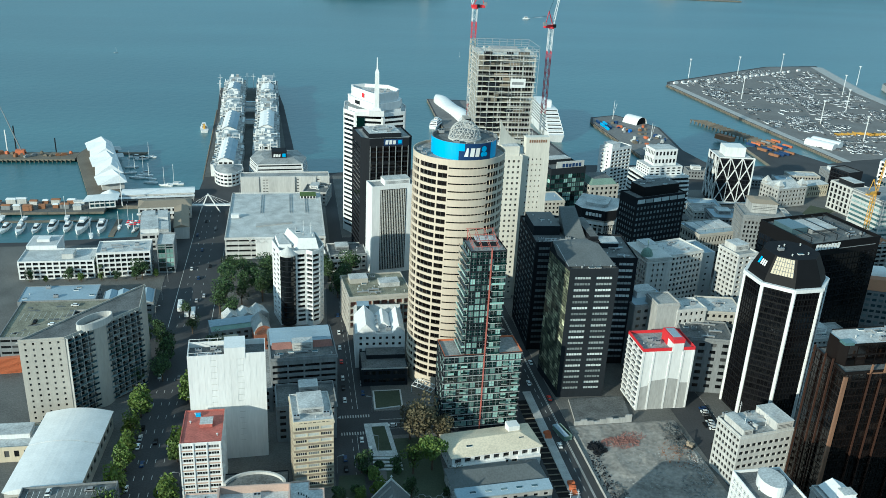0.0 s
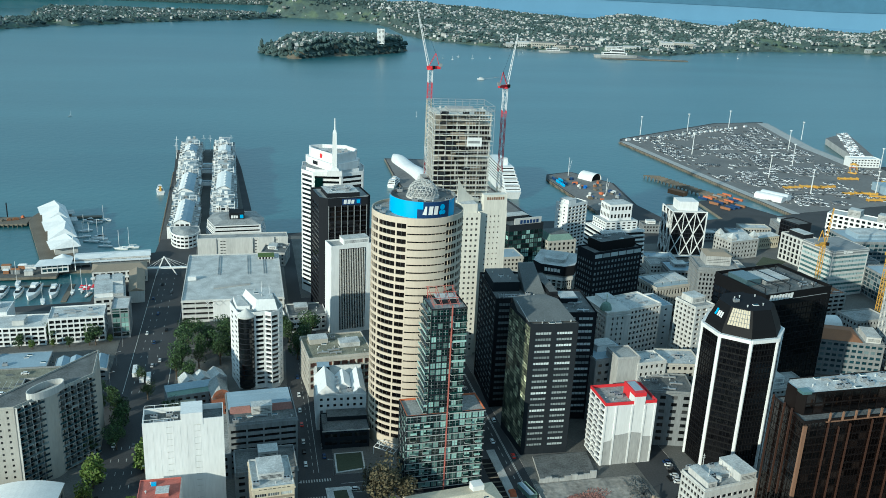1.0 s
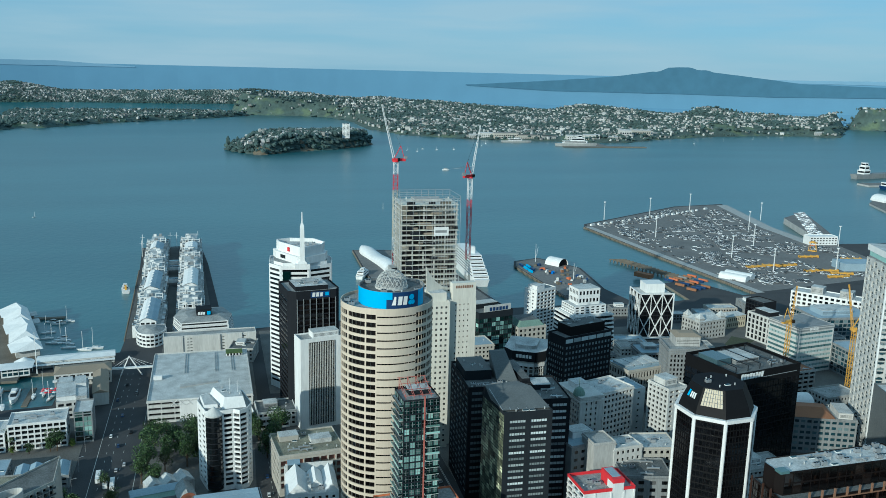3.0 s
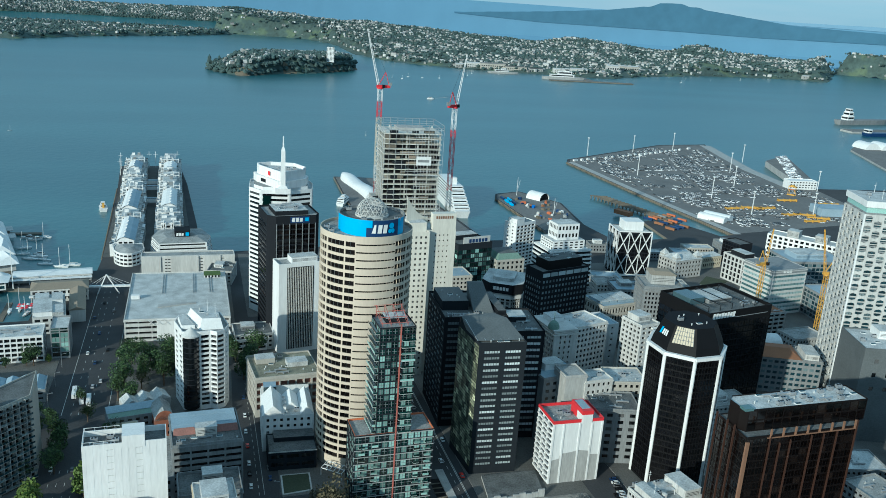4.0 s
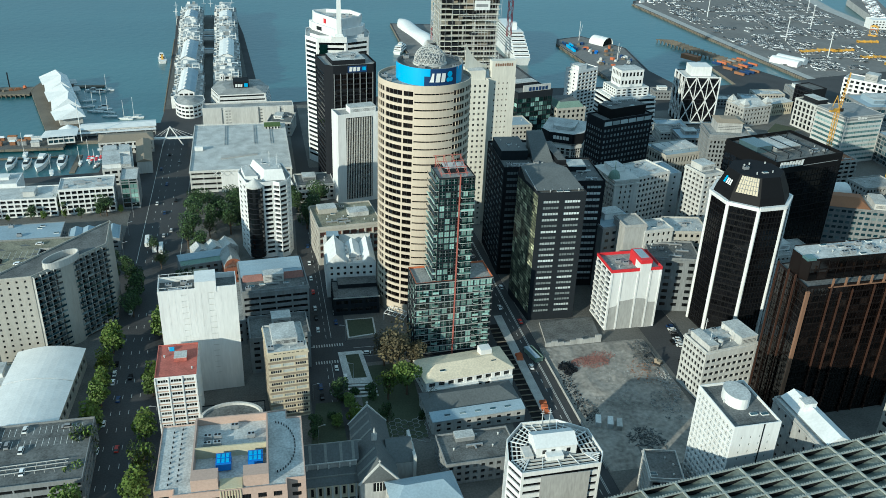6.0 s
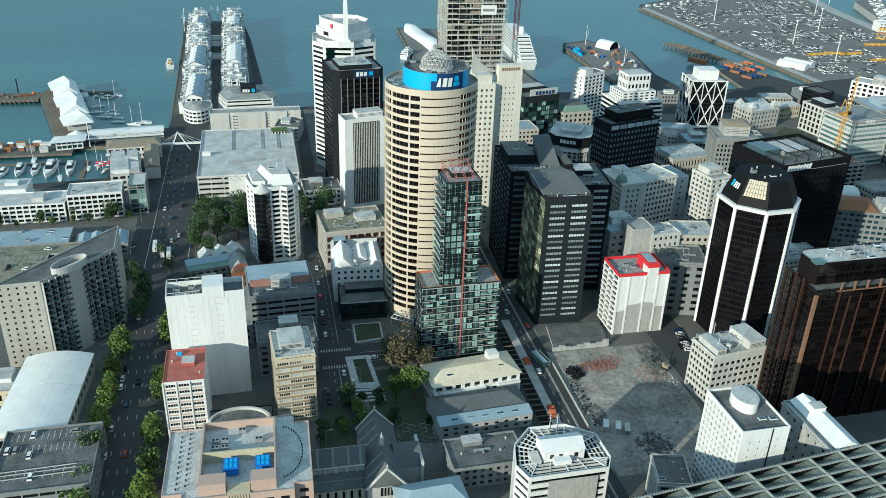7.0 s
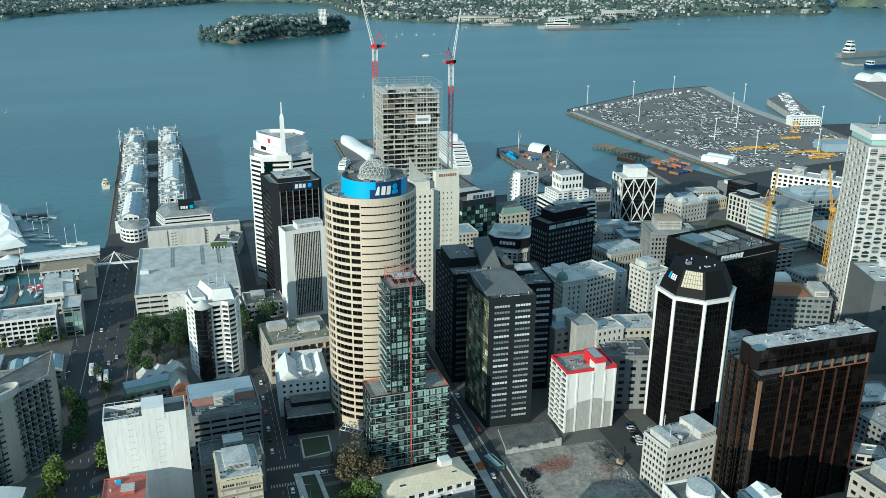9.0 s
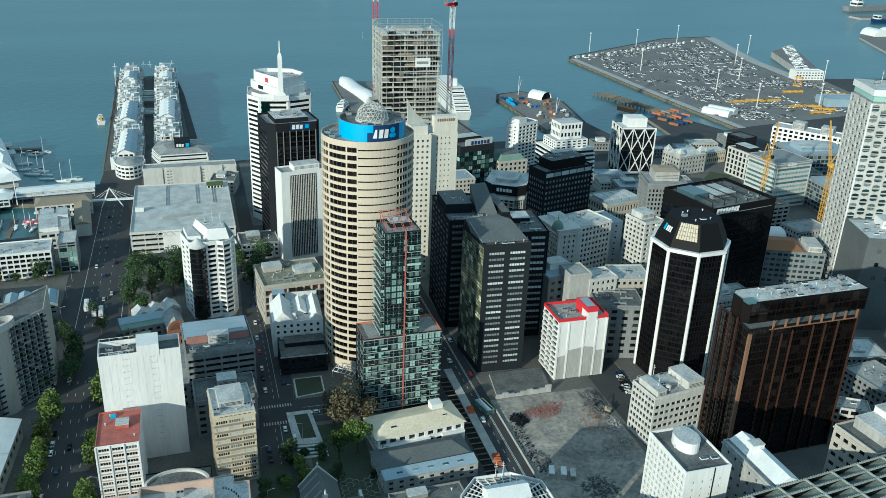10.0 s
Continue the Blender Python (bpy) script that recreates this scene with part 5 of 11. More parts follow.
# pier apartments: two white rows on the long wharf
def pier_block(x, y, w, d, h, roofkind, seed):
    """White terraced flats: two stepped side wings of framed balconies, a raised middle, and a two-pitch or flat roof."""
    rg = random.Random(seed)
    root = thing("pier_apartment_block", "white pier apartment block with terraces and a pale gabled roof", "apartment block", x, y, 0, 0, "white apartment blocks along the pier")
    hb = h * 0.62
    nb = max(3, int(d / 4.2))
    body(root, rect(w * 0.86, d), hb, [F(5, 3, 0.75, 0.6, 0.5, hb - 0.9, 0.5, 0.8, 1), F(nb, 3, 0.72, 0.6, 0.5, hb - 0.9, 0.5, 0.8, 1, split=False), None, F(nb, 3, 0.72, 0.6, 0.5, hb - 0.9, 0.5, 0.8, 1, split=False)], "white", "roof_light", "glass", "charcoal", 0.9)
    w2, d2 = w * 0.56, d * 0.94
    s, ws = Shape(), []
    pl = rect(w2, d2)
    for i in range(4):
        facade(s, ws, pl[i], pl[(i + 1) % 4], h, F(3 if i == 0 else max(2, int(d / 5)), 1, 0.7, 0.6, hb - 0.6, h - 0.3, 0.5, 0.4, 1) if i != 2 else None, "glass", "white", 0, hb - 0.9)
    part("upper_storey", s.mesh("upper_storey", ["white"]), root)
    gl = Shape()
    for pos, ang, ww, wh, *_ in ws:
        u = Vector((math.cos(ang), math.sin(ang), 0)) * (ww / 2)
        gl.quad(pos - u, pos + u, pos + u + Vector((0, 0, wh)), pos - u + Vector((0, 0, wh)))
    ob = part("glazing", gl.mesh("glazing", ["glass"]), root)
    ob["kind"] = "stuff"
    # balconies: white fins and slabs in bays of uneven height on both sides
    n = max(2, int(d / 6.5))
    for sg in (-1, 1):
        s = Shape()
        x0, x1 = sorted((sg * w * 0.43, sg * (w * 0.43 + 2.6)))
        st = d / n
        for k in range(n):
            ya, yb = -d / 2 + st * k, -d / 2 + st * (k + 1)
            top = hb + rg.choice((-1.6, 0.4, 2.4, 3.2))
            s.box(x0, x1, ya, ya + 0.5, 0, top)
            for z in (0.33 * hb, 0.66 * hb, hb - 0.3):
                s.box(x0, x1, ya + 0.5, yb, z, z + 0.35)
                s.box(x1 - 0.2 if sg > 0 else x0, x1 if sg > 0 else x0 + 0.2, ya + 0.5, yb, z + 0.35, z + 1.2, 1)
            if top > hb:
                s.box(min(sg * w * 0.28, x0), max(sg * w * 0.28, x1), ya, ya + 0.5, top - 0.5, top)
                s.box(x1 - 0.4 if sg > 0 else x0, x1 if sg > 0 else x0 + 0.4, ya, yb, top - 0.5, top)
        s.box(x0, x1, d / 2 - 0.5, d / 2, 0, hb)
        part("balcony_frame", s.mesh("balcony_frame", ["white", "glass_blue"]), root, None, "white balcony fins and slabs")
    if roofkind == "curved":
        off = w2 * (0.1 if seed % 2 else -0.1)
        for sg, m in ((-1, "white"), (1, "roof_blue" if seed % 2 == 0 else "white")):
            s = Shape()
            xe = sg * (w2 / 2 + 0.8)
            lift = [(off, 3.4), (off + (xe - off) * 0.5, 2.3), (xe, 0.0)]
            for (xa, za), (xb, zb) in zip(lift, lift[1:]):
                q = [(xa, -d2 / 2 - 0.6, h + za), (xb, -d2 / 2 - 0.6, h + zb), (xb, d2 / 2 + 0.6, h + zb), (xa, d2 / 2 + 0.6, h + za)]
                s.face(q if sg > 0 else q[::-1])
                s.face([(p[0], p[1], p[2] - 0.35) for p in (q[::-1] if sg > 0 else q)])
            part("roof_slope", s.mesh("roof_slope", [m]), root, None, "ribbed pale metal roof slope")
        for k in range(max(2, int(d2 / 12))):
            yy = -d2 / 2 + 5 + k * 12
            part("roof_vent", Shape().box(off - 0.9, off + 0.9, yy - 0.6, yy + 0.6, h + 3.0, h + 4.4).mesh("roof_vent", ["white"]), root)
        for yy in (-d2 / 2, d2 / 2):
            part("gable", Shape().prism([(-w2 / 2, yy - 0.1), (w2 / 2, yy - 0.1), (w2 / 2, yy + 0.1), (-w2 / 2, yy + 0.1)], h, h + 3.2, 0, [(off - 0.05, yy - 0.1), (off + 0.05, yy - 0.1), (off + 0.05, yy + 0.1), (off - 0.05, yy + 0.1)]).mesh("gable", ["white"]), root)
    else:
        part("roof", Shape().box(-w2 / 2 - 0.4, w2 / 2 + 0.4, -d2 / 2 - 0.4, d2 / 2 + 0.4, h, h + 0.4, 0, 1).mesh("roof", ["white", "roof_light"]), root)
        # stepped front gable of open frames, and rooms on the roof
        s = Shape()
        for k, (xa, xb) in enumerate(((-w * 0.44, -w * 0.16), (-w * 0.13, w * 0.13), (w * 0.16, w * 0.44))):
            zt = h + (3.5, 1.2, 4.5)[(k + seed) % 3]
            ya = -d / 2 - 1.6
            s.box(xa, xa + 0.7, ya, ya + 1.6, 0, zt).box(xb - 0.7, xb, ya, ya + 1.6, 0, zt)
            for z in np.arange(3.2, zt + 0.1, 3.2):
                s.box(xa + 0.7, xb - 0.7, ya, ya + 1.6, z - 0.5, z)
        part("front_frame", s.mesh("front_frame", ["white"]), root, None, "white open balcony frame")
        for k in range(3):
            xa, ya = rg.uniform(-w2 / 2, w2 / 2 - 5), rg.uniform(-d2 / 2, d2 / 2 - 6)
            part("roof_room", Shape().box(xa, xa + rg.uniform(3, 5), ya, ya + rg.uniform(3, 6), h + 0.4, h + rg.uniform(2.4, 4.6), 0, 1).mesh("roof_room", [rg.choice(("white", "white", "grey")), "roof_light"]), root)


for k, (y, d, h, rk) in enumerate(((808, 76, 14, "curved"), (866, 30, 15, "flat"), (925, 78, 14, "curved"), (978, 18, 17, "flat"), (1012, 42, 15, "flat"), (1054, 36, 17, "flat"), (1094, 40, 16, "curved"), (1136, 38, 18, "flat"))):
    pier_block(-60.5 - 0.035 * (y - 800), y, 25, d, h, rk, 40 + 2 * k)
for k, (y, d, h, rk) in enumerate(((846, 34, 14, "flat"), (878, 24, 15, "flat"), (932, 76, 14, "curved"), (980, 18, 17, "flat"), (1014, 42, 15, "flat"), (1056, 34, 17, "flat"), (1096, 40, 15, "curved"), (1138, 38, 19, "flat"))):
    pier_block(-25 - 0.018 * (y - 800), y, 25, d, h, rk, 51 + 2 * k)
root = thing("pier_pavilion", "curved white pier-end pavilion with a grey roof", "building", -57, 759, 0, 0)
fan = [(-12, 10), (-13, 0)] + [(13 * math.cos(radians(a)), 1 + 21 * math.sin(radians(a))) for a in range(190, 351, 16)] + [(12, 0), (11, 10)]
body(root, fan, 12, [F(1, 3, 0.9, 0.5, 0.5, 11, 0.3, 0.5, 2)], "white", "roof_grey", "glass", "charcoal", 0.5)
s = Shape()
s.prism(inset(fan, 0.8), 11.6, 14.2, 0, inset(fan, 8))
part("metal_roof", s.mesh("metal_roof", ["roof_grey"]), root)
root = thing("glazed_link", "glass-roofed link between the pier blocks", "walkway", -46, 975, 0, 0)
for y in (-20, 40, 70):
    s = Shape()
    s.box(-9, 9, y - 3, y + 3, 4, 8, 0).box(-9, 9, y - 2.6, y + 2.6, 8, 8.6, 1)
    part("bridge", s.mesh("bridge", ["white", "glass_blue"]), root)
s = Shape()
for x, y in ((-92, 1150), (-58, 1160), (-50, 1160), (-23, 1164), (-90, 1110)):
    s.beam((x, y, 0), (x, y, 21), 0.5)
    s.beam((x - 3, y, 17), (x + 3, y, 17), 0.25)
tagged(new("pier_masts", s.mesh("pier_masts", ["white"])), "white flag masts at the end of the pier", "mast", kind="stuff")

# marina hotels with white window grids
root = tower("marina_hotel", "white gridded marina hotel wing with pale roof", -154, 556, 0.5, 47, 22, 13, F(11, 4, 0.78, 0.66, 0.3, 12.4, 0.5, 0.9, 1), F(4, 4, 0.6, 0.5, 0.3, 12.4, split=False), None, None, category="hotel", wall="white", roof="roof_light", glass="glass", parapet=0.7)
plant(root, 3, 10, -6, 4, 12.3, 3.2, "offwhite", False)
s = Shape()
s.box(-23.4, -4, 11.1, 31, 0.2, 15).box(-22.6, -4.8, 11.9, 30.2, 15, 15.1, 1).box(-18, -10, 18, 24, 15.1, 17)
part("rear_wing", s.mesh("rear_wing", ["white", "roof_light"]), root)
root = tower("marina_hotel", "white gridded marina hotel block with roof fans", -112.5, 557, 4, 34, 21, 18, F(9, 5, 0.8, 0.68, 0.5, 16.8, 0.4, 0.9, 1), F(4, 5, 0.8, 0.6, 0.5, 16.5, split=False), None, F(4, 5, 0.6, 0.5, 0.5, 16.5, split=False), category="hotel", wall="white", roof="roof_light", glass="glass", parapet=0.7)
clutter(root, -15, 15, -8, 8, 17.3, 8, 61, ("air_unit", "duct", "vent"))
root = tower("green_glass_slab", "narrow glass stair tower with green panes", -86, 562, 3, 11, 22, 21, F(2, 6, 0.86, 0.85, 1, 21, 0.3, 0.2, 1, glass="glass_green"), None, None, F(4, 6, 0.9, 0.85, 1, 21, 0.3, 0.2, 1, glass="glass"), wall="grey", roof="roof_light")
root = tower("brown_roofed_hall", "waterfront hall with a weathered brown roof", -101, 668, 6, 40, 20, 10, F(8, 2, 0.7, 0.5, 0.5, 9.5), F(4, 2, 0.7, 0.5, 0.5, 9.5), None, None, wall="offwhite", roof="brownband", parapet=0.4)
s = Shape()
s.prism([(-21, -13), (7, -13), (7, -10.1), (-21, -10.1)], 5, 6)
part("canopy", s.mesh("canopy", ["white"]), root)
pitched(root, -20, 20, -10, 10, 10, 2.2, "brownband", "x", "hipped_roof", 5)
part("side_wing", Shape().box(7.5, 18, -56, -10.1, 0.2, 9.5).mesh("side_wing", ["offwhite"]), root)
pitched(root, 7.2, 18.3, -56.3, -10.1, 9.5, 2.4, "brownband", "y", "wing_roof", over=0.2)
root = tower("quayside_block", "stepped pale quayside block with white roofs", -101, 616, 8, 21, 46, 13, F(4, 3, 0.7, 0.5, 0.5, 12), F(9, 3, 0.8, 0.5, 0.5, 12), None, F(8, 3, 0.7, 0.5, 0.5, 12), wall="offwhite", roof="roof_light")
for k, (x0, x1, y0, y1, h) in enumerate(((-10, 2, -20, 8, 3), (2, 9, -21, -4, 2.4), (2, 9, 2, 18, 3.6), (-9, 0, 10, 21, 2.6))):
    plant(root, x0, x1, y0, y1, 12.1, h, "roof_light" if k % 2 else "white", False)
root = tower("long_white_shed", "long low waterfront shed with a white roof", -112, 712, 6, 57, 15, 5.5, F(10, 1, 0.7, 0.5, 0.5, 5), None, None, None, wall="offwhite", roof="white", parapet=0.1)
pitched(root, -29, 29, -7.8, 7.8, 5.5, 1.4, "white", name="pitched_roof")
part("front_canopy", Shape().box(-33, 29, -12.5, -7.9, 3.6, 3.9).mesh("front_canopy", ["white"]), root)
for k in range(9):
    part("canopy_post", Shape().beam((-32 + 7.5 * k, -12.2, 0), (-32 + 7.5 * k, -12.2, 3.6), 0.25).mesh("canopy_post", ["white"]), root)
root = tower("blue_pavilion", "round-fronted quayside pavilion with blue glazing", -153.5, 692, 10, 20, 13, 7, F(5, 2, 0.85, 0.7, 0.5, 7.5, glass="glass_blue"), F(3, 2, 0.85, 0.7, 0.5, 7.5, glass="glass_blue"), None, F(3, 2, 0.85, 0.7, 0.5, 7.5, glass="glass_blue"), wall="white", roof="white", parapet=0.3)
s = Shape()
s.prism([(-15, -9), (12, -10), (14, 8), (-11, 8)], 7, 7.6, 0, [(-8, -4), (6, -5), (8, 4), (-6, 4)]).cyl(6, 13, 5.5, 9, 7.5, 18, 0, 0.3).cyl(6, 13, 0, 5.5, 5, 14, 0, 5)
part("roof_canopy", s.mesh("roof_canopy", ["white"]), root)
# sail-roofed event hall along the jetty
root = thing("sail_roof_hall", "event hall with bright white folded sail roofs", "hall", -170, 797, 0, 15.5)
part("wall", Shape().box(-9, 9, -66, 66, 0.1, 6).mesh("wall", ["offwhite"]), root)
for k in range(5):
    y0, L = -70 + k * 28, (24, 29, 30, 29, 27)[k]
    s = Shape()
    zt, lean = 12 + (k % 2) * 1.5, (1.5, -2, 1, -1.5, 1)[k]
    a, b, c, d = (-12.5, y0, 6), (11.5, y0 + 1, 6.4), (11.5, y0 + L, 6), (-12.5 - lean, y0 + L - 3, 7.5)
    r0, r1 = (4 + lean, y0 + 7, zt), (3 - lean, y0 + L - 4, zt + 1.5)
    for f in ([a, b, r0], [b, c, r1, r0], [d, a, r0, r1], [c, d, r1]):
        s.face(f)
    part("sail_roof", s.mesh("sail_roof", ["white"]), root)
for y in (18, 44):
    part("side_awning", Shape().prism([(11.6, y), (18, y), (18, y + 15), (11.6, y + 15)], 4, 4.4, 0).mesh("side_awning", ["roof_light"]), root)

# footbridge over the road with an A-frame
root = thing("footbridge", "white footbridge with an A-frame pylon over the road", "footbridge", -68, 672, 0, 0)
s = Shape()
s.box(-14, 22, -1.5, 1.5, 6, 7)
part("deck", s.mesh("deck", ["white"]), root)
s = Shape()
s.beam((-7, 0, 0), (0, 0, 16), 0.8).beam((9, 0, 0), (0, 0, 16), 0.8)
for x in (-13, -9, 9, 14, 20):
    s.beam((x, 0, 7), (0, 0, 15.5), 0.15)
part("pylon", s.mesh("pylon", ["white"]), root)

# brown-grey apartment slab with balconies and a white end wall
root = thing("balcony_apartment_slab", "grey apartment slab with rows of balconies and a cream end wall", "apartment block", 0, 0, 0, 0)
H_APT = 45
P0, P1, P2, P3 = (-126.7, 374), (-106.7, 375.5), (-77.7, 406), (-79.3, 434)
body(root, [P0, P1, P2, P3], H_APT, [F(5, 14, 0.26, 0.4, 1, 44, 1.0, 0.3, 0), F(12, 14, 0.8, 0.72, 1, 44, 0.4, 1.0, 1), None, F(12, 14, 0.5, 0.5, 1, 44, 1, 0.3, 0, split=False)], "beige", "roof_dark", "glass", "charcoal", 0.8)
u = Vector((P2[0] - P1[0], P2[1] - P1[1], 0))
LA = u.length
u.normalize()
nv = Vector((u.y, -u.x, 0))
s = Shape()
s.box(0.25, 3.7, -1.5, 0, 0, 0.2).box(0.25, 3.7, -1.5, -1.42, 0.2, 1.2, 1).box(0.1, 0.3, -1.6, 0, -0.3, 2.9, 0)
bal = s.mesh("balcony", ["concrete", "glass_blue"])
for c in range(12):
    for r in range(14):
        pos = Vector((*P1, 0)) + u * (0.4 + c * (LA - 0.8) / 12) + Vector((0, 0, 1.5 + r * 43 / 14))
        part("balcony", bal, root, Matrix.Translation(pos) @ Matrix.Rotation(math.atan2(u.y, u.x), 4, "Z"))
cpos = Vector((*P1, 0)) + u * (LA * 0.42) + nv * 1.0
s = Shape()
core = [(LA * 0.42 + q, 1.7 * math.cos(q / 5.2 * 1.45)) for q in np.linspace(-5.2, 5.2, 13)]
rim_ = [Vector((*P1, 0)) + u * a + nv * (b_ + 0.5) for a, b_ in core]
s.prism([(p.x, p.y) for p in rim_] + [tuple((Vector((*P1, 0)) + u * (LA * 0.42 + q) - nv * 1.0).xy) for q in (5.2, -5.2)], 0.2, 46.5)
part("stair_core", s.mesh("stair_core", ["beige"]), root, None, "rounded pale stair core")
s = Shape()
cc = cpos - nv * 3
for k in range(28):
    a, c = 2 * math.pi * k / 28, 2 * math.pi * (k + 1) / 28
    pa = cc + u * (9.5 * math.cos(a)) + nv * (4.6 * math.sin(a))
    pb = cc + u * (9.5 * math.cos(c)) + nv * (4.6 * math.sin(c))
    qa = cc + u * (9.1 * math.cos(a)) + nv * (4.2 * math.sin(a))
    qb = cc + u * (9.1 * math.cos(c)) + nv * (4.2 * math.sin(c))
    s.quad((pa.x, pa.y, 44), (pb.x, pb.y, 44), (pb.x, pb.y, 47.5), (pa.x, pa.y, 47.5))
    s.quad((qb.x, qb.y, 44), (qa.x, qa.y, 44), (qa.x, qa.y, 47.5), (qb.x, qb.y, 47.5))
    s.quad((pa.x, pa.y, 47.5), (pb.x, pb.y, 47.5), (qb.x, qb.y, 47.5), (qa.x, qa.y, 47.5))
part("roof_screen", s.mesh("roof_screen", ["offwhite"]), root, None, "oval pale roof screen")
root = tower("parking_deck", "low parking building with a worn grey-brown roof deck", -130, 464, 0, 58, 46, 12, F(10, 3, 0.9, 0.4, 0.5, 11.5, split=False), F(8, 3, 0.9, 0.4, 0.5, 11.5), None, None, wall="grey", roof="roof_moss", parapet=0.9)
s = Shape()
for k in range(18):
    for y in (-20.5, -2, 3.4):
        if not (3 < -27 + 3 * k < 17 and y > -10):
            s.box(-27 + 3 * k, -26.8 + 3 * k, y, y + 5, 11.12, 11.14)
ob = part("bay_lines", s.mesh("bay_lines", ["roadline"]), root)
ob["kind"] = "stuff"
rg = random.Random(64)
for k in range(12):
    part("stain", Shape().prism([(rg.uniform(-2.6, 2.6) + 2.4 * math.cos(0.7 * j) * (1 + 0.3 * math.sin(5 * j + k)), 1.4 * math.sin(0.7 * j)) for j in range(9)], 11.101, 11.108).mesh("stain", ["roof_dark"]), root, Matrix.Translation((rg.uniform(-24, 2), rg.uniform(-18, 18), 0)))
# a thin black slab stands in for shade down the well
s = Shape()
s.box(4, 16, -8, 8, 11.1, 11.2).box(3.5, 16.5, -8.4, -8, 11.1, 12.3, 1).box(3.5, 16.5, 8, 8.4, 11.1, 12.3, 1).box(3.5, 4, -8, 8, 11.1, 12.3, 1)
part("ramp_well", s.mesh("ramp_well", ["black", "concrete"]), root)
root = tower("blue_roofed_shed", "long shed with a blue-grey metal roof", -142, 504, 2, 44, 22, 9, None, F(3, 2, 0.6, 0.4, 1, 8), None, None, wall="grey", roof="roof_blue", parapet=0.3)
clutter(root, -20, 20, -8, 8, 8.7, 7, 66, ("duct", "skylight", "air_unit"))
root = tower("blue_roofed_shed", "small shed cluster with ribbed blue-grey roofs", -101, 498, 4, 30, 20, 8, F(6, 2, 0.6, 0.4, 1, 7), F(4, 2, 0.6, 0.4, 1, 7), None, None, wall="grey", roof="roof_blue", parapet=0.3)
for k in range(4):
    pitched(root, -14 + 7 * k, -7.5 + 7 * k, -9.5, 9.5, 8, 1.5, "roof_blue", "y", "ridge_roof", over=0.1)
# white barrel-roofed hall and the deck in front
root = thing("barrel_roof_hall", "hall with broad white curved roof panels", "hall", -103, 337, 0, -3)
body(root, rect(29, 58), 9, [F(5, 1, 0.6, 0.5, 1, 8.5), F(10, 1, 0.6, 0.4, 1, 8.5), None, F(10, 1, 0.6, 0.4, 1, 8.5)], "beige", "roof_light", parapet=0.2)
for y0, y1 in ((-29.6, 3), (3.4, 29.6)):
    s = Shape()
    n = 10
    pts = [(-15.2 + 30.4 * k / n, 8.9 + 3.2 * math.sin(math.pi * (0.08 + 0.84 * k / n))) for k in range(n + 1)]
    for k in range(n):
        a, c = pts[k], pts[k + 1]
        s.quad((a[0], y0, a[1]), (c[0], y0, c[1]), (c[0], y1, c[1]), (a[0], y1, a[1]))
    s.face([(p[0], y0, p[1]) for p in pts] + [(12.4, y0, 8.7), (-12.4, y0, 8.7)])
    s.face([(p[0], y1, p[1]) for p in reversed(pts)] + [(-12.4, y1, 8.7), (12.4, y1, 8.7)])
    part("curved_roof", s.mesh("curved_roof", ["white"]), root)
root = tower("low_cream_hall", "low cream hall wing with white roofs", -128, 352, 0, 22, 18, 8, F(5, 1, 0.5, 0.5, 1, 7.5), None, None, None, wall="cream", roof="roof_light")
plant(root, -10, 8, -1, 8, 7.1, 2.2, "white", False)
root = tower("parking_deck", "dark weathered roof-top parking deck", -92, 288, 1, 37, 38, 13, F(6, 3, 0.9, 0.4, 0.5, 12, split=False), F(8, 3, 0.9, 0.4, 0.5, 12), None, None, wall="grey", roof="roof_dark", parapet=0.9)
s = Shape()
for k in range(14):
    s.box(-16 + 2.3 * k, -15.85 + 2.3 * k, 4, 9, 12.11, 12.13)
    s.box(-16 + 2.3 * k, -15.85 + 2.3 * k, 12, 17, 12.11, 12.13)
part("bay_lines", s.mesh("bay_lines", ["line"]), root)
for y in (-12, -9.5, -7.5):
    s = Shape()
    s.beam((-18, y, 13.2), (12, y + 0.8, 13.2), 0.25)
    for k in range(9):
        s.beam((-17 + k * 3.5, y, 12.1), (-17 + k * 3.5, y, 13.2), 0.15)
    part("deck_rail", s.mesh("deck_rail", ["offwhite"]), root)

# low roofs between the slab block and the park
root = tower("green_roofed_block", "low block with a weathered green roof and roof lights", -36, 451, 12, 26, 15, 11, F(6, 3, 0.5, 0.5, 0.5, 10), F(4, 3, 0.5, 0.5, 0.5, 10), None, F(4, 3, 0.5, 0.5, 0.5, 10), wall="grey", roof="roof_green", parapet=0.2)
pitched(root, -13, 13, -1, 7.5, 11, 1.8, "roof_blue", "x", "pitched_roof", 0, 0.1)
root = thing("brick_gable_hall", "old red brick hall with a curved gable", "hall", -20, 446, 0, 10)
body(root, rect(10, 20), 11, [F(2, 2, 0.3, 0.5, 1, 9), F(5, 2, 0.4, 0.5, 1, 10), None, None], "brick", "roof_dark", parapet=0.2)
s = Shape()
s.face([(-5, -10.1, 11), (5, -10.1, 11)] + [(5 * math.cos(radians(a)), -10.1, 11 + 5.5 * math.sin(radians(a))) for a in range(12, 180, 14)])
part("curved_gable", s.mesh("curved_gable", ["brick"]), root)
pitched(root, -5, 5, -10, 10, 11, 4.5, "roof_grey", "y", "pitched_roof", 0, 0.1)
root = tower("cream_roofed_block", "low block with a cream flat roof", -40, 437, 6, 16, 12, 8, F(4, 2, 0.5, 0.5, 0.5, 7.5), None, None, None, wall="offwhite", roof="cream", parapet=0.2)
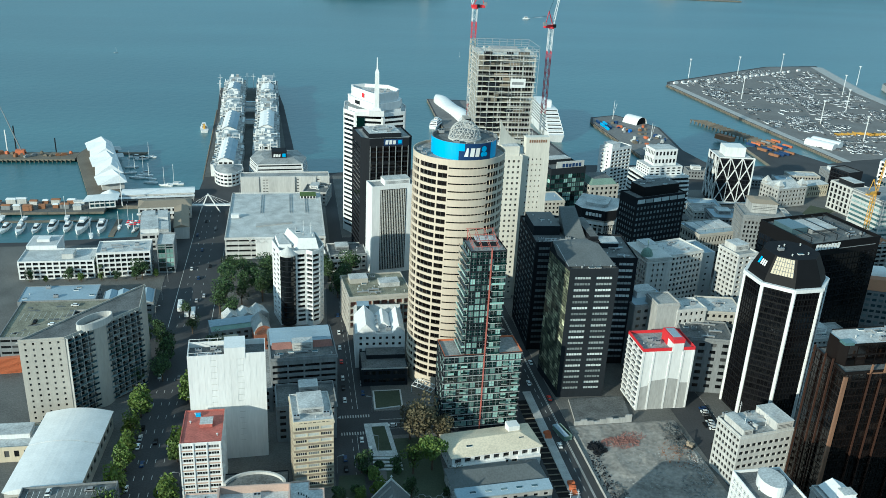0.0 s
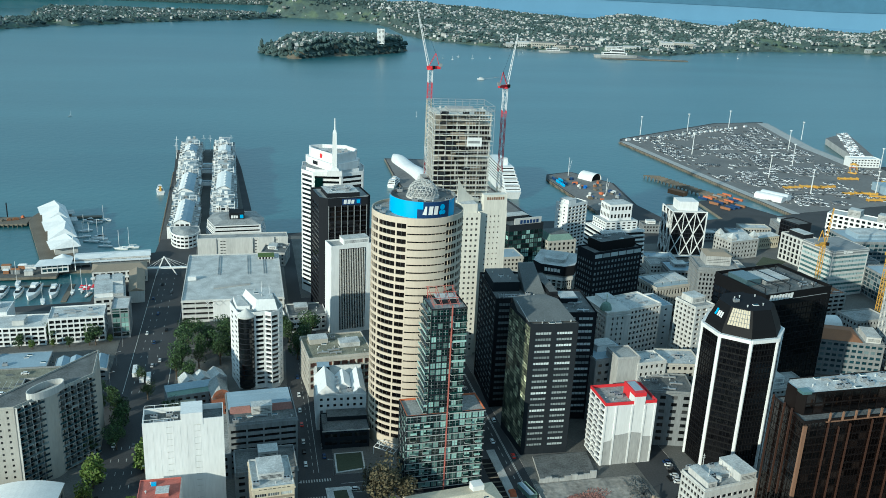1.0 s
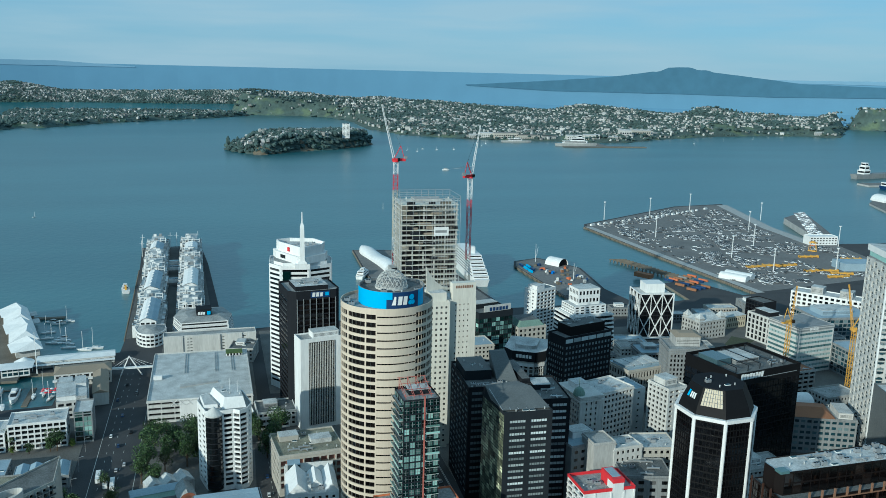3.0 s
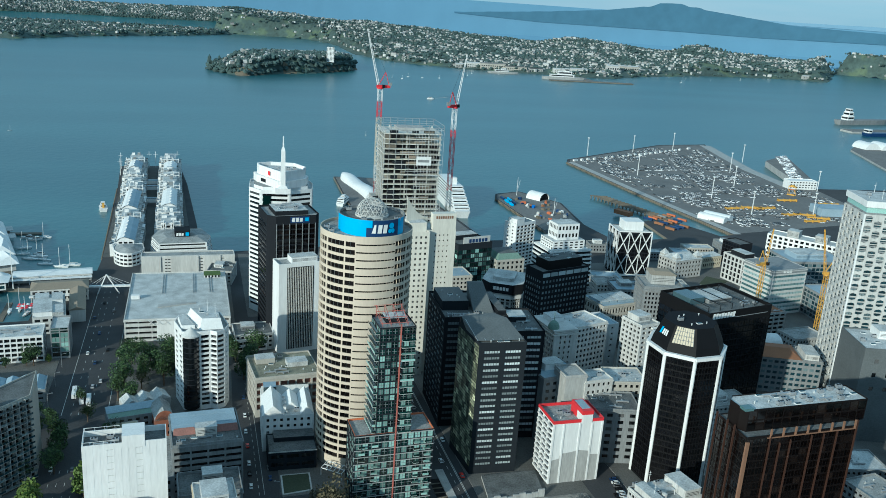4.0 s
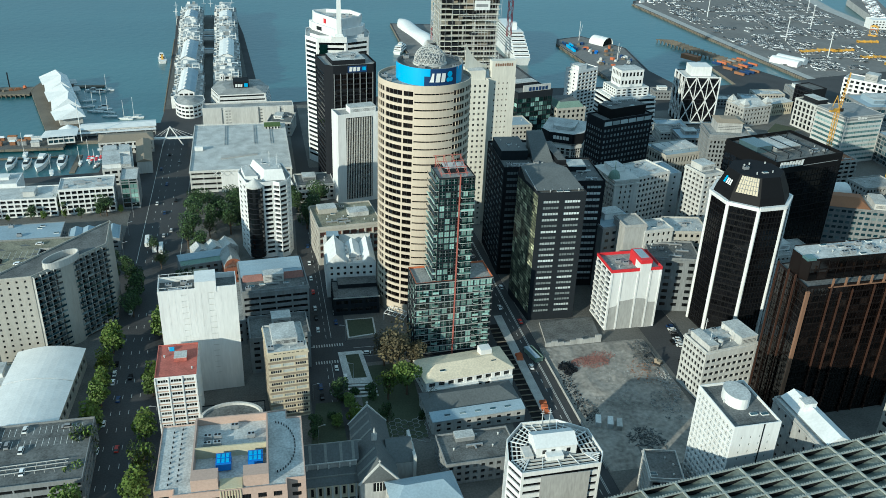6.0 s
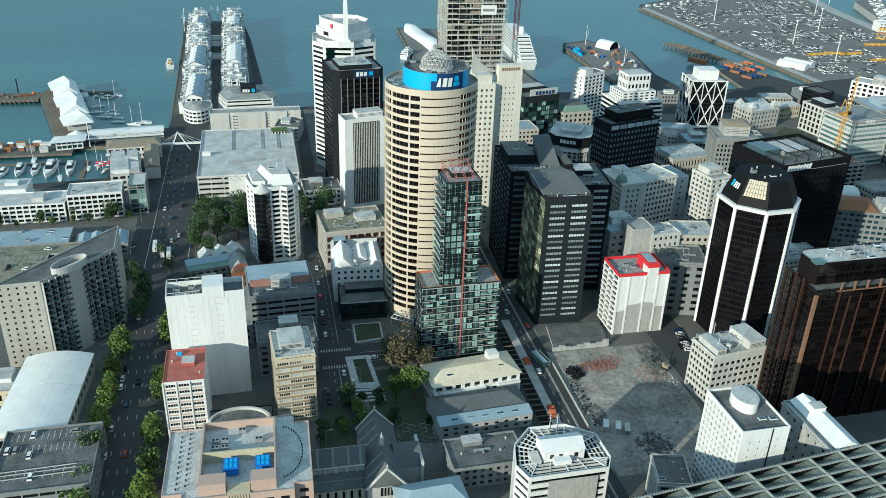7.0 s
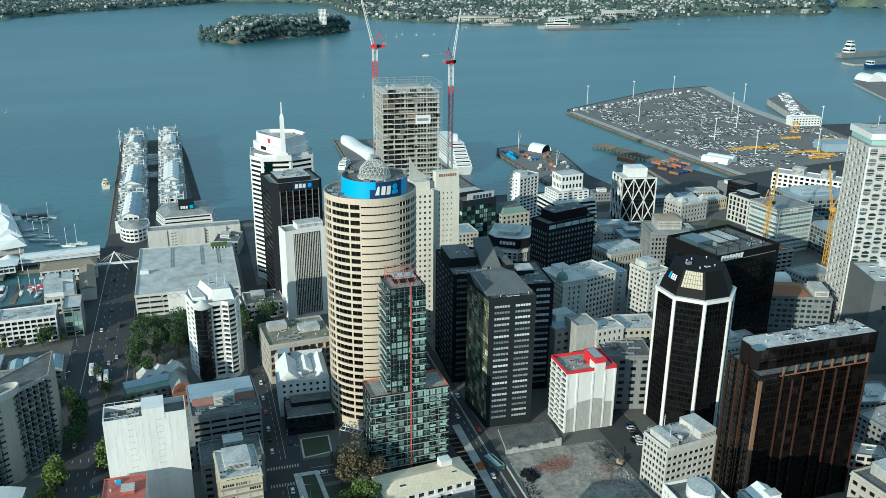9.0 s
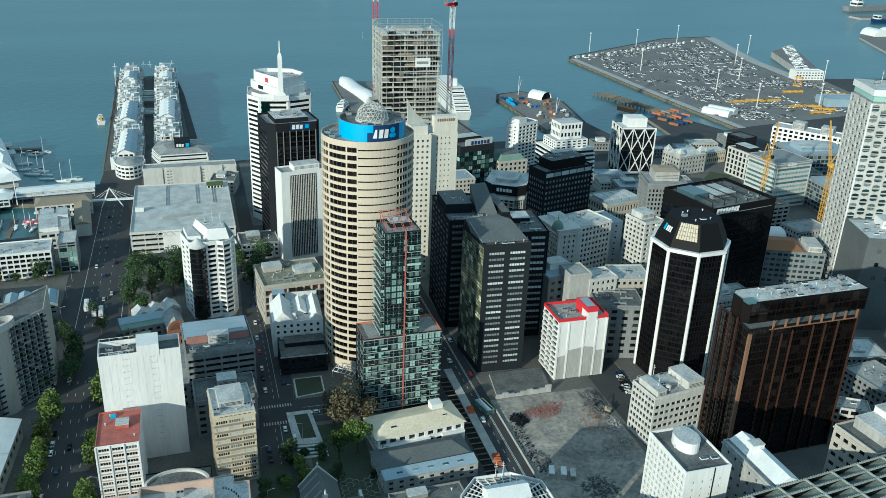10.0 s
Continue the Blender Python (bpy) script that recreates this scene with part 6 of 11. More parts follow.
root = tower("grey_gabled_shed", "row of pale grey gabled sheds beside the park", -30, 470, 20, 26, 11, 8, F(6, 2, 0.4, 0.4, 0.5, 7), None, None, None, wall="concrete", roof="roof_light", parapet=0.1)
for k in range(3):
    pitched(root, -13 + 8.6 * k, -4.6 + 8.6 * k, -5.5, 5.5, 8, 3, "roof_light", "y", "gable_roof", 0, 0.1)
root = tower("grey_low_block", "flat-roofed grey block with vents beside the slab", -30, 392, 3, 34, 40, 14, F(6, 3, 0.5, 0.5, 0.5, 13), F(8, 3, 0.5, 0.5, 0.5, 13), None, F(8, 3, 0.5, 0.5, 0.5, 13), wall="grey", roof="roof_grey")
clutter(root, -14, 14, -16, 16, 13.1, 12, 67)
# ---------------- middle: behind and around the round tower ----------------
# white hotel tower with a curved wing wall
root = thing("white_hotel_tower", "tall white hotel tower with small windows and a curved parapet", "tower", 143, 508, 0, 4)
body(root, [(-17, -11), (-3, -12), (-3, -8), (16, -8), (16, 12), (-17, 12)], 98,
     [F(4, 26, 0.42, 0.42, 3, 96, 0.8, 0.3, 1), None, F(4, 26, 0.25, 0.3, 3, 96, 4, 0.25, 0), F(5, 26, 0.3, 0.4, 3, 96, split=False), None, F(4, 26, 0.4, 0.42, 3, 96, 0.8, 0.3, 0)], "ivory", "roof_light", "glass", "grey", 1.0)
s = Shape()
s.box(-15, -4, -8, 8, 97, 103, 0, 1)
part("plant_room", s.mesh("plant_room", ["ivory", "roof_light"]), root)
s = Shape()
n = 10
for k in range(n):
    t0, t1 = k / n, (k + 1) / n
    z0_, z1_ = 119 - 15 * math.sin(t0 * math.pi / 2) ** 0.8, 119 - 15 * math.sin(t1 * math.pi / 2) ** 0.8
    xa, xb, ya, yb = -16 + 16 * t0, -16 + 16 * t1, -3 + 5 * t0, -3 + 5 * t1
    s.quad((xa, ya, 97), (xb, yb, 97), (xb, yb, z1_), (xa, ya, z0_))
    s.quad((xb, yb + 0.8, 97), (xa, ya + 0.8, 97), (xa, ya + 0.8, z0_), (xb, yb + 0.8, z1_))
    s.quad((xa, ya, z0_), (xb, yb, z1_), (xb, yb + 0.8, z1_), (xa, ya + 0.8, z0_))
s.quad((-16, -3, 97), (-16, -3, 119), (-16, -2.2, 119), (-16, -2.2, 97))
part("wing_wall", s.mesh("wing_wall", ["ivory"]), root, None, "swept white wing wall on the roof")
s = Shape()
s.box(0, 15.6, -8.15, -3, 98, 108.5)
part("sign_wall", s.mesh("sign_wall", ["ivory"]), root)
bars(root, 2, 14, 105.2, 107, -8.15, 8, "copperfin", 0.35)

# tower under construction, floors in scaffold and netting
root = thing("unfinished_tower", "unfinished concrete tower wrapped in scaffold and dark netting", "tower", 163.5, 655, 0, -2)
NF = 34
FW, FD = 46, 34
slabs = Shape().box(-FW / 2, FW / 2, -FD / 2 - 0.95, FD / 2, 0, 0.6, 0).mesh("floor_slab", ["ivory"])
# black panels stand in for the shade inside the open floors
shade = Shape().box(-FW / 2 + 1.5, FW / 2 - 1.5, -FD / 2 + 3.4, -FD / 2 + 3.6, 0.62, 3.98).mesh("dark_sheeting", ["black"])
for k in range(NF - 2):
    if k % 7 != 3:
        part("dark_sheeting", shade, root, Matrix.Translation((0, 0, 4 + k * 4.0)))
for k in range(NF):
    part("floor_slab", slabs, root, Matrix.Translation((0, 0, 4 + k * 4.0)))
s = Shape()
s.box(-10, 12, -4, 12, 0, 139)
part("core", s.mesh("core", ["concrete"]), root, None, "bare concrete lift core")
col = Shape().box(-0.5, 0.5, -0.5, 0.5, 0, 138).mesh("column", ["offwhite"])
for x in np.linspace(-FW / 2 + 1, FW / 2 - 1, 6):
    for y in (-FD / 2 + 2.6, FD / 2 - 2.6):
        part("column", col, root, Matrix.Translation((x, y, 0)))
sc = Shape()
for x in np.linspace(2, FW / 2 + 1.2, 10):
    sc.beam((x, -FD / 2 - 1.3, 0), (x, -FD / 2 - 1.3, 141), 0.2)
for x in np.linspace(-FW / 2 - 1.2, 2, 6):
    sc.beam((x, -FD / 2 - 1.3, 76), (x, -FD / 2 - 1.3, 141), 0.22)
for y in np.linspace(-FD / 2, FD / 2, 6):
    sc.beam((-FW / 2 - 1.2, y, 0), (-FW / 2 - 1.2, y, 138), 0.22)
for k in range(47):
    z = 2 + k * 3.0
    if k % 3:
        x0 = (2, -9, 9, -FW / 2 - 1.2, -3)[(k // 3) % 5]
        sc.beam((x0, -FD / 2 - 1.3, z), ((FW / 2 + 1.2, 14, FW / 2 + 1.2)[(k // 4) % 3], -FD / 2 - 1.3, z), 0.22)
    sc.beam((-FW / 2 - 1.2, -FD / 2, z), (-FW / 2 - 1.2, FD / 2, z), 0.22)
part("scaffold", sc.mesh("scaffold", ["roof_light"]), root, None, "pale scaffold tubes and boards")
rg = random.Random(9)
for k in range(100):
    f = rg.randint(2, 33)
    w = rg.uniform(3, 9)
    x0 = rg.uniform(-FW / 2, 6 - w) if k < 80 else rg.uniform(0, FW / 2 - w)
    s = Shape()
    za = 4.9 + f * 4 - rg.choice((0, 0, 4))
    s.box(x0, x0 + w, -FD / 2 - 0.9 + rg.choice((-0.4, 0.0, 1.6)), -FD / 2 - 0.8 + 1.6, za, za + rg.uniform(1.6, 3.0))
    part("netting", s.mesh("netting", [rg.choice(("charcoal", "darkgrey", "black", "brownband", "black", "timber", "charcoal"))]), root)
s = Shape()
s.box(3, 15, -FD / 2 - 1.8, -FD / 2 - 1.5, 112, 119)
banner = part("banner", s.mesh("banner", ["white"]), root, None, "plain white banner")
s = Shape()
s.box(4.2, 13.4, -FD / 2 - 1.86, -FD / 2 - 1.81, 114.4, 116.4)
part("banner_writing", s.mesh("banner_writing", ["grey"]), banner)
s = Shape()
for x in np.linspace(-FW / 2 - 1, FW / 2 + 1, 9):
    s.beam((x, -FD / 2 - 1.4, 138), (x, -FD / 2 - 1.4, 143.5), 0.35)
    s.beam((x, FD / 2 + 1, 138), (x, FD / 2 + 1, 143.5), 0.35)
for y in (-FD / 2 - 1.4, FD / 2 + 1):
    for z in (139.5, 141.4, 143.4):
        s.beam((-FW / 2 - 1, y, z), (FW / 2 + 1, y, z), 0.3)
for x in (-FW / 2 - 1, FW / 2 + 1):
    for z in (139.5, 143.4):
        s.beam((x, -FD / 2 - 1.4, z), (x, FD / 2 + 1, z), 0.3)
part("edge_screen", s.mesh("edge_screen", ["steel"]), root, None, "jump-form frame on top")
s = Shape()
s.box(-FW / 2 - 6, -FW / 2 - 1.6, -10, 6, 0, 84)
part("hoist_shaft", s.mesh("hoist_shaft", ["concrete"]), root)
gate = Shape().box(-FW / 2 - 6.2, -FW / 2 - 1.4, -10.3, -10, 4, 8).mesh("hoist_gate", ["charcoal"])
for k in range(12):
    part("hoist_gate", gate, root, Matrix.Translation((0, 0, 7 * k)))


def lattice_mast(s, x, y, z0, z1, w, sect, mis):
    """A lattice mast in painted sections."""
    z, k = z0, 0
    while z < z1 - 0.1:
        t = min(z + sect, z1)
        mi = mis[k % len(mis)]
        c = [(x - w / 2, y - w / 2), (x + w / 2, y - w / 2), (x + w / 2, y + w / 2), (x - w / 2, y + w / 2)]
        for j in range(4):
            a, d = c[j], c[(j + 1) % 4]
            s.beam((*a, z), (*a, t), 0.34, mi)
            nz = max(2, int((t - z) / 2.6))
            for q in range(nz):
                za, zb = z + (t - z) * q / nz, z + (t - z) * (q + 1) / nz
                s.beam((*a, za), (*d, zb), 0.2, mi) if q % 2 else s.beam((*d, za), (*a, zb), 0.2, mi)
        z, k = t, k + 1


def crane(x, y, ztop, jib, w, mats, label, seq, cabm="redpaint", sect=12.0):
    """A luffing tower crane: mast, machinery deck, jib to the point jib (relative)."""
    root = thing("tower_crane", label, "crane", x, y, 0, 0, "tower cranes")
    s = Shape()
    lattice_mast(s, 0, 0, 0, ztop, w, sect, seq)
    part("mast", s.mesh("mast", mats), root)
    jv = Vector(jib)
    hd = Vector((jv.x, jv.y, 0))
    hd = hd.normalized() if hd.length > 0.1 else Vector((1, 0, 0))
    s = Shape()
    s.cyl(0, 0, ztop, ztop + 1.2, w * 0.8, 12)
    a = -hd * 8
    s.beam((a.x, a.y, ztop + 1.8), (hd.x * 3, hd.y * 3, ztop + 1.8), 2.2)
    s.beam((a.x, a.y, ztop + 2.5), (a.x, a.y, ztop + 5), 2.6, 1)
    part("slew_deck", s.mesh("slew_deck", [cabm, "grey"]), root)
    s = Shape()
    s.box(1.2, 3.2, -2.6, -0.8, ztop + 0.8, ztop + 3.4)
    part("cab", s.mesh("cab", ["glass"]), root)
    s = Shape()
    b = -hd * 4
    s.beam((hd.x * 1.5, hd.y * 1.5, ztop + 2.5), (b.x, b.y, ztop + 13), 0.5).beam((a.x * 0.9, a.y * 0.9, ztop + 2.5), (b.x, b.y, ztop + 13), 0.4)
    part("a_frame", s.mesh("a_frame", [cabm]), root)
    s = Shape()
    base = Vector((hd.x * 1.5, hd.y * 1.5, ztop + 2.5))
    tip = Vector((0, 0, ztop)) + jv
    d = (tip - base).normalized()
    sd = d.cross(Vector((0, 0, 1))).normalized()
    un = sd.cross(d)
    L = (tip - base).length
    n = int(L / 2.8)
    cs = [(-0.9, -0.7), (0.9, -0.7), (0.0, 0.9)]
    for j in range(3):
        p = sd * cs[j][0] + un * cs[j][1]
        s.beam(base + p, tip + p * 0.4, 0.3)
        q = sd * cs[(j + 1) % 3][0] + un * cs[(j + 1) % 3][1]
        for k in range(n):
            s.beam(base + d * L * k / n + (p if k % 2 else q) * (1 - 0.6 * k / n), base + d * L * (k + 1) / n + (q if k % 2 else p) * (1 - 0.6 * (k + 1) / n), 0.18)
    part("jib", s.mesh("jib", [mats[-1]]), root)
    s = Shape()
    s.beam((b.x, b.y, ztop + 13), tip, 0.12).beam(tip, tip - Vector((0, 0, L * 0.45)), 0.1)
    part("cable", s.mesh("cable", ["darkgrey"]), root)
    return root


crane(143, 676, 166, (-12, 0, 46), 3.4, ["white", "redpaint", "cream", "white"], "white, red and ochre lattice tower crane beside the unfinished tower", [2, 2, 0, 0, 2, 2, 1, 0, 2, 2, 2, 1, 0, 1], sect=13)
crane(200, 655, 155, (9, 6, 42), 3.2, ["white", "redpaint", "cream", "white"], "red and white lattice tower crane with a raised jib", [2, 2, 2, 2, 2, 2, 0, 1, 1, 1, 1, 0, 0], sect=12.5)

# blocks between the street and the harbour
root = tower("glass_sign_block", "dark glass office block with a white roof sign", 212, 636, 14, 32, 28, 52, F(8, 12, 0.9, 0.82, 1, 47, 0.3, 0.2, 1), F(6, 12, 0.9, 0.82, 1, 47, 0.3, 0.2, 0), None, F(6, 12, 0.9, 0.82, 1, 47, split=False), wall="darkgrey", roof="roof_dark", glass="glass_green")
s = Shape()
s.box(-11, 14, -13.6, -12.8, 51, 57)
part("sign_board", s.mesh("sign_board", ["offwhite"]), root)
bars(root, -6, 12, 52.4, 55.4, -13.6, 6, "navy", 0.3)
plant(root, -10, 10, 0, 10, 51, 4, "darkgrey")
root = tower("ochre_old_block", "old ochre-grey masonry block with a green mansard roof", 247, 640, 8, 26, 26, 36, F(6, 8, 0.5, 0.55, 2, 35, 0.6, 0.35, 0), F(5, 8, 0.5, 0.55, 2, 35, 0.6, 0.35, 0), None, F(5, 8, 0.5, 0.55, 2, 35), wall="beige", roof="roof_dark")
s = Shape()
s.prism(rect(24, 24), 35.2, 40, 0, rect(17, 17), 1)
part("mansard", s.mesh("mansard", ["roof_green", "roof_dark"]), root)
root = tower("slim_white_tower", "slim white apartment tower with recessed balconies", 288.4, 711.9, 27, 26, 15, 46, F(5, 13, 0.72, 0.6, 1, 44, 0.6, 0.7, 0), None, None, F(2, 13, 0.25, 0.4, 1, 44, 1.5, 0.3, 0), wall="white", roof="roof_grey")
plant(root, -10, 0, -5, 6, 45, 4, "white", False)
root = tower("terraced_white_block", "white terraced office block stepping outward below", 305.5, 652, 6, 38, 28, 40, None, None, None, None, wall="offwhite", roof="roof_light")
for k in range(9):
    z = 39.4 - 3.7 * k
    part("terrace_band", Shape().prism(rect(40.5 + 0.5 * k, 30.5 + 0.4 * k), z - 1.5, z).mesh("terrace_band", ["white"]), root)
    part("terrace_glazing", Shape().prism(rect(39.2 + 0.5 * k, 29.2 + 0.4 * k), z - 3.7, z - 1.5).mesh("terrace_glazing", ["glass"]), root)
for x0, x1, y0, y1, z0, z1 in ((-16, 15, -11, 11, 39, 47), (-11, 10, -8, 8, 47, 61)):
    s, ws = Shape(), []
    pl = [(x0, y0), (x1, y0), (x1, y1), (x0, y1)]
    for i in range(4):
        facade(s, ws, pl[i], pl[(i + 1) % 4], z1, F(6, 3 if z0 < 45 else 2, 0.6, 0.5, z0 + 0.4, z1 - 0.5, 0.5, 0.3) if i != 2 else None, "glass", "charcoal", 0, z0)
    s.face([(*p, z1) for p in pl], 1)
    part("upper_storey", s.mesh("upper_storey", ["white", "roof_light"]), root)
    for pos, ang, ww, wh, mull, brs, gl, split in ws:
        part("window", window_mesh(ww, wh, mull, gl, "charcoal", brs), root, Matrix.Translation(pos) @ Matrix.Rotation(ang, 4, "Z"))

root = thing("sign_crown_office", "office block with a dark rounded sign crown and pale top", "building", 224, 572, 0, -30)
pol = [(-14, -12), (-8, -18), (8, -18), (14, -12), (14, 14), (-14, 14)]
body(root, pol, 36, [F(4, 9, 0.62, 0.8, 1, 30, 0.3, 0.5, 0)], "offwhite", "roof_light", "glass", "charcoal", 0.6)
s = Shape()
pl = inset(pol, -1.5)
s.prism(pl, 33, 40.5, 0, None, 1).prism(inset(pol, 6), 40.5, 43, 1)
part("sign_crown", s.mesh("sign_crown", ["charcoal", "roof_light"]), root)
bars(root, -5.5, 6.5, 35.6, 38.2, -19.5, 5, "white", 0.22)
s = Shape()
s.prism(inset(pol, -0.8), 29, 31.5)
part("pale_band", s.mesh("pale_band", ["white"]), root)

root = tower("black_gridded_tower", "black office tower with rows of square pale-blind windows", 246.2, 529.3, 17, 43, 18, 63, F(14, 14, 0.62, 0.5, 2, 57, 0.8, 0.3, 0), F(7, 14, 0.6, 0.5, 2, 57, 0.8, 0.3, 0, split=False), None, F(7, 14, 0.6, 0.5, 2, 57, 0.8, 0.3, 0), category="tower", wall="charcoal", roof="roof_dark", glass="blind_dim", frame_m="black")
s = Shape()
s.box(-14, 17, -6, 8, 62, 69, 0, 1)
part("plant_room", s.mesh("plant_room", ["black", "roof_dark"]), root)
for k in range(6):
    part("top_panel", Shape().box(-20.6 + k * 7, -14.4 + k * 7, -9.2, -9.02, 58.6, 61.4).mesh("top_panel", ["blind"]), root)
clutter(root, -12, 15, -5, 7, 69, 8, 71)

# old masonry and pale blocks behind the red-topped block
root = tower("domed_corner_block", "cream masonry corner block with a small green dome", 214, 455, 8, 16, 26, 50, F(3, 13, 0.3, 0.5, 2, 47, 3, 0.4, 0), F(7, 13, 0.5, 0.55, 2, 48, 0.8, 0.5, 0), None, F(9, 13, 0.5, 0.6, 2, 48, 0.8, 0.5, 0), wall="offwhite", roof="roof_light")
s = Shape()
for j in range(5):
    a0, a1 = j * 18, (j + 1) * 18
    s.cyl(-6, -8, 50 + 5 * math.sin(radians(a0)), 50 + 5 * math.sin(radians(a1)), 3.6 * math.cos(radians(a0)) + 0.05, 14, 0, 3.6 * math.cos(radians(a1)) + 0.05)
s.beam((-6, -8, 55), (-6, -8, 60), 0.3)
part("dome", s.mesh("dome", ["roof_green"]), root, None, "small green copper dome")
s = Shape()
s.prism(rect(17.4, 27.4), 46.6, 47.4).prism(rect(17.0, 27), 49.2, 50.2)
part("cornice", s.mesh("cornice", ["offwhite"]), root)
plant(root, -3, 6, 0, 10, 49, 4, "white", False)
root = tower("cream_office_block", "cream office block with punched square windows", 235, 462, 18, 26, 22, 49, F(8, 13, 0.55, 0.55, 2, 48, 0.8, 0.5, 1), F(7, 13, 0.5, 0.5, 2, 48, 0.8, 0.4, 1), None, F(4, 11, 0.5, 0.45, 2, 48), wall="offwhite", roof="roof_light")
clutter(root, -10, 10, -8, 8, 48, 6, 72)
root = tower("white_painted_block", "plain white painted block with few windows", 256, 482, 10, 22, 22, 40, F(3, 9, 0.25, 0.3, 2, 39, 2, 0.25, 0), F(3, 9, 0.3, 0.3, 2, 39, 2, 0.25, 0), None, None, wall="white", roof="roof_blue")
clutter(root, -8, 8, -8, 8, 39.1, 4, 73)
root = tower("long_colonnade_block", "long stone block with a colonnade of tall windows and blue-grey roof", 304, 551, 11, 36, 27, 28, F(13, 4, 0.5, 0.65, 2, 26, 0.8, 0.4, 0), F(8, 4, 0.5, 0.6, 2, 26, 0.8, 0.4, 0), None, F(8, 4, 0.5, 0.6, 2, 26), wall="beige", roof="roof_blue")
for k in range(4):
    plant(root, -16 + 8 * k, -9 + 8 * k, -8, 8, 27.1, 1.8, "roof_blue", False)
root = tower("grey_stone_office", "grey stone office with punched windows and roof pavilion", 331.7, 532, -14, 30, 26, 47, F(11, 12, 0.55, 0.6, 2, 43, 0.8, 0.5, 0), F(9, 12, 0.55, 0.6, 2, 43, 0.8, 0.5, 0), None, F(9, 12, 0.55, 0.6, 2, 43, 0.8, 0.5, 0), wall="grey", roof="roof_grey")
s = Shape()
s.prism(rect(31.4, 27.4), 43.5, 44.6)
part("cornice", s.mesh("cornice", ["grey"]), root)
plant(root, -8, 10, -4, 12, 46.1, 7, "concrete")
s = Shape()
s.prism([(-9, -5), (11, -5), (11, 13), (-9, 13)], 53.4, 55, 0, [(-5, 0), (7, 0), (7, 8), (-5, 8)])
part("pavilion_roof", s.mesh("pavilion_roof", ["brownband"]), root)
root = tower("white_balcony_block", "narrow white block with stacked balconies", 267.8, 445, 14, 15, 18, 54, F(3, 16, 0.6, 0.55, 2, 53, 0.6, 0.9, 0), F(5, 16, 0.5, 0.5, 2, 53, 0.6, 0.4, 0), None, F(5, 16, 0.6, 0.55, 2, 53, 0.6, 0.7, 0), wall="offwhite", roof="roof_grey")
bal = Shape().box(0, 6.5, -1.3, 0, 0, 1.1).mesh("balcony", ["white"])
for k in range(15):
    part("balcony", bal, root, Matrix.Translation((0.6, -9, 2.2 + 3.45 * k)))
plant(root, -5, 5, -3, 7, 53.1, 4, "offwhite")
root = tower("blue_roofed_block", "grey block with a low blue-grey roof and white rooftop house", 195, 412, 9, 24, 22, 40, F(5, 8, 0.5, 0.4, 2, 38, 0.8, 0.3, 1), F(5, 8, 0.5, 0.4, 2, 38, 0.8, 0.3, 1), None, None, wall="grey", roof="roof_blue", parapet=0.3)
plant(root, -6, 6, -2, 7, 39.7, 3.6, "white", False)
root = tower("pale_tower_block", "plain pale concrete block with a louvred side", 200, 398, 2, 13, 15, 45, None, F(1, 10, 0.4, 0.3, 4, 44, 3), None, None, wall="concrete", roof="roof_grey")
root = tower("pale_low_block", "pale sunlit low block with a long blank wall", 214, 398, 6, 18, 14, 41, F(5, 9, 0.45, 0.45, 2, 40, 1, 0.4), None, None, None, wall="offwhite", roof="roof_light")
clutter(root, -6, 6, -5, 5, 40, 4, 74)
root = tower("pale_low_block", "pale low block with cluttered roof", 236, 402, -10, 22, 20, 38, F(6, 9, 0.5, 0.5, 2, 37, 1, 0.4), F(5, 9, 0.5, 0.5, 2, 37, 1, 0.4), None, None, wall="beige", roof="roof_light")
clutter(root, -8, 8, -7, 7, 37, 6, 75)
root = tower("dark_brick_block", "dark weathered block with cluttered flat roof", 219, 382, -14, 27, 22, 33, F(4, 7, 0.5, 0.5, 2, 31, 1, 0.3, 0), F(5, 7, 0.5, 0.5, 2, 31, 1, 0.3, 0), None, F(5, 7, 0.5, 0.5, 2, 31), wall="grey", roof="roof_dark")
clutter(root, -11, 11, -8, 8, 32, 9, 76)

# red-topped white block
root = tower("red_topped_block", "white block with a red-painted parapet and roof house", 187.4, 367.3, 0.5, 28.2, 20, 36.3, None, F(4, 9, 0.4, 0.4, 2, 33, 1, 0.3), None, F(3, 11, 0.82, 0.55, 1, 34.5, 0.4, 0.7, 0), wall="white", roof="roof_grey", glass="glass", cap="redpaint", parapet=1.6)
for x in (-14.1, -8.5, 0.5, 7.5, 13.2):
    s = Shape()
    s.box(x, x + 0.9, -10.35, -10.0, 0.2, 34.5)
    part("wall_rib", s.mesh("wall_rib", ["white"]), root)
s = Shape()
s.box(1.5, 7.4, -10.5, -4, 34, 39, 0).box(1.3, 7.6, -10.7, 3, 39, 41.2, 1).box(1.3, 7.6, -3.9, 3, 34.7, 39, 1).box(2.2, 6.8, -8, 2, 41.2, 41.35, 2)
part("roof_house", s.mesh("roof_house", ["white", "redpaint", "roof_blue"]), root, None, "red roof house above a white shaft")
for a, c in (((-14.15, -10.05), (1.3, -10.05)), ((7.6, -10.05), (14.15, -10.05)), ((-14.15, -10.05), (-14.15, 10.05)), ((14.15, -10.05), (14.15, 10.05))):
    s = Shape()
    s.box(min(a[0], c[0]) - 0.06, max(a[0], c[0]) + 0.06, min(a[1], c[1]) - 0.06, max(a[1], c[1]) + 0.06, 34.6, 36.36)
    part("red_parapet", s.mesh("red_parapet", ["redpaint"]), root)
